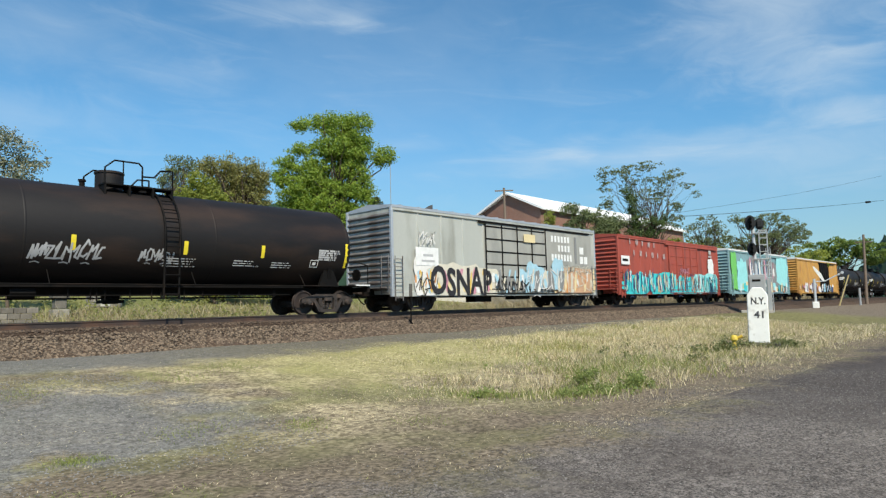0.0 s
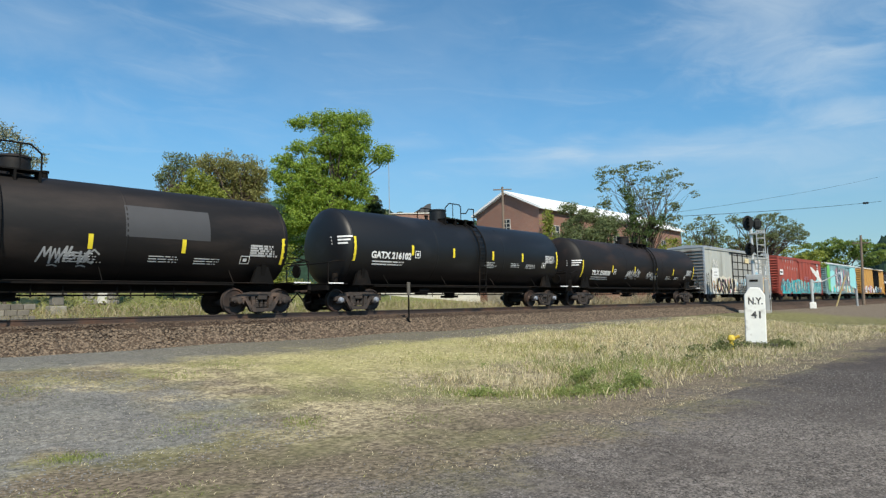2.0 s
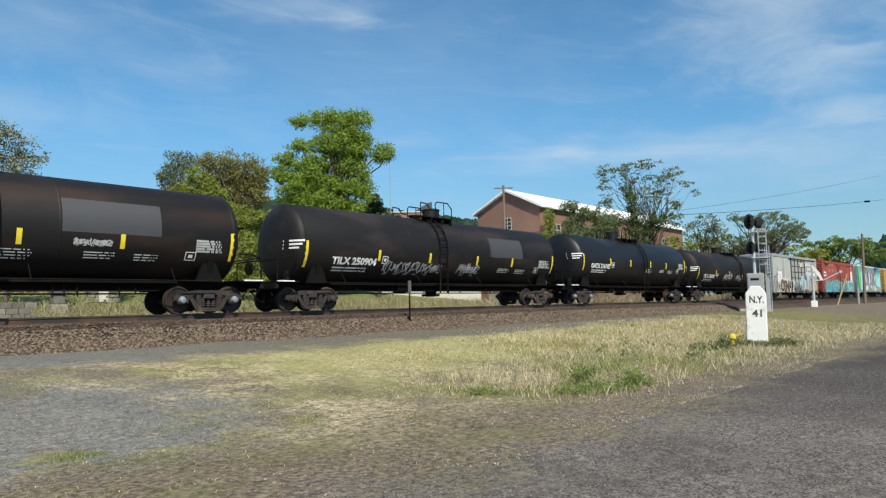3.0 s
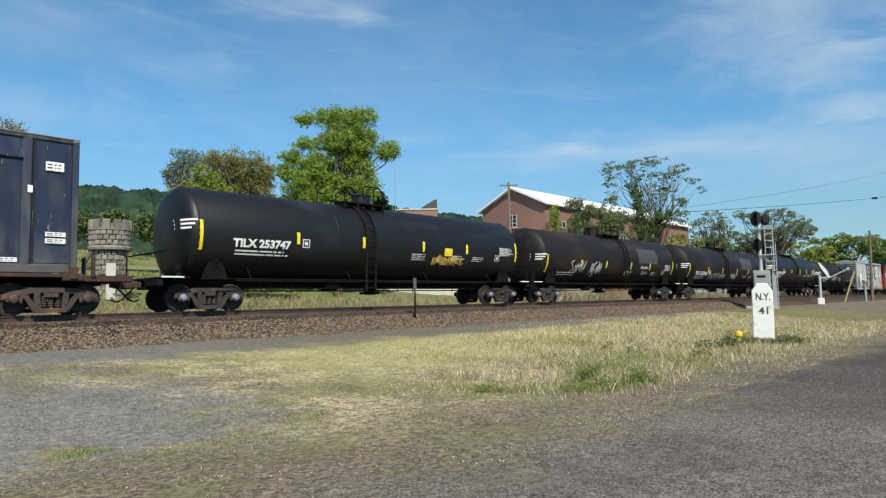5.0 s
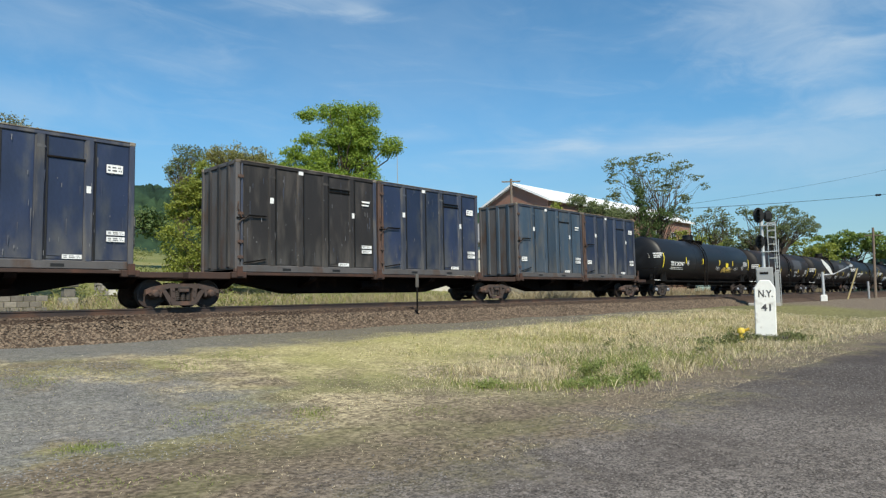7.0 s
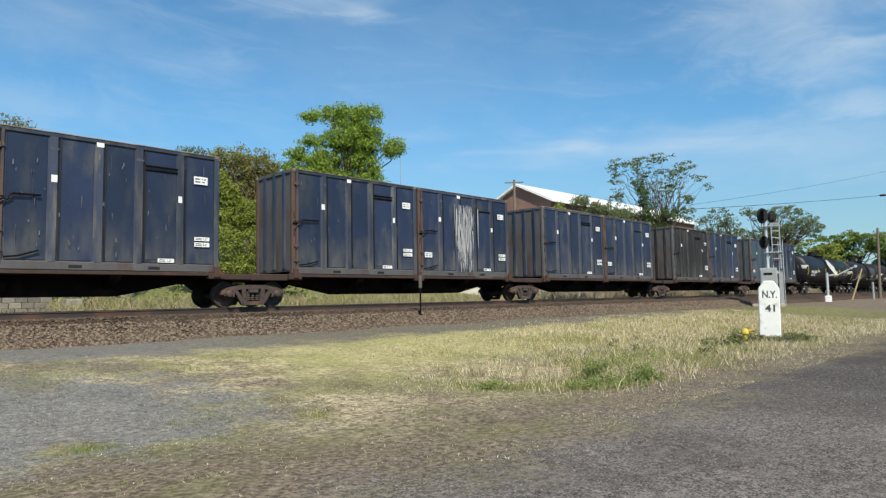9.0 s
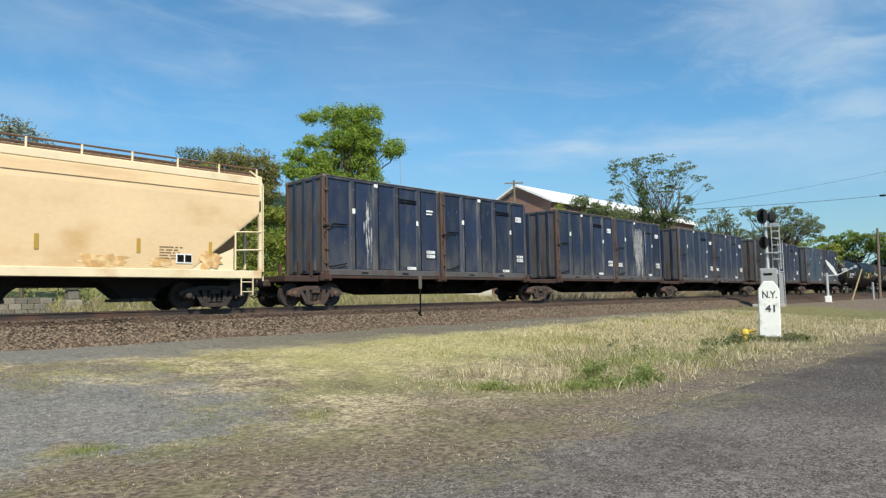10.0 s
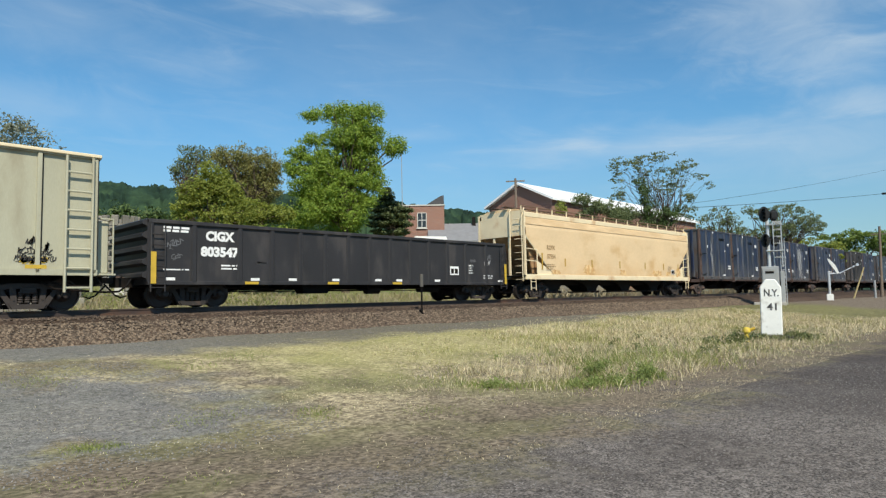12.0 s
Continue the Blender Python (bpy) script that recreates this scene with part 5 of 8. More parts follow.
        by.add([(x - 1.0, -0.5, 1.0), (x + 1.0, -0.5, 1.0), (x + 1.0, 1.0, 1.0), (x - 1.0, 1.0, 1.0), (x - 0.4, -0.5, 0.32), (x + 0.4, -0.5, 0.32), (x + 0.4, 0.4, 0.32), (x - 0.4, 0.4, 0.32)],
               [(0, 1, 2, 3), (4, 7, 6, 5), (0, 4, 5, 1), (1, 5, 6, 2), (2, 6, 7, 3), (3, 7, 4, 0)])
        bay = part("hopper_bay", by, HOP_DARK, car, "dark discharge bay")
        part("outlet_gate", Shape().box(x - 0.5, x + 0.5, -0.72, 0.72, 0.28, 0.37).tube((x + 0.25, -0.95, 0.33), (x + 0.25, -0.7, 0.33), 0.06, seg=8).tube((x - 0.2, -0.95, 0.33), (x - 0.2, -0.7, 0.33), 0.06, seg=8), RUST_STEEL, bay)
    rw = Shape().box(-L - 0.2, L + 0.2, -0.55, -0.25, zt + 0.26, zt + 0.3).box(-L - 0.2, L + 0.2, 0.25, 0.55, zt + 0.26, zt + 0.3)
    part("running_board", rw, RUST_STEEL, car, "rust-brown roof walkway")
    gr = Shape().path([(-L, -W + 0.25, zt + 0.28), (L, -W + 0.25, zt + 0.28)], 0.03).path([(-L, -W + 0.27, zt + 0.15), (L, -W + 0.27, zt + 0.15)], 0.018).box(-L, L, -W + 0.26, -W + 0.30, zt + 0.02, zt + 0.07)
    part("roof_rail", gr, CACHE.setdefault("roof_rust", shade("roof_walk_rust", (0.13, 0.075, 0.045), 0.85, var=0.5, scale=3)), car, "rust-brown roof rail")
    for i in range(15):
        x = -L + 0.05 + i * (2 * L - 0.1) / 14
        part("rail_post", lambda: Shape().box(-0.025, 0.025, -W + 0.22, -W + 0.26, zt - 0.08, zt + 0.29), HOP_CREAM, car, key="rail_post").location = (x, 0, 0)
    for i in range(6):
        x = -L + 1.8 + i * 3.2
        part("roof_hatch", lambda: Shape().box(-1.2, 1.2, -0.24, 0.24, zt + 0.18, zt + 0.3, 0.03), HOP_CREAM, car, key="roof_hatch").location = (x, 0, 0)
    for x, h in ((-L + 1.35, 0.85), (-L + 3.45, 0.42), (-L + 6.15, 0.42), (-L + 9.3, 0.42), (-L + 12.5, 0.42), (-L + 15.1, 0.42), (-L + 17.3, 0.42)):
        me = shift(flat_mesh([rect(x, 1.7 if h < 0.8 else 1.5, 0.11, h)]), 0, -W - 0.016, 0)
        me.materials.append(shade("faded_yellow", (0.42, 0.26, 0.04), 0.6) if "fy" not in CACHE else CACHE["fy"])
        CACHE["fy"] = me.materials[0]
        part("reflector", me, None, car, "faded yellow reflective strip")
    for k, (bx, bw, bh) in enumerate(((-L + 5.3, 1.1, 0.5), (-L + 6.0, 0.5, 0.35), (-L + 9.4, 0.7, 0.3), (-L + 13.6, 1.2, 0.35), (-L + 15.5, 0.6, 0.28), (-L + 17.0, 0.7, 0.5), (-L + 2.2, 0.8, 0.2))):
        me = shift(flat_mesh([blob(bx, 1.28, bw, bh, 60 + k, 0.3, 26)]), 0, -W - 0.004 - 0.0015 * k, 0)
        me.materials.append(CACHE.setdefault("bloom", shade("rust_bloom", (0.56, 0.33, 0.135), 0.8, var=0.5, scale=3.0, stain=(0.74, 0.53, 0.28), amount=0.62, stain_scale=5.0)))
        part("rust_bloom", me, None, car, "orange rust bloom on the tan paint")
    me, w = lettering("ROIX", 0.23, 0.95, 0.006)
    me.materials.append(CACHE.setdefault("brown", shade("brown_stencil_paint", (0.30, 0.19, 0.09), 0.7)))
    part("reporting_mark", shift(me, -L + 1.85, -W - 0.018, 2.55), None, car, "brown stencilled mark")
    me, w = lettering("57554", 0.23, 0.95, 0.006)
    me.materials.append(CACHE["brown"])
    part("car_number", shift(me, -L + 1.85, -W - 0.018, 2.08), None, car)
    me = shift(flat_mesh(bars(-L + 1.75, 1.75, 0.9, 4, 0.03, 0.06, 5) + bars(L - 3.4, 1.9, 0.8, 5, 0.025, 0.06, 6)), 0, -W - 0.018, 0)
    me.materials.append(CACHE["brown"])
    tagged(part("stencil_block", me, None, car), kind="stuff")
    me = shift(flat_mesh([rect(L - 2.9, 1.42, 0.5, 0.3)]), 0, -W - 0.022, 0)
    me.materials.append(WHITE)
    part("data_panel", me, None, car)
    me = shift(flat_mesh([rect(L - 2.86, 1.46, 0.2, 0.22), rect(L - 2.62, 1.46, 0.2, 0.22)]), 0, -W - 0.026, 0)
    me.materials.append(BLACK_STEEL)
    part("data_plate", me, None, car)
    return car


def gondola(left, right, label):
    mid, L = (left + right) / 2, (right - left) / 2
    car = start_car("gondola", mid, label)
    W, z0, z1 = 1.5, 0.72, 2.66
    for s in (-1, 1):
        part("side_wall", Shape().box(-L, L, *sorted((s * (W - 0.12), s * (W - 0.06))), z0, z1), GOND, car)
        part("top_chord", Shape().box(-L, L, *sorted((s * (W - 0.16), s * (W + 0.01))), z1 - 0.1, z1 + 0.02, 0.015), GOND, car)
        part("bottom_chord", Shape().box(-L, L, *sorted((s * (W - 0.12), s * (W - 0.01))), z0 - 0.02, z0 + 0.1, 0.012), GOND, car)
        part("end_wall", Shape().box(*sorted((s * (L - 0.1), s * (L - 0.02))), -W + 0.1, W - 0.1, z0, z1), GOND, car)
        er = Shape()
        for z in (1.0, 1.4, 1.8, 2.2, 2.58):
            er.prism([(s * (L - 0.03), z - 0.13), (s * (L + 0.14), z - 0.05), (s * (L + 0.14), z + 0.05), (s * (L - 0.03), z + 0.13)], -W + 0.12, W - 0.12)
        part("end_ribs", er, GOND, car, "heavy ribbed end")
        ladder(car, s * (L - 0.25) - 0.2, -W - 0.05, 0.5, 2.5, 0.42, material=GOND)
        part("draft_sill", Shape().box(*sorted((s * (L - 3), s * (L + 0.5))), -0.3, 0.3, 0.66, 0.95), BLACK_STEEL, car)
        coupler(car, s * (L + 0.45), s)
        truck(car, s * (L - 1.55), bright=False)
        me = shift(flat_mesh([rect(s * (L - 0.12) - 0.08, z0 + 0.02, 0.16, 0.95)]), 0, -W - 0.075, 0)
        me.materials.append(GOND_YELLOW)
        part("reflector", me, None, car, "yellow end reflector")
    part("floor", Shape().box(-L, L, -W + 0.1, W - 0.1, 0.9, 1.0), RUST_STEEL, car)
    for x in (-L + 0.08, -7.0, -5.45, -4.25, -3.12, -2.04, -1.0, 0.05, 1.1, 2.2, 3.28, 4.4, 5.6, 7.0, L - 0.08):
        for s in (-1, 1):
            part("side_post", lambda: Shape().prism([(-0.10, 0.06), (-0.055, 0.0), (0.055, 0.0), (0.10, 0.06)], z0 + 0.08, z1 - 0.1, "z"), GOND, car, key="gondola_post").matrix_basis = Matrix.Translation((x, s * W, 0)) @ pose(0, 0, 0, 0, 0, 0 if s < 0 else 180)
    part("centre_sill", Shape().box(-L + 3, L - 3, -0.24, 0.24, 0.56, 0.8), BLACK_STEEL, car)
    part("brake_box", Shape().prism([(-2.9, 0.72), (-1.6, 0.72), (-1.75, 0.4), (-2.75, 0.4)], -1.15, -0.6), BLACK_STEEL, car)
    part("brake_cylinder", Shape().tube((0.2, -0.95, 0.52), (0.85, -0.95, 0.52), 0.17, seg=12).tube((0.85, -0.95, 0.52), (1.2, -0.95, 0.52), 0.05, seg=6).box(0.35, 0.7, -1.0, -0.9, 0.6, 0.76), BLACK_STEEL, car)
    part("air_tank", Shape().tube((3.1, -0.9, 0.55), (4.3, -0.9, 0.55), 0.15, seg=12).box(3.3, 3.36, -0.95, -0.85, 0.55, 0.75).box(4.0, 4.06, -0.95, -0.85, 0.55, 0.75), BLACK_STEEL, car)
    part("brake_rod", Shape().path([(-L + 2.6, -1.0, 0.62), (-1.0, -1.0, 0.5), (L - 2.6, -1.0, 0.62)], 0.024).path([(-L + 2.6, -0.5, 0.5), (L - 2.6, -0.5, 0.5)], 0.02), BLACK_STEEL, car)
    for x in (-5.2, -3.6, 1.9, 5.4):
        part("cross_bearer", lambda: Shape().prism([(-1.42, 0.76), (1.42, 0.76), (1.3, 0.66), (0.3, 0.5), (-0.3, 0.5), (-1.3, 0.66)], -0.06, 0.06, "x"), BLACK_STEEL, car, key="gondola_bearer").location = (x, 0, 0)
    for k, (x, z, w, h) in enumerate(((-L + 0.55, 1.85, 0.45, 0.22), (-L + 0.7, 1.5, 0.3, 0.14), (L - 1.3, 1.9, 0.3, 0.2), (L - 2.5, 1.75, 0.35, 0.1), (-4.85, 1.42, 0.4, 0.05))):
        me = shift(scribble(x, z, w, h, 140 + k, 0.022), 0, -W + 0.051, 0)
        me.materials.append(SCRAPE)
        part("chalk_scrawl", me, None, car, "smudged grey chalk marks")
    for txt, x, z, wide in (("CIGX", -L + 1.78, 2.12, 0.98), ("803547", -L + 1.62, 1.62, 1.3)):
        me, w = lettering(txt, 0.29, 1.0, 0.022)
        for v in me.vertices:
            v.co.x *= wide / w
        me.materials.append(WHITE)
        part("reporting_mark", shift(me, x, -W + 0.054, z), None, car, "white lettering")
    for i, x in enumerate((-L + 0.5, -5.05, -3.6, -1.75, 0.3, 1.4, 3.6, L - 0.55)):
        me = shift(flat_mesh([rect(x, z0 + 0.12, 0.32, 0.09)]), 0, -W + 0.052, 0)
        me.materials.append(WHITE)
        part("sticker", me, None, car)
        if i in (1, 3, 5):
            me = shift(flat_mesh([rect(x - 0.25, z0 + 0.0, 0.5, 0.09)]), 0, -W - 0.016, 0)
            me.materials.append(GOND_YELLOW)
            part("reflector", me, None, car)
    me = shift(flat_mesh(bars(-L + 0.45, 2.42, 1.1, 2, 0.07, 0.03, 4) + bars(-L + 2.3, 1.3, 0.7, 2, 0.05, 0.05, 5) + bars(L - 2.6, 1.55, 0.35, 4, 0.05, 0.06, 6) + bars(L - 1.6, 1.1, 0.9, 2, 0.04, 0.06, 7) + bars(-L + 0.45, 1.15, 1.1, 1, 0.04, 0.06, 8)), 0, -W + 0.054, 0)
    me.materials.append(WHITE)
    tagged(part("stencil_block", me, None, car), kind="stuff")
    me = shift(flat_mesh([rect(4.56, 1.14, 0.56, 0.38)]), 0, -W + 0.052, 0)
    me.materials.append(WHITE)
    part("data_panel", me, None, car)
    me = shift(flat_mesh([rect(4.62, 1.2, 0.18, 0.22), rect(4.86, 1.2, 0.2, 0.22)]), 0, -W + 0.050, 0)
    me.materials.append(BLACK_STEEL)
    part("data_plate", me, None, car)
    me = shift(scribble(L - 1.55, 1.62, 0.42, 0.3, 31, 0.018), 0, -W + 0.051, 0)
    me.materials.append(DIM_WHITE)
    part("chalk_scrawl", me, None, car)
    return car


def grey_hopper(left, right, label):
    mid, L = (left + right) / 2, (right - left) / 2
    car = start_car("covered_hopper", mid, label)
    W, z0, z1 = 1.52, 1.02, 4.3
    part("body", Shape().box(-L + 0.05, L - 0.05, -W + 0.08, W - 0.08, z0, z1), HOP_PALE, car)
    part("roof", Shape().prism([(-W, z1 - 0.06), (-W, z1 + 0.03), (0, z1 + 0.22), (W, z1 + 0.03), (W, z1 - 0.06)], -L - 0.05, L + 0.05, "x"), HOP_PALE, car)
    part("running_board", Shape().box(-L, L, -0.3, 0.3, z1 + 0.26, z1 + 0.29), HOP_PALE, car)
    part("eave_lip", Shape().box(-L - 0.06, L + 0.06, -W - 0.05, -W + 0.05, z1 - 0.02, z1 + 0.07, 0.015), HOP_CREAM, car, "pale eave lip")
    for i in range(12):
        x = -L + 0.06 + i * (2 * L - 0.12) / 11
        part("side_post", lambda: Shape().box(-0.07, 0.04, -W, -W + 0.1, z0, z1 - 0.03, 0.012), HOP_PALE, car, key="pale_post").location = (x, 0, 0)
        part("post_gap", lambda: Shape().box(0.045, 0.075, -W + 0.05, -W + 0.079, z0 + 0.1, z1 - 0.05), HOP_DARK, car, "dark grimy joint beside a post", key="post_gap").location = (x, 0, 0)
    part("side_sill", Shape().box(-L, L, -W, -W + 0.12, z0 - 0.06, z0 + 0.1), HOP_PALE, car)
    part("centre_sill", Shape().box(-L - 0.5, L + 0.5, -0.32, 0.32, 0.72, 1.0), HOP_DARK, car)
    for s in (-1, 1):
        ladder(car, s * (L - 0.5) - 0.33, -W - 0.06, 0.5, z1 - 0.05, 0.66, r=0.03, step=0.53, material=HOP_PALE)
        part("end_cage", Shape().path([(s * (L + 0.5), -W + 0.3, 1.0), (s * (L + 0.5), -W + 0.3, 2.6), (s * L, -W + 0.3, 2.6)], 0.025).path([(s * (L + 0.5), 0.3, 1.0), (s * (L + 0.5), 0.3, 2.6), (s * L, 0.3, 2.6)], 0.025).path([(s * (L + 0.5), -W + 0.3, 2.6), (s * (L + 0.5), 0.3, 2.6)], 0.025).box(*sorted((s * L, s * (L + 0.55))), -W + 0.2, W - 0.2, 0.98, 1.03), HOP_PALE, car)
        part("end_cabinet", Shape().box(*sorted((s * (L + 0.02), s * (L + 0.42))), -W + 0.42, W - 0.42, 1.03, 2.55, 0.03), HOP_PALE, car, "pale end plate over the coupler")
        part("slack_hose", Shape().path([(s * (L - 1.3), -1.25, 0.8), (s * (L - 1.0), -1.28, 0.6), (s * (L - 0.3), -1.3, 0.54), (s * (L + 0.3), -1.2, 0.5), (s * (L + 0.75), -1.0, 0.52), (s * (L + 1.05), -0.8, 0.7), (s * (L + 1.2), -0.7, 0.9)], 0.03), BLACK_STEEL, car, "slack black brake hose")
        part("hanging_cable", Shape().path([(s * L, -1.3, 0.95), (s * (L + 0.2), -1.3, 0.7), (s * (L - 0.6), -1.3, 0.66), (s * (L - 1.2), -1.3, 0.8)], 0.03), BLACK_STEEL, car)
        coupler(car, s * (L + 0.45), s)
        truck(car, s * (L - 1.55))
    for i in range(3):
        x = (i - 1) * 3.4
        part("hopper_bay", Shape().add([(x - 1.4, -1.2, 1.0), (x + 1.4, -1.2, 1.0), (x + 1.4, 1.2, 1.0), (x - 1.4, 1.2, 1.0), (x - 0.42, -0.6, 0.36), (x + 0.42, -0.6, 0.36), (x + 0.42, 0.6, 0.36), (x - 0.42, 0.6, 0.36)],
                                       [(0, 1, 2, 3), (4, 7, 6, 5), (0, 4, 5, 1), (1, 5, 6, 2), (2, 6, 7, 3), (3, 7, 4, 0)]), HOP_DARK, car)
    INK = shade("sooty_spray", (0.05, 0.047, 0.045), 0.8, var=0.4, scale=6)
    for k, (gx, gz, gw, gh, th, ink) in enumerate(((L - 1.86, 1.3, 0.62, 0.12, 0.07, GOND_YELLOW), (L - 1.92, 1.5, 0.8, 0.17, 0.026, INK), (L - 1.98, 1.34, 0.95, 0.14, 0.022, INK), (L - 1.72, 1.74, 0.3, 0.2, 0.028, INK), (L - 1.3, 1.62, 0.07, 0.2, 0.03, INK))):
        me = shift(scribble(gx, gz, gw, gh, 12 + k, th), 0, -W + 0.068 - 0.002 * k, 0)
        me.materials.append(ink)
        part("graffiti_tag", me, None, car, "dark sprayed scrawl")
    me = shift(flat_mesh([rect(L - 1.75, 1.13, 0.5, 0.1)]), 0, -W - 0.012, 0)
    me.materials.append(GOND_YELLOW)
    part("reflector", me, None, car)
    return car


def build_train():
    # far tank cars at the head
    for i in range(4):
        tank_car(196.3 + i * 18.4, 212.0 + i * 18.4, TANK_DIRTY, "weathered black tank car far ahead in the train", mark_z=2.2, r=1.42, cz=2.4, seed=40 + i, scrawl=((-2.0, 1.6, 2.5, 0.5, 90 + i),))
    # box cars
    car, L = box_car(175.2, 192.4, BOX_YEL, "yellow box car with a black door and graffiti", roof=BOX_CAP, door=BLACK_STEEL, door_span=(0.02, 0.24))
    mural(car, -L + 0.5, 0.2, 0.7, 1.9, ("white", "navy", "pink", "white"), 16, 3)
    mural(car, 0.2, L - 2.5, 0.7, 1.7, ("navy", "white", "black", "sky"), 14, 4)
    car, L = box_car(155.2, 171.6, BOX_BLUE, "box car covered with a bright turquoise mural", roof=BOX_CAP, door_span=(-0.12, 0.12), bar_paint=BOX_BLUE)
    sprayed(car, [blob(-L + 0.3, 0.9, 1.3, 3.4, 5)], "green", -1.53, "green sprayed field", (-L, L, 0.65, 4.2))
    sprayed(car, [blob(-5.0, 0.7, 10.0, 3.2, 6)], "grey", -1.532, "grey sprayed field", (-L, L, 0.65, 4.2))
    sprayed(car, [blob(L - 4.0, 1.3, 3.8, 3.0, 8), blob(-L + 1.6, 0.8, 2.6, 2.8, 9)], "aqua", -1.5355, "aqua sprayed field", (-L, L, 0.65, 4.2))
    mural(car, -L + 1.5, L - 0.6, 0.7, 1.7, ("aqua", "white", "yellow", "turquoise", "cream", "rust"), 26, 14)
    mural(car, -4.2, 3.6, 1.6, 3.9, ("grey", "black", "pink", "white", "navy", "sky"), 22, 15)
    red_box(*box_car(136.2, 152.6, BOX_RED, "oxide-red box car with turquoise graffiti along its lower side", door_span=(-0.06, 0.24), bar_paint=BOX_RED))
    grey_box(*box_car(117.2, 133.3, BOX_GREY, "pale grey box car with graffiti lettering and a barred plug door", BOX_END, BOX_ROOF, BOX_DOOR, door_span=(-0.13, 0.18)))
    # tank cars
    tank_car(98.9, 114.8, TANK_BROWN, "rust-stained black tank car with scrawled graffiti", "TILX 250838", 1.45, 2.43, 2.14, scrawl=((-2.6, 1.72, 1.9, 0.42, 3), (0.3, 1.75, 1.0, 0.32, 4)), platform=0.53, seed=2)
    tank_car(82.03, 96.1, TANK_CLEAN, "clean black tank car with white lettering", "GATX 216102", 1.5, 2.5, 2.45, text_at=0.85, platform=0.49, seed=3)
    tank_car(63.03, 78.85, TANK_DIRTY, "weathered black tank car with a grey paint patch", "TILX 250904", 1.46, 2.44, 2.1, patch=(2.6, 2.35, 2.6, 0.95), text_at=1.2, scrawl=((-4.15, 1.52, 3.4, 0.38, 5), (0.45, 1.55, 1.4, 0.4, 6)), platform=0.47, flip=True, seed=4)
    tank_car(44.84, 60.1, TANK_BROWN, "brown-stained black tank car with a grey paint patch", "", 1.46, 2.44, 2.1, patch=(2.6, 2.35, 2.7, 0.95), scrawl=((2.9, 2.02, 1.0, 0.14, 17), (-5.4, 1.62, 1.5, 0.62, 7), (-3.2, 1.6, 1.1, 0.62, 8)), platform=0.51, seed=5)
    tank_car(25.74, 42.0, TANK_CLEAN, "glossy black tank car with white lettering and a yellow placard", "TILX 253747", 1.5, 2.48, 2.45, platform=0.44, flip=True, seed=7, placard=True)
    # spine car units with their containers, from the front to the rear
    units = [(9.86, 22.3), (-5.5, 6.86), (-21.05, -8.75), (-36.35, -24.0), (-51.62, -39.1)]
    joints = [8.35, -7.15, -22.5, -37.75]
    paints = [(CONT_SLATE, CONT_BLUE), (CONT_BLACK, CONT_BLUE), (CONT_BLUE, CONT_BLUE), (CONT_BLUE, CONT_BLUE), (CONT_BLUE, CONT_BLUE)]
    words = {CONT_SLATE: "faded slate-blue waste container with ribbed sides", CONT_BLUE: "scuffed dark blue waste container with ribbed sides", CONT_BLACK: "charcoal-black waste container with scuffed ribbed sides"}
    for i, (a, b) in enumerate(units):
        trucks = ([21.75] if i == 0 else []) + ([joints[i]] if i < 4 else [-51.8])
        car, L = spine_car(a, b, trucks, "rust-brown articulated spine car unit on shared trucks")
        half = (b - a) / 4 - 0.025
        waste_container(a, paints[i][0], words[paints[i][0]], seed=10 + 2 * i, L=half, z1=4.92 if i == 0 else 4.95, scrawl=(-0.95, 0.10, 34) if i == 4 else None)
        waste_container(b - 2 * half, paints[i][1], words[paints[i][1]], seed=11 + 2 * i, L=half, z1=4.92 if i == 0 else 4.95, scrawl=(-0.25, 0.32, 170) if i == 3 else None)
        if i in (0, 4):
            s = 1 if i == 0 else -1
            coupler(car, s * (L + 1.3), s)
            st = Shape()
            for y in (-1.2, -0.4, 0.9):
                st.box(*sorted((s * (L + 0.4), s * (L + 0.5))), y, y + 0.08, 1.06, 1.65)
            part("stanchion_frame", st, FLAT_RUST, car)
    tan_hopper(-73.46, -54.3, "tan covered hopper with rust streaks and brown stencils")
    gondola(-91.8, -75.0, "black gondola with white lettering and ribbed sides")
    grey_hopper(-108.5, -93.2, "pale grey covered hopper with a ladder and black scrawl")


def mural(car, x0, x1, z0, z1, palette, n, seed, y=-1.54):
    """Overlapping sprayed strokes and letter forms of many colours."""
    rg = random.Random(seed)
    for i in range(n):
        w, h = (x1 - x0) / n * rg.uniform(1.0, 2.4), (z1 - z0) * rg.uniform(0.25, 0.95)
        x = x0 + (x1 - x0 - w) * (i + rg.uniform(-0.4, 0.4)) / max(n - 1, 1)
        z = z0 + (z1 - z0 - h) * rg.random()
        k = rg.random()
        if k < 0.45:
            poly = blob(x, z, w, h, seed * 100 + i, 0.22, 14)
        else:
            t, ln = min(w, 0.5) * rg.uniform(0.25, 0.6), rg.uniform(-0.4, 0.4) * h
            poly = [(x, z), (x + t, z + rg.uniform(-0.06, 0.06)), (x + t * 1.2 + ln * 0.5, z + h * 0.5), (x + t * rg.uniform(0.6, 1.3) + ln, z + h), (x + ln, z + h * rg.uniform(0.85, 1.0)), (x - t * 0.2 + ln * 0.5, z + h * 0.45)]
        sprayed(car, [poly], palette[i % len(palette)], y - 0.0006 * i, "sprayed %s stroke" % palette[i % len(palette)], (x0 - 0.3, x1 + 0.3, z0 - 0.05, z1 + 0.25))


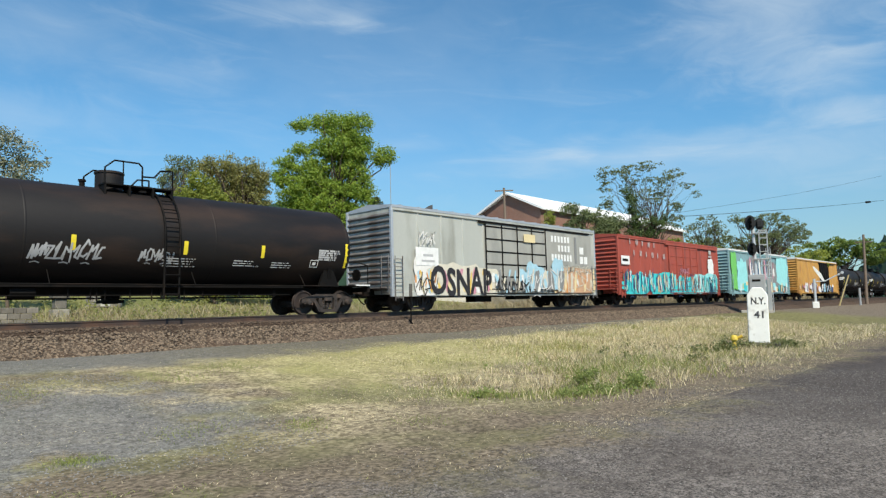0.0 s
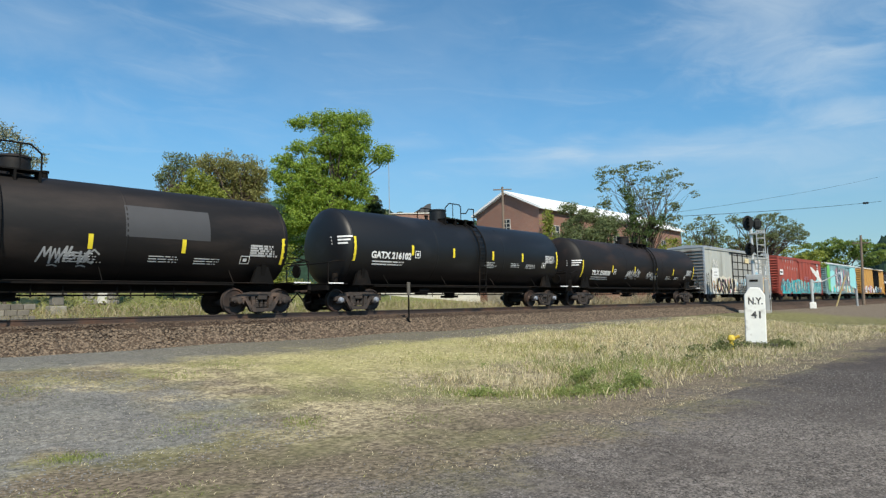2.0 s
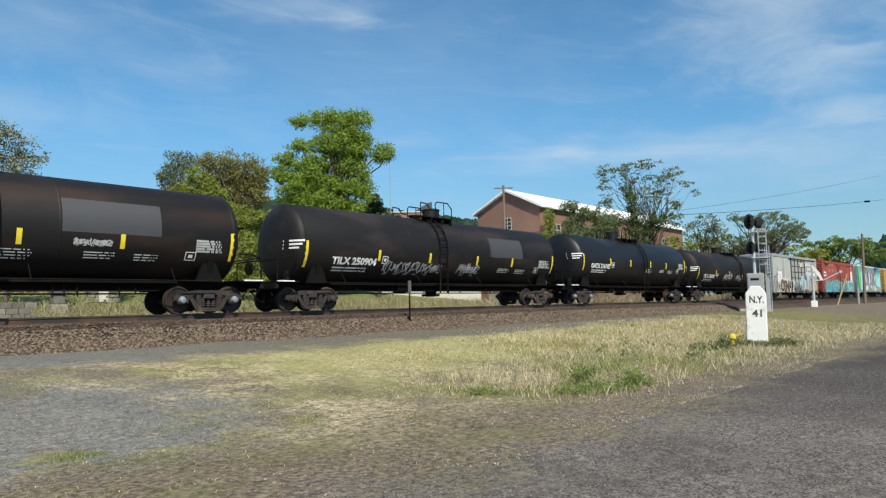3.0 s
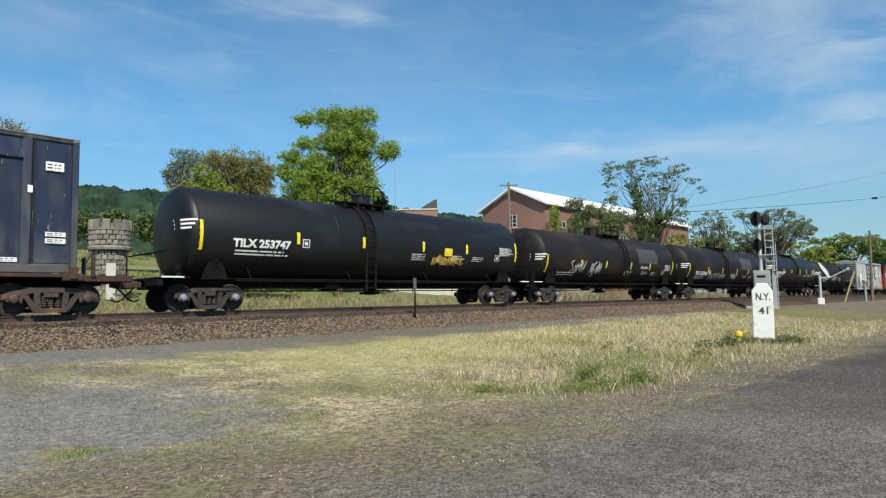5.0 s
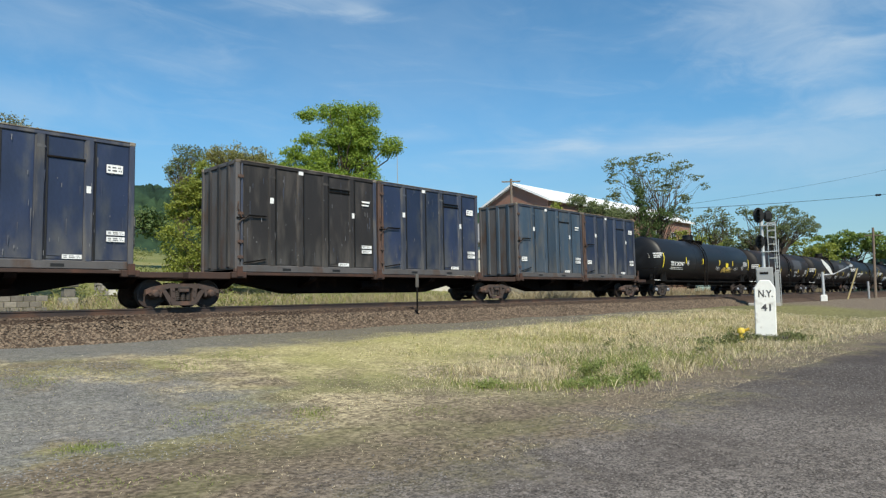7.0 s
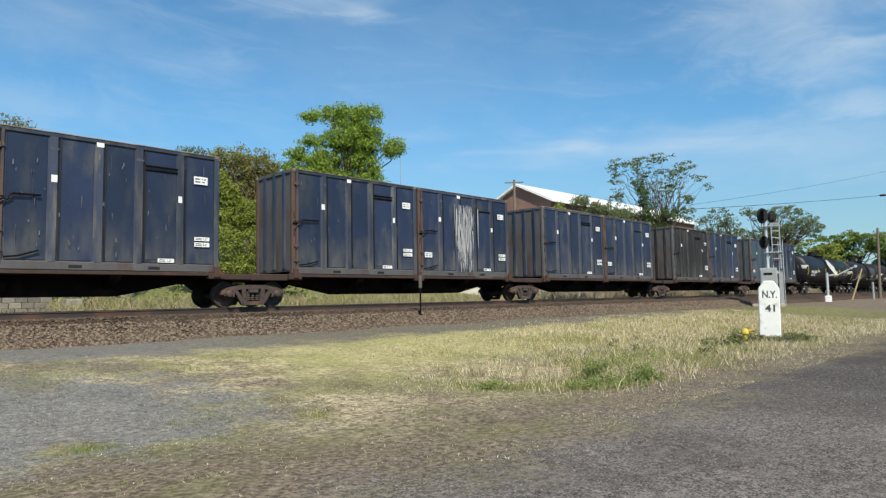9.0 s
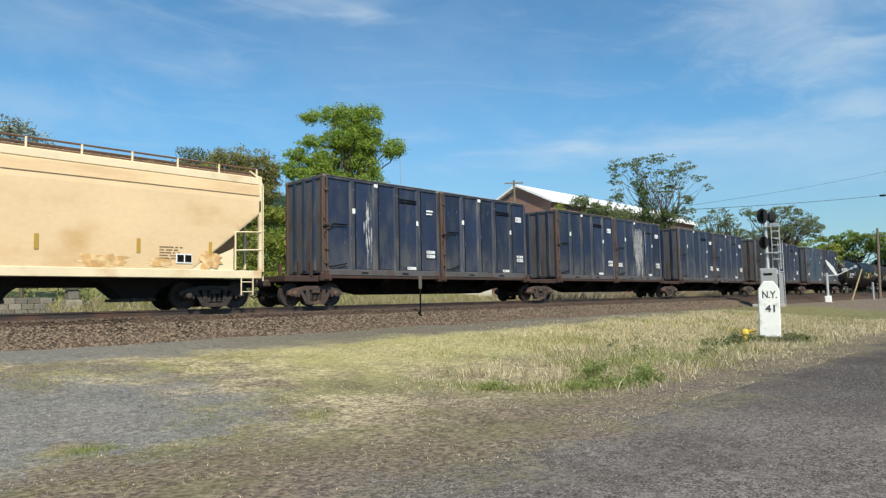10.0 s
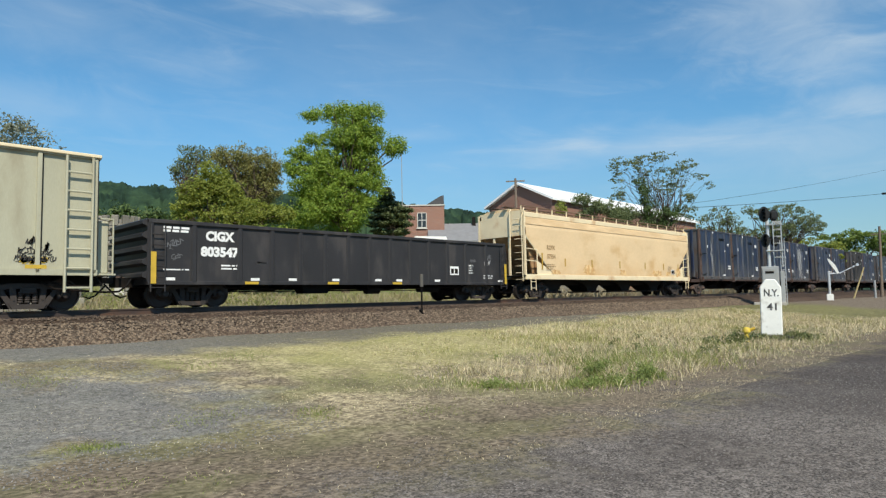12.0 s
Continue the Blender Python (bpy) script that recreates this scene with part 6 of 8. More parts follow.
def red_box(car, L):
    y = -1.53
    clip = (-L + 0.1, L - 0.1, 0.66, 2.6)
    sprayed(car, [blob(-L + 0.2, 0.6, 4.3, 1.25, 1, 0.2), blob(-L + 4.0, 0.6, 4.8, 1.5, 2, 0.2), blob(-0.2, 0.6, 4.0, 1.35, 3, 0.2)], "turquoise", y, "turquoise sprayed field", clip)
    sprayed(car, [blob(3.2, 0.62, 4.6, 1.55, 5, 0.15)], "aqua", y - 0.004, "pale aqua sprayed field", clip)
    mural(car, -L + 0.4, -L + 7.6, 0.72, 2.2, ("turquoise", "navy", "aqua", "cream", "turquoise", "peach", "navy", "aqua", "white", "turquoise"), 64, 21, y - 0.008)
    mural(car, -0.6, 3.4, 0.72, 2.1, ("turquoise", "navy", "aqua", "peach", "turquoise", "rust"), 30, 22, y - 0.008)
    mural(car, 3.2, L - 0.5, 0.72, 2.05, ("aqua", "navy", "white", "turquoise", "aqua", "turquoise"), 36, 23, y - 0.008)
    for sx, sw, h, sd, key in ((-L + 0.4, 7.2, 1.3, 17, "navy"), (0.0, 3.4, 1.2, 20, "navy"), (3.3, 4.4, 1.25, 18, "black"), (0.6, 1.6, 0.35, 19, "pink")):
        me = shift(scribble(sx, 0.75 if h > 1 else 2.15, sw, h, sd, 0.05), 0, y - 0.05, 0)
        me.materials.append(PAINT[key])
        part("graffiti", me, None, car, "thin sprayed outlines")
    for z, k in ((3.98, 5), (3.28, 6)):
        for i in range(k):
            me = shift(flat_mesh([rect(-L + 1.45 + i * 0.86 + (0.5 if z < 3.5 else 0), z - 0.1 - 0.02 * i, 0.10, 0.34)] + ([rect(-L + 1.63 + i * 0.86 + (0.5 if z < 3.5 else 0), z - 0.1 - 0.02 * i, 0.08, 0.34)] if i % 2 else [])), 0, y, 0)
            me.materials.append(DIM_WHITE)
            part("company_mark", me, None, car, "faded white bar of company lettering")
    me = shift(flat_mesh([blob(L - 2.2, 2.1, 1.15, 1.3, 40, 0.08)]), 0, y, 0)
    me.materials.append(WHITE)
    part("emblem", me, None, car, "white painted emblem")
    me = shift(flat_mesh([rect(L - 1.95, 3.5, 0.6, 0.14), rect(L - 1.9, 3.75, 0.5, 0.3)]), 0, y, 0)
    me.materials.append(DIM_WHITE)
    part("small_mark", me, None, car)
    me = shift(flat_mesh([rect(-L + 0.25, 2.55, 1.1, 0.55)]), 0, y, 0)
    me.materials.append(WHITE)
    part("data_panel", me, None, car)
    me = shift(flat_mesh([rect(-L + 0.4, 2.75, 0.75, 0.16)]), 0, y - 0.005, 0)
    me.materials.append(BLACK_STEEL)
    part("panel_mark", me, None, car)


def grey_box(car, L):
    y = -1.53
    clip = (-L + 1.1, L - 0.1, 0.66, 3.0)
    part("side_panel", Shape().box(2 * L * 0.18 + 0.1, L - 0.45, -1.515, -1.42, 0.84, 4.1, 0.01), BOX_DOOR, car, "darker grey side panel")
    sprayed(car, [blob(-L + 1.15, 0.6, 1.6, 1.9, 2, 0.1)], "white", y, "white primer field", clip)
    sprayed(car, [blob(-L + 1.9, 0.55, 5.0, 1.5, 3, 0.14, 34)], "bone", y - 0.003, "bone-white sprayed field", clip)
    mural(car, -L + 1.2, -L + 2.6, 0.7, 1.75, ("orange", "white", "sky", "yellow", "orange", "cream"), 14, 31, y - 0.006)
    mural(car, -L + 2.4, -L + 6.6, 0.68, 1.9, ("cream", "white", "yellow", "bone", "pink"), 22, 32, y - 0.006)
    sprayed(car, [blob(L - 4.7, 0.66, 4.6, 1.5, 9, 0.05)], "peach", y - 0.003, "faded orange sprayed field", clip)
    mural(car, L - 4.6, L - 0.2, 0.7, 2.15, ("peach", "cream", "orange", "white", "peach", "bone"), 26, 33, y - 0.006)
    sprayed(car, [blob(1.0, 0.9, 1.5, 1.4, 12, 0.25), blob(2.3, 1.0, 1.2, 1.0, 13, 0.3), blob(3.3, 0.9, 1.1, 1.7, 14, 0.12)], "sky", y - 0.09, "pale blue sprayed letters", clip)
    mural(car, -1.6, 4.4, 0.72, 2.0, ("white", "sky", "grey", "bone", "sky", "grey"), 30, 34, y - 0.094)
    for sx, sz, sw, sh, sd, key in ((-L + 1.25, 0.8, 1.2, 0.7, 51, "black"), (0.9, 0.85, 3.2, 1.25, 52, "white"), (-1.6, 0.8, 2.6, 0.6, 53, "black"), (L - 4.4, 0.85, 4.0, 0.9, 54, "bone"), (-L + 1.4, 2.9, 1.0, 0.5, 55, "white"), (L - 4.2, 1.9, 3.6, 0.35, 56, "bone")):
        me = shift(scribble(sx, sz, sw, sh, sd, 0.045), 0, y - (0.125 if -2 < sx < 3 else 0.026), 0)
        me.materials.append(PAINT[key])
        part("graffiti", me, None, car, "thin sprayed outlines")
    me, w = lettering("OSNAP", 1.22, 1.0, 0.05)
    for v in me.vertices:
        v.co.x *= 4.2 / w
        v.co.z += 0.07 * math.sin(v.co.x * 2.6)
    me.materials.append(PAINT["black"])
    part("graffiti_lettering", shift(me, -L + 2.1, y - 0.028, 0.70), None, car, "large black sprayed letters")
    me = shift(flat_mesh([rect(-L + 1.25, 1.95, 1.4, 0.78)]), 0, y - 0.016, 0)
    me.materials.append(WHITE)
    part("data_panel", me, None, car, "white painted panel")
    me = shift(flat_mesh([rect(-L + 1.7, 2.34, 0.6, 0.1), rect(-L + 1.6, 2.1, 0.8, 0.09)]), 0, y - 0.021, 0)
    me.materials.append(DIM_WHITE)
    tagged(part("panel_mark", me, None, car), kind="stuff")
    words = [rect(3.45 + i * 0.32, 3.52, 0.2, 0.34) for i in range(6)] + [rect(4.1 + i * 0.32, 3.02, 0.2, 0.34) for i in range(4)] + [rect(3.45 + i * 0.3, 2.5, 0.19, 0.36) for i in range(7)]
    for p in words + [rect(6.3, 2.95, 0.42, 0.4), rect(6.3, 2.4, 0.36, 0.42), rect(6.75, 2.4, 0.36, 0.42)]:
        me = shift(flat_mesh([p]), 0, y, 0)
        me.materials.append(WHITE)
        part("company_mark", me, None, car, "white bar of company lettering")
    me = shift(flat_mesh([rect(5.75, 2.4, 0.25, 1.5)]), 0, y, 0)
    me.materials.append(PAINT["grey"])
    part("stripe", me, None, car)
    me = shift(flat_mesh([rect(0.9, 3.35, 1.0, 0.42)]), 0, y - 0.06, 0)
    me.materials.append(PAINT["cream"])
    part("door_stencil", me, None, car)


build_train()


# ---- trackside things ----
def bearing_at(az, dist):
    """The place on the ground at a bearing from the track's normal and a distance from the lot's corner."""
    a = radians(az)
    x, y = dist * math.sin(a), dist * math.cos(a)
    return x, y, ground_z(x, y)


def milepost():
    x, y = 22.5, 7.1
    post = thing("milepost", pose(x, y, ground_z(x, y) + 0.03, 0, 1.2, -72), "white-painted concrete milepost with a chamfered top", "milepost")
    w, h, d = 0.315, 1.93, 0.12
    part("slab", Shape().prism([(-w, 0), (w, 0), (w, h - 0.26), (w - 0.17, h), (-w + 0.17, h), (-w, h - 0.26)], -d, d), CONCRETE, post).modifiers.new("bevel", "BEVEL").width = 0.025
    part("footing", Shape().box(-0.5, 0.62, -0.36, 0.3, -0.25, 0.13, 0.03), shade("dark_footing", (0.09, 0.08, 0.07), 0.9), post, "dark concrete footing")
    for txt, z, wide in (("N.Y.", 1.38, 0.43), ("41", 0.93, 0.29)):
        me, tw = lettering(txt, 0.225, 1.0, 0.008)
        for v in me.vertices:
            v.co.x *= wide / tw
        me.materials.append(NUMERAL)
        part("painted_legend", shift(me, -wide / 2 + 0.02, -d - 0.005, z), None, post, "black painted characters")
    return post


def marker_hydrant():
    HYDRANT = shade("weathered_hydrant_yellow", (0.6, 0.44, 0.05), 0.6, var=0.35, scale=8, stain=(0.35, 0.2, 0.06), amount=0.35, stain_scale=6)
    x, y = 20.75, 7.27
    h = thing("yellow_standpipe", pose(x, y, ground_z(x, y) - 0.06), "small yellow standpipe half hidden in dry grass", "standpipe")
    h.scale = (0.78, 0.78, 0.86)
    part("pipe", Shape().lathe([(-0.05, 0.09), (0.4, 0.085), (0.42, 0.11), (0.46, 0.11), (0.48, 0.08)], (0, 0), 0, 14, "z"), HYDRANT, h, smooth=True)
    part("cap", Shape().lathe([(0.46, 0.15), (0.54, 0.15), (0.62, 0.1), (0.64, 0.03)], (0, 0), 0, 14, "z"), HYDRANT, h, smooth=True)
    part("nozzle", Shape().tube((0.0, -0.04, 0.5), (0.08, -0.3, 0.6), 0.055, seg=10), GOND_YELLOW, h)


def track_stub():
    x, y = 17.3, 18.1
    z = 0.86
    p = thing("marker_post", pose(x, y, z), "thin dark iron post with a grey tag beside the ballast", "post")
    part("rod", Shape().box(-0.022, 0.022, -0.022, 0.022, -0.15, 1.3), BLACK_STEEL, p)
    part("tag", Shape().box(-0.07, 0.07, -0.04, 0.03, 1.12, 1.62, 0.015), shade("weathered_tag", (0.10, 0.092, 0.082), 0.8), p, "grey reflector tag")
    part("stake", Shape().tube((-0.18, -0.1, 0.22), (0.02, -0.12, 0.02), 0.03, seg=6).tube((-0.2, -0.1, 0.2), (-0.08, -0.1, 0.3), 0.035, seg=6), BLACK_STEEL, p)


def block_signal():
    x, y = 49.7, 15.1
    z = 0.56
    s = thing("block_signal", pose(x, y, z, 0, 0, -72), "two-head colour-light block signal on a grey cabinet", "railway signal")
    part("base", Shape().box(-1.6, 0.5, -0.6, 0.6, -0.3, 0.2, 0.04), shade("signal_base_concrete", (0.35, 0.33, 0.3), 0.9), s)
    cab = part("cabinet", Shape().box(-1.0, 0.12, -0.45, 0.45, 0.2, 2.75, 0.04), CABINET, s, "grey relay cabinet")
    part("cabinet_door", Shape().box(-0.93, 0.05, -0.48, -0.44, 0.4, 2.6, 0.015), CABINET, cab)
    part("vent", Shape().box(-0.75, -0.2, -0.5, -0.47, 2.25, 2.4), BLACK_STEEL, cab)
    part("mast", Shape().tube((-0.45, 0, 2.7), (-0.45, 0, 6.6), 0.12, 0.11, seg=14), ALUMINIUM, s, "bright aluminium mast", smooth=True)
    def oval(cx, cz, w, h):
        return [(cx + w * math.cos(t), cz + h * math.sin(t)) for t in (2 * math.pi * i / 28 for i in range(28))]
    for hz in (6.5, 4.6):
        big = 1.0 if hz > 6 else 0.86
        hd = part("signal_head", Shape().prism(oval(-0.62, hz, 0.36 * big, 0.56 * big), -0.56, -0.50).box(-0.85, -0.4, -0.52, -0.1, hz - 0.35, hz + 0.35, 0.04), SIGNAL_BLACK, s, "black oval target")
        for dz in (-0.28, 0.0, 0.28):
            part("hood", Shape().tube((-0.62, -0.85, hz + dz), (-0.62, -0.54, hz + dz), 0.12, seg=12, caps=False), SIGNAL_BLACK, hd)
        part("rear_head", Shape().prism(oval(-0.02, hz - 0.05, 0.31 * big, 0.43 * big), 0.1, 0.16).box(-0.17, 0.18, -0.2, 0.12, hz - 0.3, hz + 0.2, 0.04), SIGNAL_BLACK, s, "black oval target facing away")
    for pz in (5.75, 3.85):
        part("service_platform", Shape().box(-0.6, 0.5, -0.3, 0.5, pz, pz + 0.05), ALUMINIUM, s)
    cage = Shape()
    for px in (-0.1, 0.42):
        cage.tube((px, 0.45, 2.7), (px, 0.45, 6.0), 0.035, seg=6)
        cage.tube((px, -0.28, 3.95), (px, -0.28, 6.0), 0.03, seg=6)
    for zz in (3.4, 4.4, 4.9, 5.4, 5.95):
        cage.path([(-0.1, -0.28, zz), (0.42, -0.28, zz), (0.42, 0.45, zz), (-0.1, 0.45, zz)], 0.025)
    part("safety_cage", cage, ALUMINIUM, s)
    lad = Shape()
    for px in (0.3, 0.58):
        lad.tube((px, 0.52, 0.0), (px, 0.52, 4.7), 0.024, seg=6)
    for i in range(14):
        lad.tube((0.3, 0.52, 0.4 + i * 0.3), (0.58, 0.52, 0.4 + i * 0.3), 0.015, seg=5)
    part("ladder", lad, ALUMINIUM, s)
    part("side_box", Shape().box(0.2, 0.48, -0.25, 0.25, 0.0, 2.4, 0.03), CABINET, s, "grey side box")


def crossing_things():
    c = thing("crossing_gate", pose(68.0, 16.2, 0.6, 0, 0, -75), "white grade-crossing gate mast with its counterweight arm raised", "crossing gate")
    part("mast", Shape().tube((0, 0, 0), (0, 0, 2.7), 0.12, seg=10), ALUMINIUM, c)
    part("foundation", Shape().box(-0.28, 0.28, -0.28, 0.28, -0.2, 0.55, 0.04), CONCRETE, c)
    part("counterweight_arm", Shape().prism([(-0.05, 3.9), (0.12, 3.82), (0.6, 3.2), (0.85, 2.5), (0.7, 2.42), (0.42, 2.9), (0.12, 3.4)], -0.08, 0.08), CONCRETE, c)
    part("cross_arm", Shape().tube((0.85, 0, 2.45), (2.3, 0.1, 3.2), 0.05, seg=8).tube((0, 0, 2.42), (0.95, 0, 2.48), 0.06, seg=8), ALUMINIUM, c)
    part("flasher", Shape().tube((2.3, -0.1, 3.2), (2.3, 0.1, 3.2), 0.13, seg=14).tube((2.0, -0.1, 3.04), (2.0, 0.1, 3.04), 0.09, seg=14), ALUMINIUM, c)
    g = thing("guy_stake", pose(78.0, 16.4, 0.6, 0, 18, -75), "yellow-sleeved leaning guy stake", "stake")
    part("sleeve", Shape().tube((0, 0, -0.2), (0, 0, 3.4), 0.085, 0.07, seg=8), shade("faded_guy_yellow", (0.45, 0.36, 0.18), 0.7), g)
    b = thing("small_post", pose(84.0, 15.6, 0.6), "short grey post beside the crossing road", "post")
    part("shaft", Shape().tube((0, 0, -0.2), (0, 0, 1.9), 0.12, seg=8), CABINET, b)
    p = thing("utility_pole", pose(93.0, 16.6, 0.55, 0, 1.5, -80), "weathered leaning wooden utility pole", "utility pole")
    part("pole", Shape().tube((0, 0, -0.3), (0, 0, 8.6), 0.19, 0.13, seg=12), WOOD_POLE, p, smooth=True)
    part("crossarm", Shape().box(-0.9, 0.9, -0.06, 0.06, 7.6, 7.72), WOOD_POLE, p)
    # wires that hang across the sky at the right
    wr = Shape()
    for z0, z1, y0, y1, sag, r in ((21.4, 11.7, 24.0, 33.0, 1.0, 0.032), (26.6, 12.1, 24.0, 33.0, 1.6, 0.018)):
        pts = []
        for i in range(25):
            t = i / 24
            pts.append((160 - 85 * t, y0 + (y1 - y0) * t, z0 * (1 - t) + z1 * t - sag * 4 * t * (1 - t) * 0.25))
        wr.path(pts, r, 5)
    w = tagged(part("overhead_wires", wr, BLACK_STEEL), "dark overhead wires sagging between far poles", "wires", kind="structure")
    part("splice", Shape().tube((148.5, 25.22, 19.98), (151, 24.95, 20.26), 0.2, seg=8), BLACK_STEEL, w)


# ---- buildings ----
def window_unit(house, m, w, h, panes=(2, 3), sill=True):
    win = part("window", Shape().box(-w / 2, w / 2, -0.02, 0.06, 0, h), CACHE.setdefault("glass_dark", shade("dark_window_glass", (0.03, 0.035, 0.04), 0.12, var=0.3)), house, "dark multi-pane window")
    win.matrix_basis = m
    fr = Shape()
    for i in range(panes[0] + 1):
        x = -w / 2 + i * w / panes[0]
        fr.box(x - 0.04, x + 0.04, -0.06, -0.015, 0, h)
    for j in range(panes[1] + 1):
        z = j * h / panes[1]
        fr.box(-w / 2, w / 2, -0.06, -0.016, z - 0.04, z + 0.04)
    part("frame", fr, CACHE.setdefault("wframe", shade("window_frame_paint", (0.5, 0.48, 0.44), 0.7)), win)
    if sill:
        part("sill", Shape().box(-w / 2 - 0.12, w / 2 + 0.12, -0.14, 0.02, -0.16, -0.04), CACHE.setdefault("sillstone", shade("pale_sill_stone", (0.5, 0.48, 0.44), 0.85)), win)


def mill():
    """The brick mill: a gabled end and a long side under a white roof."""
    ang = -90.0
    width, gz = 10.0, 0.6
    house = thing("brick_mill", pose(65.0, 54.7, gz, 0, 0, ang), "long red-brick mill with a gabled end and white roof", "building")
    eave, ridge, depth = 12.8, 15.0, 42.0
    w = width
    wall = Shape()
    wall.prism([(0, -2), (w, -2), (w, eave), (w / 2, ridge), (0, eave)], 0, 0.45)
    part("gable_wall", wall, BRICK, house, "red-brick gable end")
    part("long_wall", Shape().box(w - 0.45, w, 0.45, depth, -2, eave), BRICK, house)
    part("far_wall", Shape().box(0, 0.45, 0.45, depth, -2, eave), BRICK, house)
    part("back_wall", Shape().prism([(0.45, -2), (w - 0.45, -2), (w - 0.45, eave), (w / 2, ridge - 0.3), (0.45, eave)], depth, depth + 0.4), BRICK, house)
    for s in (0, 1):
        a, b = ((-0.5, eave - 0.3), (w / 2, ridge + 0.12)) if s == 0 else ((w + 0.5, eave - 0.3), (w / 2, ridge + 0.12))
        part("roof", Shape().prism([a, b, (b[0], b[1] + 0.28), (a[0], a[1] + 0.28)], -0.5, depth + 0.6), ROOF_WHITE, house, "white roof slope")
    for x, z, h in ((w * 0.28, 5.2, 2.2), (w * 0.5, 5.2, 2.2), (w * 0.72, 5.2, 2.2), (w * 0.5, 10.2, 1.5)):
        window_unit(house, pose(x, -0.03, z), 1.2, h)
    for i in range(7):
        for z in (4.6, 8.4):
            window_unit(house, pose(w + 0.03, 3.5 + i * 5.2, z, 0, 0, 90), 1.6, 2.3)
    pole_at = bearing_at(52.3, 76.0)
    p = thing("utility_pole", pose(pole_at[0], pole_at[1], 0.6), "grey wooden utility pole before the mill", "utility pole")
    part("pole", Shape().tube((0, 0, -0.3), (0, 0, 14.9), 0.2, 0.13, seg=10), WOOD_POLE, p)
    part("crossarm", Shape().box(-1.1, 1.1, -0.06, 0.06, 14.5, 14.64), WOOD_POLE, p).rotation_euler = (0, 0, radians(-50))
    # low white-roofed shed before the mill
    sx, sy, _ = bearing_at(53.8, 72.0)
    sh = thing("storage_shed", pose(sx, sy, 0.5, 0, 0, ang), "low shed with a white metal roof", "shed")
    part("shed_body", Shape().box(-5, 5, 0, 6, 0, 6.6), CACHE.setdefault("shedwall", shade("shed_wall_boards", (0.3, 0.27, 0.23), 0.85)), sh)
    part("roof", Shape().prism([(-5.4, 7.9), (-5.4, 8.1), (5.4, 7.0), (5.4, 6.75)], -0.4, 6.4), ROOF_WHITE, sh)


def brick_tower():
    a, b = Vector(bearing_at(42.2, 76.0)[:2]), Vector(bearing_at(45.85, 76.0)[:2])
    u = (b - a).normalized()
    w = (b - a).length
    house = thing("brick_house", pose(a.x, a.y, 0.5, 0, 0, math.degrees(math.atan2(u.y, u.x))), "tall narrow red-brick house with a parapet", "building")
    h = 12.0
    part("wall", Shape().box(0, w, 0, 7, -1, h), BRICK, house)
    part("parapet", Shape().box(-0.1, w + 0.1, -0.1, 7.1, h, h + 0.14), CACHE["sillstone"], house)
    part("roof_stub", Shape().prism([(w - 2.0, h + 0.25), (w, h + 0.25), (w, h + 1.3), (w - 0.4, h + 1.2)], 0.3, 6), shade("dark_roofing", (0.06, 0.06, 0.065), 0.8), house)
    for x in (w * 0.45,):
        window_unit(house, pose(x, -0.03, h - 2.6), 1.05, 1.75, (2, 2))
    window_unit(house, pose(w * 0.45, -0.03, h - 6.4), 1.05, 1.75, (2, 2))
    # low buildings with grey and white roofs beside it
    sx, sy, _ = bearing_at(47.3, 74.0)
    sh = thing("low_house", pose(sx, sy, 0.6, 0, 0, math.degrees(math.atan2(u.y, u.x))), "low house with a grey shingle roof", "house")
    part("wall", Shape().box(-3.2, 3.6, 0, 7, -1, 7.6), CACHE.setdefault("pale_siding", shade("pale_siding", (0.5, 0.48, 0.44), 0.8)), sh)
    part("roof", Shape().prism([(-0.8, 7.4), (3.7, 9.9), (8.2, 7.4), (8.2, 7.2), (-0.8, 7.2)], -3.8, 4.2, "x"), CACHE.setdefault("shingle", shade("grey_shingle", (0.2, 0.2, 0.21), 0.9)), sh)
    part("chimney", Shape().box(1.6, 2.0, 3, 3.5, 9.4, 10.6), BLACK_STEEL, sh)
    for x in (-2.2, -0.4, 1.4, 3.0):
        window_unit(sh, pose(x, -0.03, 5.6), 0.8, 1.4, (1, 2))
    sx, sy, _ = bearing_at(43.8, 68.0)
    s2 = thing("porch_house", pose(sx, sy, 0.6, 0, 0, math.degrees(math.atan2(u.y, u.x))), "low white-roofed porch beside the brick house", "house")
    part("wall", Shape().box(-3, 2.6, 0, 5, -1, 6.2), CACHE["pale_siding"], s2)
    part("roof", Shape().prism([(-3.2, 6.2), (2.9, 6.2), (2.6, 7.4), (-0.6, 7.5)], -0.3, 5.2), ROOF_WHITE, s2)
    an = bearing_at(42.1, 60.0)
    m = thing("antenna_mast", pose(an[0], an[1], 0.6), "thin grey antenna mast", "mast")
    part("rod", Shape().tube((0, 0, 0), (0, 0, 15.5), 0.05, 0.03, seg=6), CABINET, m)


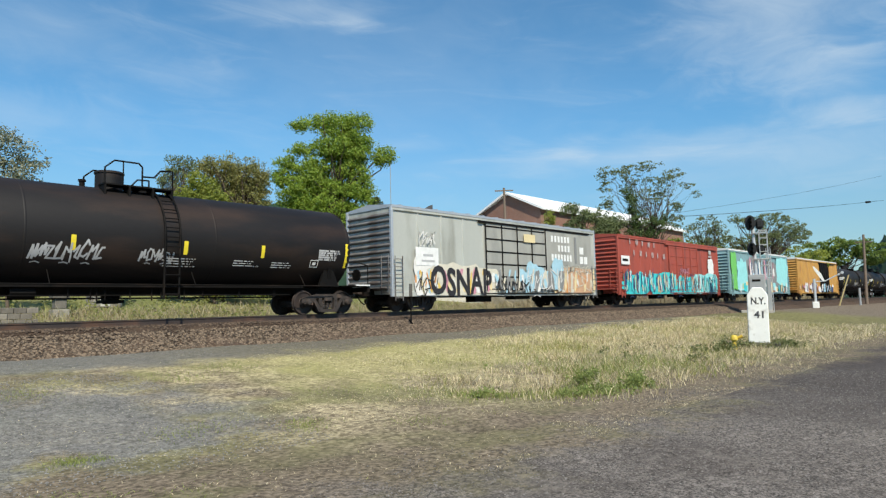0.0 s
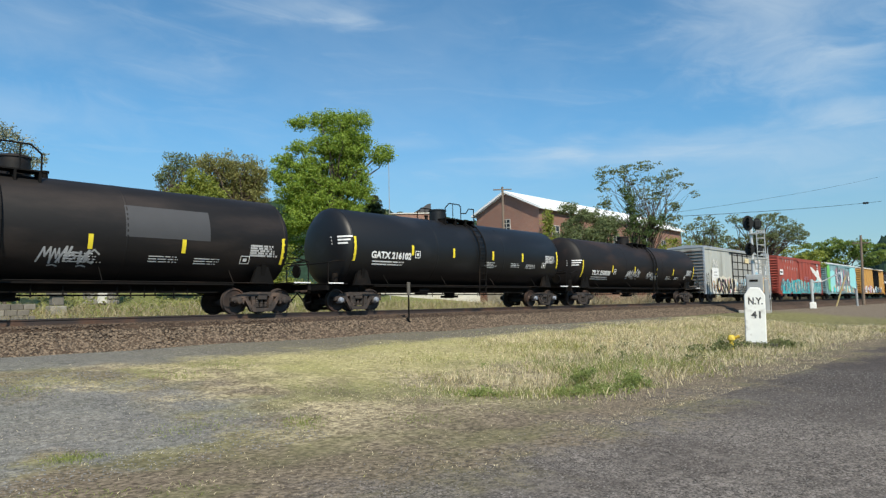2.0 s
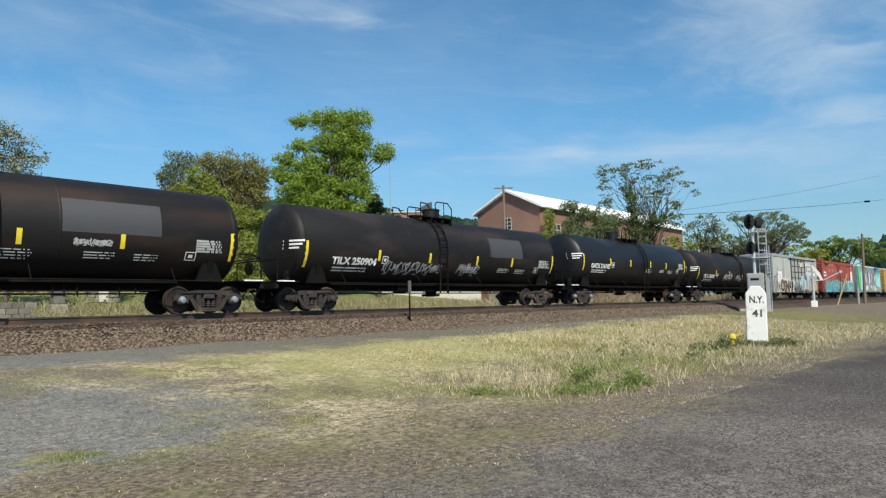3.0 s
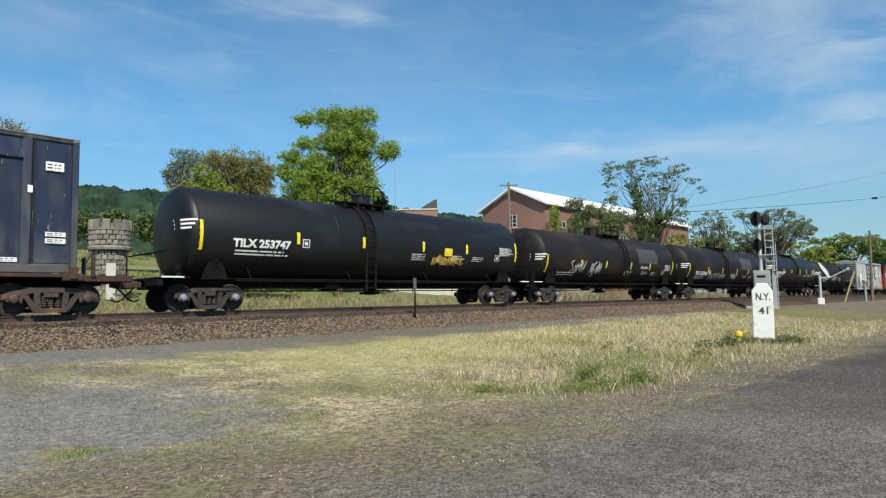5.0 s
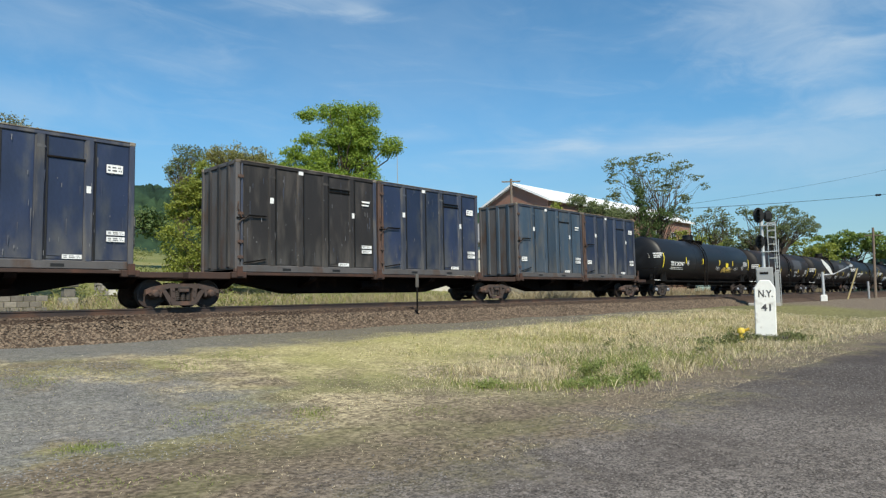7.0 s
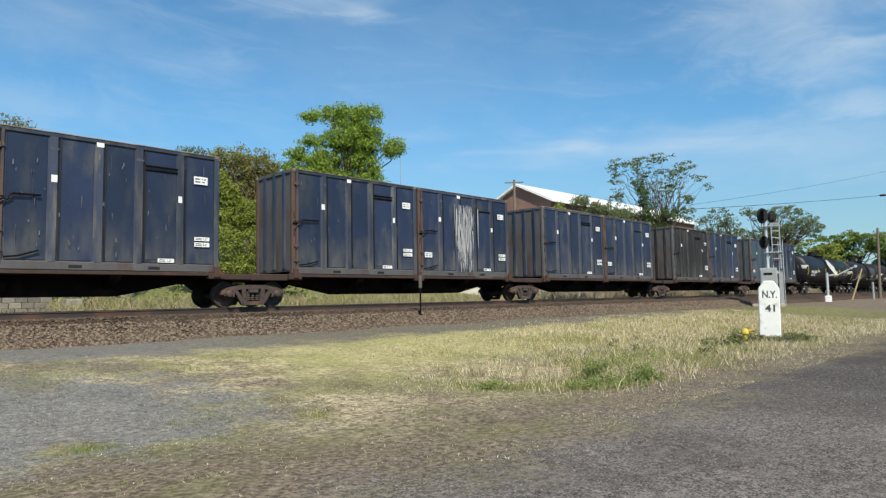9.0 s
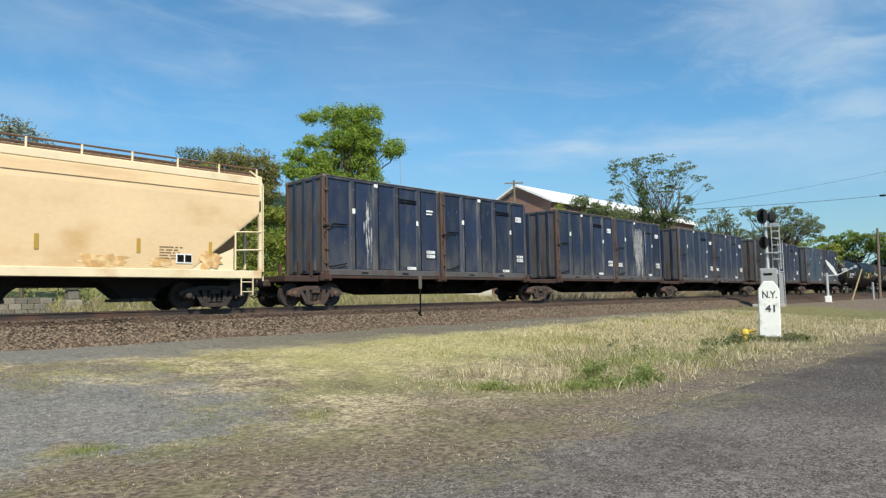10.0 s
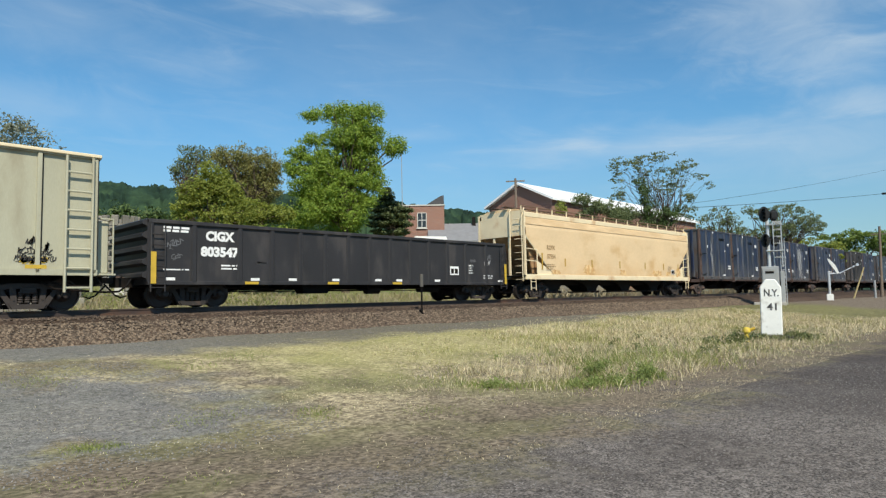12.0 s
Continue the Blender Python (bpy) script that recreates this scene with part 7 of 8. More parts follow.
def stone_folly():
    """The small round crenellated stone tower behind the track, and the rubble about it."""
    x, y, z = bearing_at(18.8, 46.0)
    t = thing("stone_tower", pose(x, y, z), "small round fieldstone tower with a crenellated top", "stone tower")
    t.scale = (0.95, 0.95, 1.5)
    rg = random.Random(3)
    part("core", Shape().tube((0, 0, -0.5), (0, 0, 2.2), 0.92, seg=20).tube((0, 0, 2.2), (0, 0, 3.0), 1.15, seg=20), shade("tower_mortar", (0.2, 0.18, 0.15), 0.95), t)

    def stone():
        sh = Shape().box(-0.16, 0.16, -0.11, 0.11, -0.10, 0.10, 0.035)
        return sh
    for k in range(14):
        z0 = 0.05 + k * 0.21
        rr = 0.95 if z0 < 2.15 else 1.2
        n = 17 if rr < 1 else 21
        for i in range(n):
            a = 2 * math.pi * (i + 0.5 * (k % 2)) / n
            s = part("stone", stone, STONE, t, key="tower_stone")
            s.matrix_basis = pose(rr * math.cos(a), rr * math.sin(a), z0 + rg.uniform(-0.02, 0.02), 0, 0, math.degrees(a) + 90) @ Matrix.Diagonal((rg.uniform(0.9, 1.1), 1, rg.uniform(0.85, 1.05), 1))
    part("string_course", Shape().lathe([(2.08, 1.0), (2.08, 1.3), (2.18, 1.34), (2.24, 1.3), (2.24, 1.0)], (0, 0), 0, 30, "z"), STONE, t, "grey stone string course")
    for i in range(12):
        a = 2 * math.pi * i / 12
        m = part("merlon", lambda: Shape().box(-0.22, 0.22, -0.14, 0.14, 0, 0.42, 0.03), STONE, t, key="merlon")
        m.matrix_basis = pose(1.2 * math.cos(a), 1.2 * math.sin(a), 2.92, 0, 0, math.degrees(a) + 90)
    part("coping", Shape().lathe([(2.9, 1.02), (2.9, 1.34), (2.97, 1.34), (2.97, 1.02)], (0, 0), 0, 30, "z"), STONE, t, "grey coping ring")
    part("doorway", Shape().box(-0.28, 0.28, -1.1, -0.9, 0.0, 1.5), CACHE["pale_siding"], t, "weathered boarded doorway").rotation_euler = (0, 0, radians(-15))
    wall = thing("block_wall", pose(3.0, 31.0, 0.5), "low grey concrete-block wall behind the track", "wall")
    for row in range(6):
        for i in range(14):
            q = part("block", lambda: Shape().box(0, 0.43, 0, 0.3, 0, 0.235, 0.015), STONE, wall, key="wall_block")
            q.matrix_basis = pose(-1.5 + i * 0.45 + 0.22 * (row % 2), rg.uniform(-0.02, 0.02), row * 0.245)
    x, y, z = bearing_at(15.8, 40.0)
    c = thing("stone_pier", pose(x, y, z), "small stacked-stone pier with flat ledges", "stone pier")
    c.scale = (1.0, 1.0, 1.9)
    for k in range(6):
        q = part("stone", lambda: Shape().box(-0.4, 0.4, -0.4, 0.4, 0, 0.26, 0.03), STONE, c, key="pier_stone")
        q.matrix_basis = pose(0, 0, k * 0.28) @ Matrix.Diagonal((0.7 if k % 2 else 1.0, 0.7 if k % 2 else 1.0, 1, 1))


# ---- plants ----
def leaf_cloud(clumps, per, size, rg, flat=1.0):
    """Leaves as small bent quads about clump centres (x, y, z, radius)."""
    out_v, out_f = [], []
    for cx, cy, cz, cr in clumps:
        k = max(6, int(per * (0.7 + 0.6 * rg.random())))
        for _ in range(k):
            d = Vector((rg.gauss(0, 1), rg.gauss(0, 1), rg.gauss(0, 0.8)))
            d = d.normalized() * cr * rg.random() ** 0.45
            d.z *= flat
            p = Vector((cx, cy, cz)) + d
            nrm = (d.normalized() * 0.6 + Vector((rg.gauss(0, 0.6), rg.gauss(0, 0.6), rg.gauss(0.4, 0.6)))).normalized()
            u = nrm.orthogonal().normalized()
            u = Matrix.Rotation(rg.random() * 6.3, 3, nrm) @ u
            w = nrm.cross(u)
            s = size * rg.uniform(0.6, 1.3)
            o = len(out_v)
            out_v += [p - u * s, p + w * s * 0.45 + nrm * s * 0.12, p + u * s, p - w * s * 0.45 + nrm * s * 0.12]
            out_f.append((o, o + 1, o + 2, o + 3))
    me = bpy.data.meshes.new("crown")
    me.from_pydata([tuple(v) for v in out_v], [], out_f)
    return me


def limbs(sh, base, tips, r, rg):
    """Branches that wander from the stem to their tips."""
    for tip in tips:
        a = Vector(base)
        tip = Vector(tip)
        n = 5
        pts = [a]
        for i in range(1, n + 1):
            t = i / n
            q = a.lerp(tip, t)
            q.z += (tip.z - a.z) * 0.12 * math.sin(math.pi * t)
            q += Vector((rg.uniform(-1, 1), rg.uniform(-1, 1), rg.uniform(-0.6, 0.6))) * (tip - a).length * 0.045
            pts.append(q)
        for i in range(n):
            sh.tube(pts[i], pts[i + 1], r * (1 - 0.85 * i / n), r * (1 - 0.85 * (i + 1) / n), seg=6, caps=False)


def tree(name, az, dist, blobs, label, leaf, per, size, count, trunk_r=0.3, seed=1, stems=1, clump=0.8, shell=0.75, bare=0, flat=1.0):
    """blobs: (bearing, elevation, half width, half height) of the crown's masses, in degrees, as seen from the lot."""
    rg = random.Random(seed)
    x, y, z = bearing_at(az, dist)
    t = thing(name, pose(x, y, z), label, "tree")
    k = dist * math.pi / 180
    right = Vector((math.cos(radians(az)), -math.sin(radians(az)), 0))
    away = Vector((math.sin(radians(az)), math.cos(radians(az)), 0))
    masses = []
    for ba, be, hw, hh in blobs:
        c = right * (ba - az) * k + Vector((0, 0, dist * math.tan(radians(be)) + EYE[2] - z))
        masses.append((c, hw * k, hh * k))
    tw = sum(a * b for _, a, b in masses)
    clumps = []
    for c, a, b in masses:
        for _ in range(max(4, int(count * a * b / tw))):
            d = Vector((rg.gauss(0, 1), rg.gauss(0, 1), rg.gauss(0, 1))).normalized()
            d *= shell + (1 - shell) * rg.random() if rg.random() < 0.75 else rg.random()
            p = c + right * d.x * a + away * d.y * a + Vector((0, 0, d.z * b))
            if p.z > 0.3:
                clumps.append((p.x, p.y, p.z, clump * rg.uniform(0.6, 1.25)))
    me = leaf_cloud(clumps, per, size, rg, flat)
    me.materials.append(leaf)
    sh = Shape()
    top = max(masses, key=lambda q: q[0].z)
    for s in range(stems):
        foot = Vector((rg.uniform(-1, 1) * (stems - 1) * 0.5, rg.uniform(-1, 1) * (stems - 1) * 0.5, -0.3))
        head = top[0] * 0.75 + Vector((rg.uniform(-1, 1), rg.uniform(-1, 1), 0)) * (0.3 + stems * 0.4)
        fork = foot.lerp(head, 0.45)
        sh.tube(foot, fork, trunk_r, trunk_r * 0.7, seg=10, caps=False).tube(fork, head, trunk_r * 0.7, trunk_r * 0.2, seg=8, caps=False)
        pick = rg.sample(clumps, min(len(clumps), (26 + bare) // stems))
        limbs(sh, fork, [c[:3] for c in pick[:len(pick) // 2]], trunk_r * 0.42, rg)
        limbs(sh, fork.lerp(head, 0.5), [c[:3] for c in pick[len(pick) // 2:]], trunk_r * 0.3, rg)
    part("trunk", sh, BARK, t, "forked trunk and limbs", smooth=True)
    part("crown", me, None, t, "loose crown of small leaves")
    return t


SPRING = leafy("maple_leaves", (0.155, 0.255, 0.03), (0.335, 0.43, 0.06), 0.4)
SPRING_PALE = leafy("bush_leaves", (0.15, 0.19, 0.028), (0.31, 0.34, 0.055), 0.4)
OLIVE = leafy("olive_leaves", (0.19, 0.21, 0.06), (0.32, 0.33, 0.11), 0.45)
BRUSH = leafy("tan_brush_blades", (0.25, 0.20, 0.115), (0.46, 0.39, 0.25), 0.3)
SPARSE = leafy("pale_new_leaves", (0.09, 0.12, 0.045), (0.22, 0.26, 0.11), 0.35)
FAR_GREEN = leafy("far_green_leaves", (0.10, 0.165, 0.032), (0.235, 0.31, 0.065), 0.4)
BUDDING = leafy("budding_brown_leaves", (0.18, 0.165, 0.055), (0.36, 0.36, 0.12), 0.45)
DARK_FIR = leafy("conifer_needles", (0.05, 0.072, 0.024), (0.115, 0.14, 0.045), 0.15)
WOODS = leafy("far_wood_leaves", (0.06, 0.10, 0.025), (0.10, 0.15, 0.04), 0.2)
WEED = leafy("weed_leaves", (0.15, 0.20, 0.05), (0.31, 0.36, 0.11), 0.35)
STRAW = leafy("dry_grass_blades", (0.24, 0.19, 0.11), (0.92, 0.79, 0.53), 0.35)
TUFT_GRASS = leafy("tuft_blades", (0.16, 0.20, 0.045), (0.35, 0.38, 0.12), 0.4)
GREEN_GRASS = leafy("green_grass_blades", (0.23, 0.24, 0.07), (0.42, 0.40, 0.15), 0.4)


def plants():
    tree("maple_tree", 37.0, 55.0, [(34.36, 16, 1.19, 0.49), (36.56, 16.45, 1.71, 0.65), (39.1, 16.45, 1.8, 0.62), (37.96, 15.9, 2.6, 0.41), (38.05, 15.06, 1.11, 0.53), (39.3, 14.69, 1.52, 0.74), (34.5, 14, 1.5, 0.54), (33, 12.6, 1, 0.81),
                                    (32.5, 11.5, 0.8, 0.81), (36.78, 13.64, 1.2, 0.72), (38.94, 13.32, 1.41, 1), (41.3, 13.5, 1.3, 0.84), (38.6, 12.1, 1.8, 0.84), (35.33, 12.21, 1.89, 1.17), (34.34, 10.92, 2.07, 1.32), (36.61, 10.66, 1.69, 1.19),
                                    (38.5, 10.37, 1.71, 1.07), (39.71, 10.37, 0.86, 1.34), (33.79, 9.79, 1.67, 1.32), (36, 9.17, 2.29, 1.2), (38.49, 8.88, 1.4, 0.88), (34.6, 7.78, 2.8, 1.49), (37.8, 14.2, 2.6, 1.89), (37.4, 7.6, 1.9, 1.62)],
         "tall bright-green maple with a spreading layered crown", SPRING, 42, 0.105, 1900, 0.38, 3, clump=0.6, bare=40, flat=0.75, shell=0.45)
    tree("budding_tree", 28.6, 60.0, [(28.3, 12.4, 2.8, 0.5), (29.8, 11.2, 1.8, 1.4), (30.0, 9.6, 1.6, 1.4), (26.9, 11.9, 1.6, 0.75), (30.8, 11.3, 0.6, 1.0), (28.1, 10.7, 1.4, 1.2)], "brown-olive broadleaf tree just coming into leaf", BUDDING, 34, 0.10, 560, 0.34, 5, stems=3, clump=0.6, bare=90, flat=0.7)
    tree("thin_tree", 24.0, 58.0, [(24.4, 12.6, 1.2, 0.45), (23.6, 11.2, 1.0, 0.95), (23.0, 10.9, 0.5, 0.5), (23.9, 10.0, 1.2, 0.5), (24.6, 11.8, 0.9, 0.6)], "thin tree with sparse pale new leaves", SPARSE, 13, 0.11, 200, 0.14, 25, stems=2, clump=0.5, bare=60, flat=0.6)
    tree("shrub_tree", 26.8, 53.0, [(25.8, 10.5, 1.3, 1.2), (24.5, 9.2, 1.3, 1.1), (26.2, 8.8, 1.9, 1.4), (23.9, 7.8, 1.2, 1.1), (28.8, 7.7, 2.4, 1.0), (31.2, 7.4, 1.3, 0.8), (26.8, 9.4, 1.4, 1.2), (27.4, 6.9, 2.8, 0.8)], "yellow-green bushy young tree", SPRING_PALE, 44, 0.12, 470, 0.2, 6, stems=2, clump=0.55, bare=20, flat=0.7)
    tree("bank_shrubs", 28.0, 50.0, [(23.6, 5.2, 1.5, 1.6), (26.4, 5.0, 2.0, 1.7), (29.5, 4.8, 2.0, 1.6), (32.2, 4.6, 1.8, 1.5), (24.6, 2.8, 2.0, 1.4), (28.0, 2.6, 2.4, 1.4), (31.5, 2.4, 2.2, 1.3)], "yellow-green shrubs along the bank behind the track", SPRING_PALE, 40, 0.12, 420, 0.12, 27, stems=4, clump=0.6, bare=20, flat=0.75)
    tree("conifer", 41.0, 60.0, [(40.66, 9.5, 0.3, 0.35), (40.7, 8.9, 0.8, 0.2), (40.9, 8.35, 1.3, 0.2), (41.1, 7.8, 1.7, 0.2), (41.1, 7.2, 2.0, 0.2), (41.0, 6.6, 2.0, 0.2), (41.0, 5.9, 1.7, 0.2)], "dark green conifer with drooping layered boughs", DARK_FIR, 60, 0.13, 280, 0.22, 7, clump=0.5, bare=20, flat=0.45)
    tree("locust_tree", 64.4, 80.0, [(62.4, 11.2, 1.9, 0.7), (64.6, 11.4, 1.4, 0.55), (60.8, 11.0, 0.7, 0.45), (61.1, 10.1, 0.85, 0.6), (66.9, 10.7, 1.1, 0.5), (65.7, 10.2, 1.7, 0.6), (67.9, 9.6, 0.8, 0.35), (68.5, 8.8, 0.45, 0.45), (65.2, 9.0, 1.7, 0.95), (61.3, 8.5, 0.95, 0.9), (66.8, 7.9, 1.0, 0.6), (66.5, 6.5, 1.1, 0.85), (61.4, 7.0, 1.2, 0.8), (63.4, 10.5, 1.1, 0.5)],
         "open-crowned locust tree in sparse new leaf", SPARSE, 13, 0.14, 400, 0.12, 8, stems=2, clump=0.45, shell=0.3, bare=70, flat=0.45)
    tree("ivy_trunk", 63.4, 79.0, [(63.0, 9.4, 0.55, 0.6), (63.3, 8.4, 0.5, 0.8), (63.5, 7.2, 0.7, 0.9), (64.7, 6.3, 1.2, 0.7), (65.5, 7.0, 0.6, 0.5), (63.6, 5.4, 1.4, 1.0)], "ivy-clad tree trunk with dense green leaves", WOODS, 44, 0.13, 150, 0.3, 9, clump=0.55)
    tree("thin_tree", 69.2, 95.0, [(68.1, 5.7, 0.9, 0.7), (69.2, 6.2, 1.1, 0.85), (70.2, 5.6, 0.6, 0.65), (69.4, 5.1, 1.2, 0.6), (69.0, 4.2, 1.5, 1.0)], "thin pale tree in sparse leaf", SPARSE, 15, 0.16, 190, 0.2, 10, stems=3, clump=0.6, bare=60, flat=0.6)
    tree("roadside_tree", 73.6, 88.0, [(74.0, 6.3, 1.2, 0.55), (72.5, 6.1, 1.1, 0.55), (71.5, 6.5, 0.6, 0.35), (75.3, 5.6, 1.0, 0.55), (74.3, 5.1, 1.9, 0.8), (75.8, 4.8, 0.8, 0.65), (73.1, 4.6, 1.6, 0.7), (71.0, 4.2, 1.2, 1.1)], "half-leafed roadside tree with fine grey branches", SPARSE, 22, 0.13, 380, 0.2, 11, stems=4, clump=0.55, bare=130, flat=0.55)
    tree("roadside_bush", 73.6, 92.0, [(74.0, 3.0, 2.0, 1.2), (70.5, 3.0, 2.2, 1.2), (66.5, 4.2, 2.0, 1.2), (76.4, 3.0, 1.5, 1.3)], "dense green bush along the track", SPRING_PALE, 40, 0.2, 170, 0.2, 12, clump=0.9, flat=0.7)
    tree("green_tree", 78.0, 120.0, [(76.9, 3.7, 0.9, 0.6), (78.4, 3.8, 0.95, 0.65), (79.6, 3.7, 0.9, 0.65), (80.6, 3.2, 1.2, 0.8), (77.6, 2.9, 1.5, 0.7), (76.0, 2.6, 1.2, 0.7)], "row of bright green trees beyond the crossing", FAR_GREEN, 40, 0.26, 190, 0.3, 13, clump=0.9, flat=0.6)
    tree("pale_tree", 12.4, 40.0, [(11.0, 12.6, 2.0, 1.6), (13.2, 11.6, 1.6, 1.5), (12.2, 9.6, 2.2, 1.4), (9.0, 11.5, 2.2, 2.0)], "pale thin-leaved tree with white blossom", leafy("blossom_leaves", (0.16, 0.18, 0.09), (0.34, 0.35, 0.27), 0.35), 26, 0.10, 240, 0.1, 14, stems=2, clump=0.5, bare=10)
    tree("hedge_bush", 12.6, 50.0, [(12.4, 6.4, 1.5, 1.6), (10.4, 5.4, 2.0, 1.6), (14.2, 7.4, 1.2, 1.0)], "dark green hedge bush below the bank", WOODS, 40, 0.16, 110, 0.2, 15, clump=0.7)
    tree("bank_bush", 16.6, 70.0, [(16.6, 6.6, 0.8, 1.0), (19.0, 7.0, 0.9, 1.0), (21.5, 6.6, 1.2, 1.0)], "dark bush on the grassy bank", WOODS, 36, 0.22, 90, 0.2, 16, clump=0.9)
    tree("bank_thicket", 32.0, 62.0, [(30.4, 5.6, 1.6, 1.4), (32.4, 7.0, 1.9, 0.9), (33.0, 5.6, 2.0, 1.2), (36.6, 6.8, 2.0, 1.3), (36.0, 5.4, 2.0, 1.2)], "green thicket behind the track", SPRING, 40, 0.13, 260, 0.2, 17, clump=0.7, flat=0.7)
    tree("mill_ivy", 56.25, 77.3, [(56.25, 7.3, 0.36, 0.9), (56.25, 5.9, 0.45, 0.9), (56.3, 4.6, 0.6, 0.8)], "bright green creeper on the mill's corner", SPRING_PALE, 40, 0.15, 60, 0.1, 18, clump=0.6)
    tree("mill_bush", 58.6, 78.0, [(57.4, 5.2, 1.0, 1.0), (59.8, 7.5, 1.1, 0.55), (58.0, 8.2, 0.8, 0.45), (61.5, 6.9, 1.1, 0.6), (58.4, 6.6, 0.9, 0.8), (61.0, 5.9, 1.2, 0.9), (59.6, 5.6, 1.8, 0.8)], "scrubby bush against the mill's long side", SPARSE, 40, 0.13, 460, 0.14, 19, clump=0.6, bare=26)
    # wooded ridge
    rg = random.Random(8)
    def ridge(name, az0, az1, dist, el, label, seed):
        sh = Shape()
        n, rows = 420, 26
        for j in range(rows):
            for i in range(n):
                az = az0 + (az1 - az0) * i / (n - 1)
                t = j / (rows - 1)
                d = dist * (0.62 + 0.38 * t)
                a = radians(az)
                top = dist * math.tan(radians(el(az)))
                h = top * (math.sin(t * math.pi / 2) ** 1.5) + 4.0 * noise.noise(Vector((az * 1.3, t * 6, seed))) * t + 5.5 * noise.noise(Vector((az * 4.2, t * 24, seed))) * min(t * 2, 1)
                sh.v.append((d * math.sin(a), d * math.cos(a), h + 0.5 - (2 if j == 0 else 0)))
        sh.f = [(j * n + i, j * n + i + 1, (j + 1) * n + i + 1, (j + 1) * n + i) for j in range(rows - 1) for i in range(n - 1)]
        m = shade("wooded_slope_" + name, (0.021, 0.042, 0.027), 0.95, var=0.9, scale=0.06, fine=0.3, bump=1.0, stain=(0.032, 0.058, 0.029), amount=0.5, stain_scale=0.03, spec=0.1)
        tagged(part(name, sh, m, smooth=True), label, "hill", kind="structure")
    ridge("backdrop_ridge", -30, 60, 620.0, lambda az: 9.4 - 0.0016 * (az - 21) ** 2 - (0.06 * max(0, az - 36)), "wooded ridge on the horizon", 1)
    ridge("backdrop_hill", 70, 130, 700.0, lambda az: 0.6 + 4.6 * ease(77.6, 83, az), "dark wooded hill beyond the crossing", 2)


def blades(name, spots, label, material):
    """Grass blades as bent slivers: (x, y, height, lean, width) each."""
    rg = random.Random(name)
    v, f = [], []
    for x, y, h, w in spots:
        a = rg.random() * 6.3
        z = ground_z(x, y)
        ln = rg.uniform(0.2, 1.5) * h if h > 0.03 else rg.uniform(0.02, 0.06)
        dx, dy = math.cos(a) * ln, math.sin(a) * ln
        b = rg.random() * 6.3
        wx, wy = math.cos(b) * w / 2, math.sin(b) * w / 2
        o = len(v)
        v += [(x - wx, y - wy, z - 0.01), (x + wx, y + wy, z - 0.01), (x + dx * 0.4 + wx * 0.7, y + dy * 0.4 + wy * 0.7, z + h * 0.6), (x + dx * 0.4 - wx * 0.7, y + dy * 0.4 - wy * 0.7, z + h * 0.6), (x + dx, y + dy, z + h)]
        f += [(o, o + 1, o + 2, o + 3), (o + 3, o + 2, o + 4)]
    me = bpy.data.meshes.new(name)
    me.from_pydata(v, [], f)
    me.materials.append(material)
    tagged(new(name, me), label, "grass", kind="stuff")


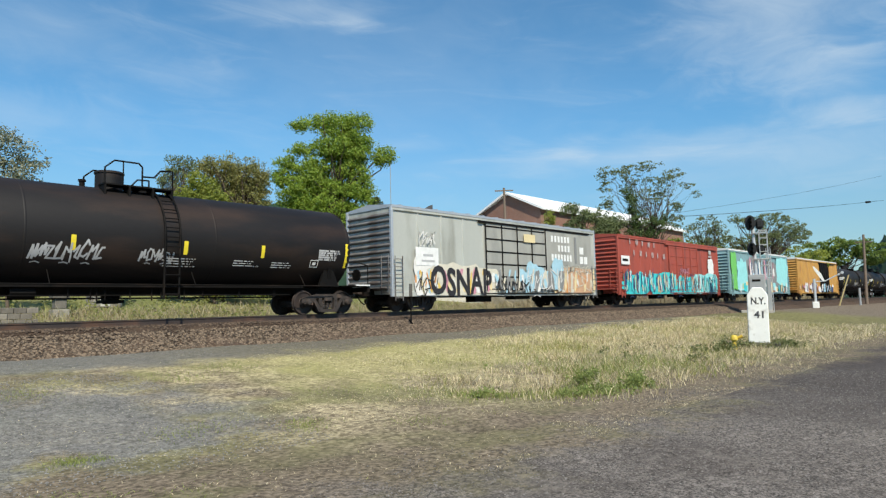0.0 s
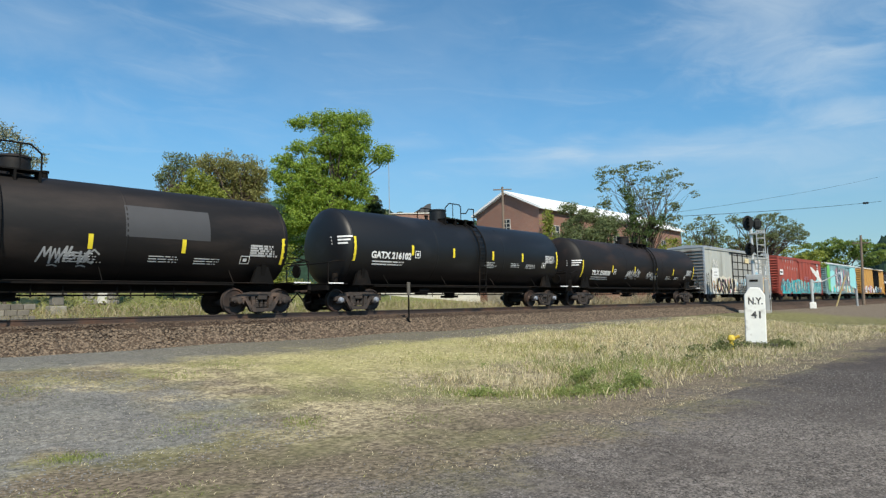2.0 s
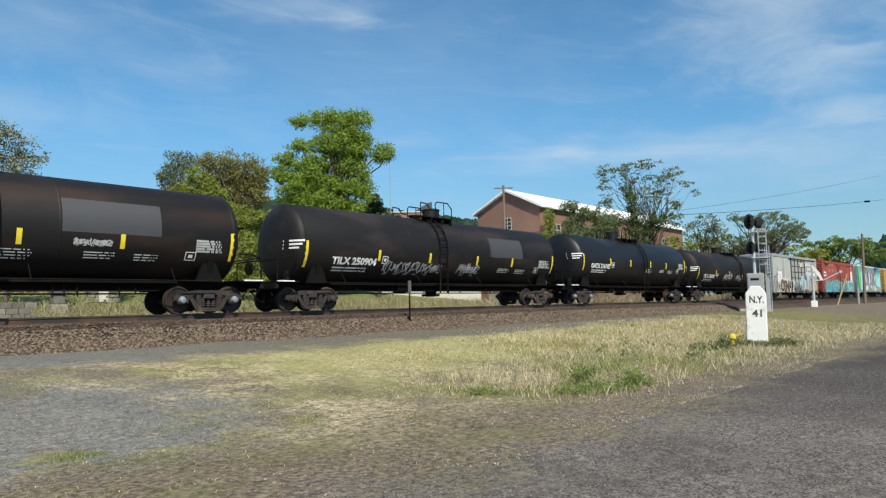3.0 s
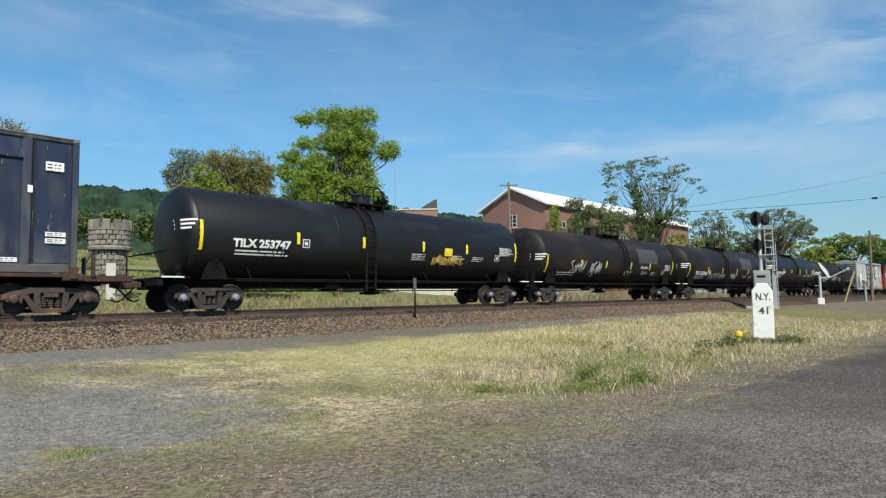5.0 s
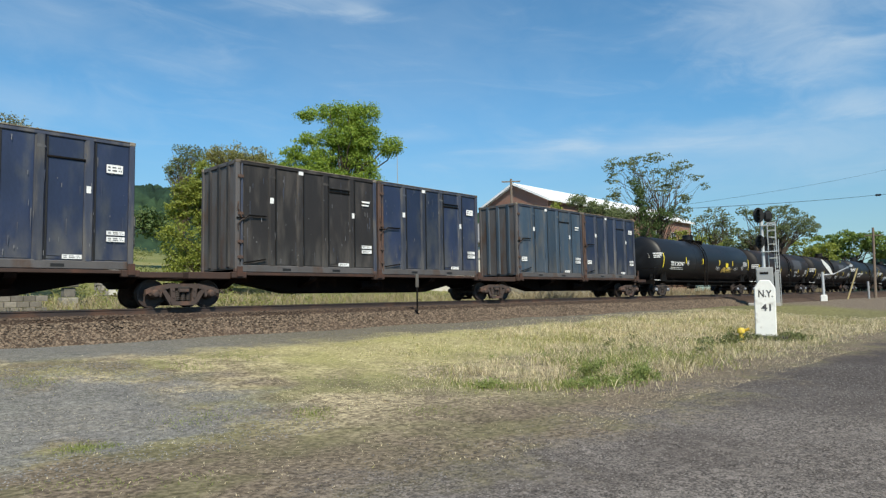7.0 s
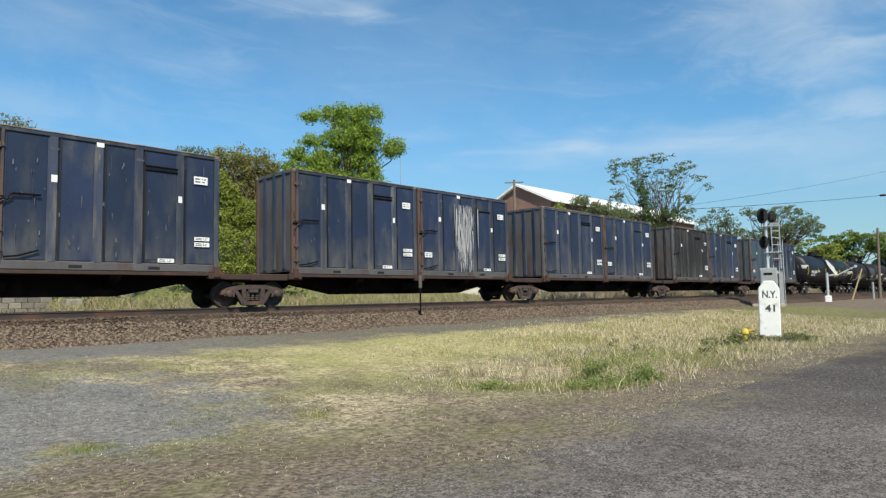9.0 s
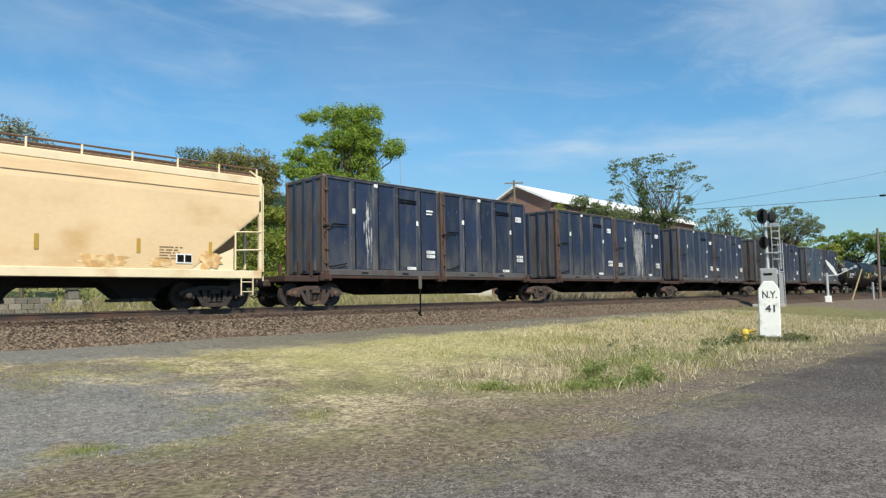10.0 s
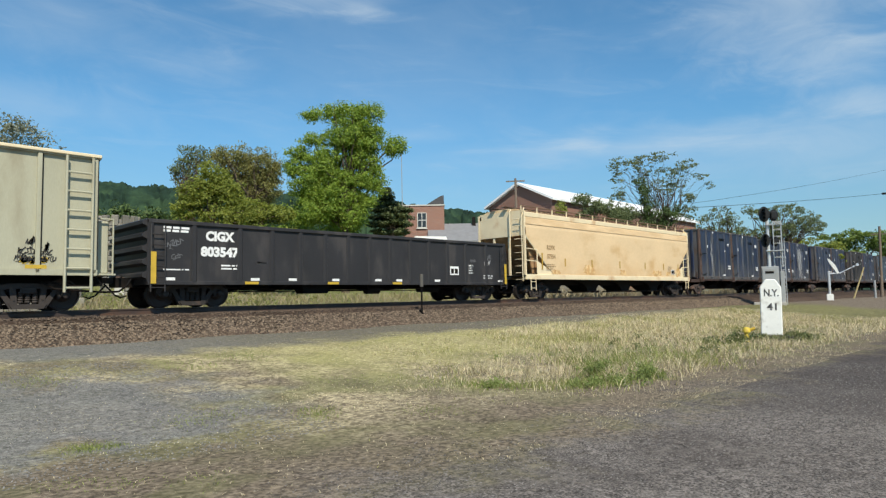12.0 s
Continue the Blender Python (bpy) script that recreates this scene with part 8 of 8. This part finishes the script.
def grass():
    rg = random.Random(21)
    straw, green = [], []
    for _ in range(230000):
        x, y = rg.uniform(2.0, 42.0), rg.uniform(4.3, 15.8)
        if x < 0.2 * y:
            continue
        p = noise.noise(Vector((x * 0.55, y * 0.55, 7))) + 0.5 * noise.noise(Vector((x * 1.7, y * 1.7, 2)))
        tall = (0.55 + 0.75 * ease(-0.3, 0.4, noise.noise(Vector((x * 1.3, y * 1.3, 44))))) * ease(8.0, 11.5, x + 0.25 * (8 - abs(y - 8))) * (1 - ease(11.0, 14.5, y - 0.05 * x)) * ease(4.4, 5.6, y + p * 0.8)
        tall *= 1 - ease(36, 42, x)
        dens = 0.08 + 0.35 * ease(-0.2, 0.5, p) + 0.6 * tall * ease(-0.55, 0.25, noise.noise(Vector((x * 0.9, y * 0.9, 17))) + 0.5 * noise.noise(Vector((x * 2.6, y * 2.6, 18))))
        if y < 5.2 + 0.8 * p or (y > 13.8 and x < 24):
            dens *= 0.25
        if x > 40 and rg.random() < 0.7:
            continue
        if x < 4.8 and 7.5 < y < 12.5:
            dens *= 0.15
        if (x - 22.3) ** 2 + (y - 6.9) ** 2 < 0.9:
            dens *= 0.12
        dens *= 0.3 + 0.7 * ease(6.0, 8.0, y + 0.35 * max(x - 6.0, 0.0))
        if rg.random() > dens:
            continue
        h = rg.uniform(0.02, 0.06) + tall * rg.uniform(0.02, 0.26) * rg.random() ** 0.9
        lawn = ease(8.6, 9.8, y) * (1 - ease(12.0, 15.0, x - 0.6 * (y - 10)))
        if rg.random() < 0.55 * lawn:
            continue
        h *= (1 - 0.6 * lawn) * (0.4 + 0.6 * ease(7.0, 11.0, x))
        g = 0.35 * lawn + 0.12 + 0.5 * ease(0.0, 0.5, noise.noise(Vector((x * 0.4, y * 0.4, 30))))
        (green if rg.random() < g else straw).append((x, y, h, rg.uniform(0.006, 0.012) * (1 + 0.03 * x)))
    for _ in range(40000):
        y = 4.0 + 10.5 * rg.random() ** 1.5
        x = rg.uniform(0.2 * y, 16.0 + y)
        if x < 6.0 and rg.random() < 0.65:
            continue
        if noise.noise(Vector((x * 0.8, y * 0.8, 12))) + 0.4 * noise.noise(Vector((x * 3, y * 3, 2))) > -0.1:
            straw.append((x, y, rg.uniform(0.005, 0.02), rg.uniform(0.005, 0.009)))
    blades("dry_grass", straw, "dry straw-coloured grass of the strip", STRAW)
    blades("green_grass", green, "short green grass between the dry blades", GREEN_GRASS)
    low = []
    for cx, cy, r, n, h in ((2.35, 7.7, 0.13, 420, 0.04), (2.6, 7.6, 0.1, 120, 0.03), (3.7, 8.15, 0.3, 260, 0.03), (4.2, 8.3, 0.25, 240, 0.03), (5.2, 7.6, 0.2, 340, 0.045), (5.0, 7.3, 0.15, 160, 0.04), (3.0, 12.1, 0.3, 260, 0.05), (5.6, 12.4, 0.35, 320, 0.06), (6.9, 12.9, 0.4, 300, 0.06),
                            (1.75, 6.3, 0.14, 110, 0.02), (2.1, 5.9, 0.16, 110, 0.02), (2.6, 5.5, 0.18, 90, 0.02), (7.0, 9.5, 0.4, 260, 0.04), (6.3, 6.4, 0.25, 160, 0.04), (8.3, 8.1, 0.5, 300, 0.05)):
        for _ in range(n):
            low.append((cx + rg.gauss(0, r), cy + rg.gauss(0, r), h * rg.uniform(0.3, 1.2), rg.uniform(0.005, 0.010)))
    blades("green_tufts", low, "low green tufts in the dry lot grass", TUFT_GRASS)
    tall = []
    for cx, cy, r, n, h in ((8.6, 7.4, 0.28, 130, 0.14), (9.0, 7.0, 0.25, 90, 0.12), (9.5, 6.3, 0.3, 150, 0.14), (10.6, 6.5, 0.18, 110, 0.28), (10.3, 5.9, 0.3, 110, 0.11), (11.0, 5.6, 0.2, 110, 0.24), (9.7, 5.8, 0.3, 120, 0.11), (12.6, 7.4, 0.5, 420, 0.3), (14.5, 6.9, 0.7, 420, 0.25), (13.4, 9.0, 1.0, 300, 0.2), (16.5, 7.8, 1.0, 350, 0.25)):
        for _ in range(n):
            tall.append((cx + rg.gauss(0, r), cy + rg.gauss(0, r), h * rg.uniform(0.35, 1.15), rg.uniform(0.010, 0.018)))
    blades("green_clumps", tall, "leafy green weed clumps among the straw", TUFT_GRASS)
    tufts = []
    for cx, cy, r, n, h in ((10.6, 6.45, 0.2, 26, 0.32), (11.05, 5.6, 0.22, 34, 0.3), (10.2, 5.8, 0.4, 22, 0.12), (9.7, 6.0, 0.3, 10, 0.14), (8.7, 7.3, 0.3, 16, 0.1), (9.6, 6.2, 0.4, 10, 0.12), (22.7, 6.4, 0.6, 22, 0.25), (21.9, 6.8, 0.5, 12, 0.12), (21.3, 7.6, 0.5, 14, 0.25), (20.3, 7.6, 0.5, 12, 0.2), (19.6, 7.9, 0.7, 10, 0.12), (13.0, 8.4, 1.0, 4, 0.15), (15.0, 7.5, 1.2, 5, 0.15), (18.0, 9.0, 2.0, 7, 0.15)):
        for _ in range(n):
            x, y = cx + rg.gauss(0, r * 0.6), cy + rg.gauss(0, r * 0.6)
            tufts.append((x, y, ground_z(x, y) + h * rg.uniform(0.1, 0.9), rg.uniform(0.07, 0.14)))
    me = leaf_cloud([(a, b, c, d * 1.1) for a, b, c, d in tufts if a < 16], 46, 0.024, rg)
    me.materials.append(WEED)
    tagged(new("weeds", me), "leafy green weed clumps in the dry strip", "weeds", kind="stuff")
    me = leaf_cloud([(a, b, c, d * 1.5) for a, b, c, d in tufts if a >= 16], 44, 0.045, rg)
    me.materials.append(leafy("dark_weed_leaves", (0.09, 0.11, 0.035), (0.2, 0.22, 0.08), 0.3))
    tagged(new("post_weeds", me), "dark green weeds about the milepost's foot", "weeds", kind="stuff")
    scrub = []
    for _ in range(900):
        y = rg.uniform(33, 110)
        x = rg.uniform(0.12 * y, 0.75 * y)
        if noise.noise(Vector((x * 0.08, y * 0.08, 40))) > -0.15:
            scrub.append((x, y, ground_z(x, y) + rg.uniform(0.0, 0.35), rg.uniform(0.3, 0.8)))
    me = leaf_cloud(scrub, 26, 0.13, rg)
    me.materials.append(OLIVE)
    tagged(new("bank_scrub", me), "rough olive scrub on the grassy bank", "scrub", kind="stuff")
    far = []
    for _ in range(42000):
        x, y = rg.uniform(2, 75), 24.8 + rg.random() ** 1.6 * 16
        far.append((x, y, rg.uniform(0.25, 0.7) * (1 if rg.random() < 0.8 else 1.5), 0.04))
    for _ in range(9000):
        x = 36 + 90 * rg.random()
        far.insert(0, (x, rg.uniform(25.4, 30.0), rg.uniform(0.7, 1.9), 0.07))
    blades("trackside_brush", far[:40000], "dry brush grass behind the track", BRUSH)
    blades("trackside_grass", far[40000:], "green meadow grass behind the track", GREEN_GRASS)


def stones(name, count, place, size, material, label, seed):
    rg = random.Random(seed)
    v, f = [], []
    for _ in range(count):
        x, y, z = place(rg)
        s = size * rg.uniform(0.5, 1.3)
        o = len(v)
        a = rg.random() * 6.3
        ca, sa = math.cos(a) * s, math.sin(a) * s
        j = [rg.uniform(0.6, 1.1) for _ in range(6)]
        v += [(x + ca * j[0], y + sa * j[0], z), (x - sa * j[1], y + ca * j[1], z + s * 0.1), (x - ca * j[2], y - sa * j[2], z), (x + sa * j[3], y - ca * j[3], z - s * 0.1), (x + s * 0.2 * (j[4] - 0.8), y, z + s * 0.7 * j[4]), (x, y, z - s * 0.6)]
        f += [(o, o + 1, o + 4), (o + 1, o + 2, o + 4), (o + 2, o + 3, o + 4), (o + 3, o, o + 4), (o + 1, o, o + 5), (o + 2, o + 1, o + 5), (o + 3, o + 2, o + 5), (o, o + 3, o + 5)]
    me = bpy.data.meshes.new(name)
    me.from_pydata(v, [], f)
    me.materials.append(material)
    tagged(new(name, me), label, "stones", kind="stuff")


def island_stone(name, a, b):
    m = leafy(name, a, b, 0.0)
    m.node_tree.nodes["Principled BSDF"].inputs["Roughness"].default_value = 0.9
    return m


def gravel():
    def slope(rg):
        x = 1.5 + 50 * rg.random() ** 1.3
        y = rg.uniform(16.8, 18.55)
        z = 0.60 + (y - 17.0) * 0.298 if y < 18.9 else 1.17 + min((y - 18.9) * 0.08, 0.03)
        return x, y, z + 0.015
    stones("ballast_stones", 28000, slope, 0.05, island_stone("ballast_stone", (0.030, 0.021, 0.015), (0.225, 0.165, 0.115)), "crushed brown-grey ballast stones on the bank", 5)

    def shoulder(rg):
        y = rg.uniform(18.4, 20.9)
        return 1.5 + 50 * rg.random() ** 1.3, y, (0.60 + (y - 17.0) * 0.298 if y < 18.9 else 1.17 + min((y - 18.9) * 0.08, 0.03)) + 0.008
    stones("shoulder_stones", 14000, shoulder, 0.045, island_stone("dark_brown_stone", (0.03, 0.02, 0.015), (0.13, 0.09, 0.062)), "dark oily stones beside the rail", 8)

    def near(rg):
        x = rg.uniform(1.5, 16)
        y = rg.uniform(0.5, 4.2 + 1.3 * noise.noise(Vector((x * 0.5, 3.3, 1))) + 0.8 * rg.gauss(0, 0.5))
        return x, y, ground_z(x, y) + 0.002
    stones("lot_gravel", 22000, near, 0.011, island_stone("lot_stone", (0.04, 0.036, 0.034), (0.235, 0.215, 0.20)), "small grey gravel of the lot", 6)

    def lane(rg):
        if rg.random() < 0.5:
            x, y = rg.uniform(1.5, 30), rg.uniform(13.6, 17.2)
        else:
            y = rg.uniform(6.5, 13.5)
            x = rg.uniform(0.2 * y, 5.0)
        return x, y, ground_z(x, y) + 0.002
    stones("lane_gravel", 14000, lane, 0.013, island_stone("lane_stone", (0.09, 0.087, 0.083), (0.26, 0.252, 0.244)), "pale grey gravel of the trackside lane", 7)


milepost()
marker_hydrant()
track_stub()
block_signal()
crossing_things()
CACHE["sillstone"] = shade("pale_sill_stone", (0.5, 0.48, 0.44), 0.85)
CACHE["pale_siding"] = shade("pale_siding", (0.5, 0.48, 0.44), 0.8)
mill()
brick_tower()
stone_folly()
plants()
grass()
gravel()


# ---- ties, laid last ----
def ties():
    bed = thing("track_ties", pose(0, TRACK_Y, 1.2), "dark creosoted wooden ties under the rails", "ties", kind="structure")
    rg = random.Random(2)
    for i in range(260):
        t = part("tie", lambda: Shape().box(-0.115, 0.115, -1.3, 1.3, -0.12, 0.025, 0.012), TIE, bed, key="tie")
        t.matrix_basis = pose(-4 + i * 0.5 + rg.uniform(-0.02, 0.02), rg.uniform(-0.05, 0.05), rg.uniform(-0.01, 0.0), 0, 0, rg.uniform(-1, 1))


ties()


# ---- moving things ----
def train_at(t):
    for (t0, s0), (t1, s1) in zip(TRAIN, TRAIN[1:]):
        if t <= t1:
            return s0 + (s1 - s0) * (t - t0) / (t1 - t0)
    return TRAIN[-1][1]


def motions():
    for car, x in CARS:
        walk(car, [(t, pose(x + s, TRACK_Y, RAIL_Z)) for t, s in TRAIN])
    turn = [(i / FPS, math.degrees((train_at(i / FPS) - TRAIN[0][1]) / WHEEL_R)) for i in range(12 * FPS + 1)]
    for wheel, dx in WHEELS:
        walk(wheel, [(t, pose(dx, 0, WHEEL_R, 0, a % 360.0, 0)) for t, a in turn])


motions()
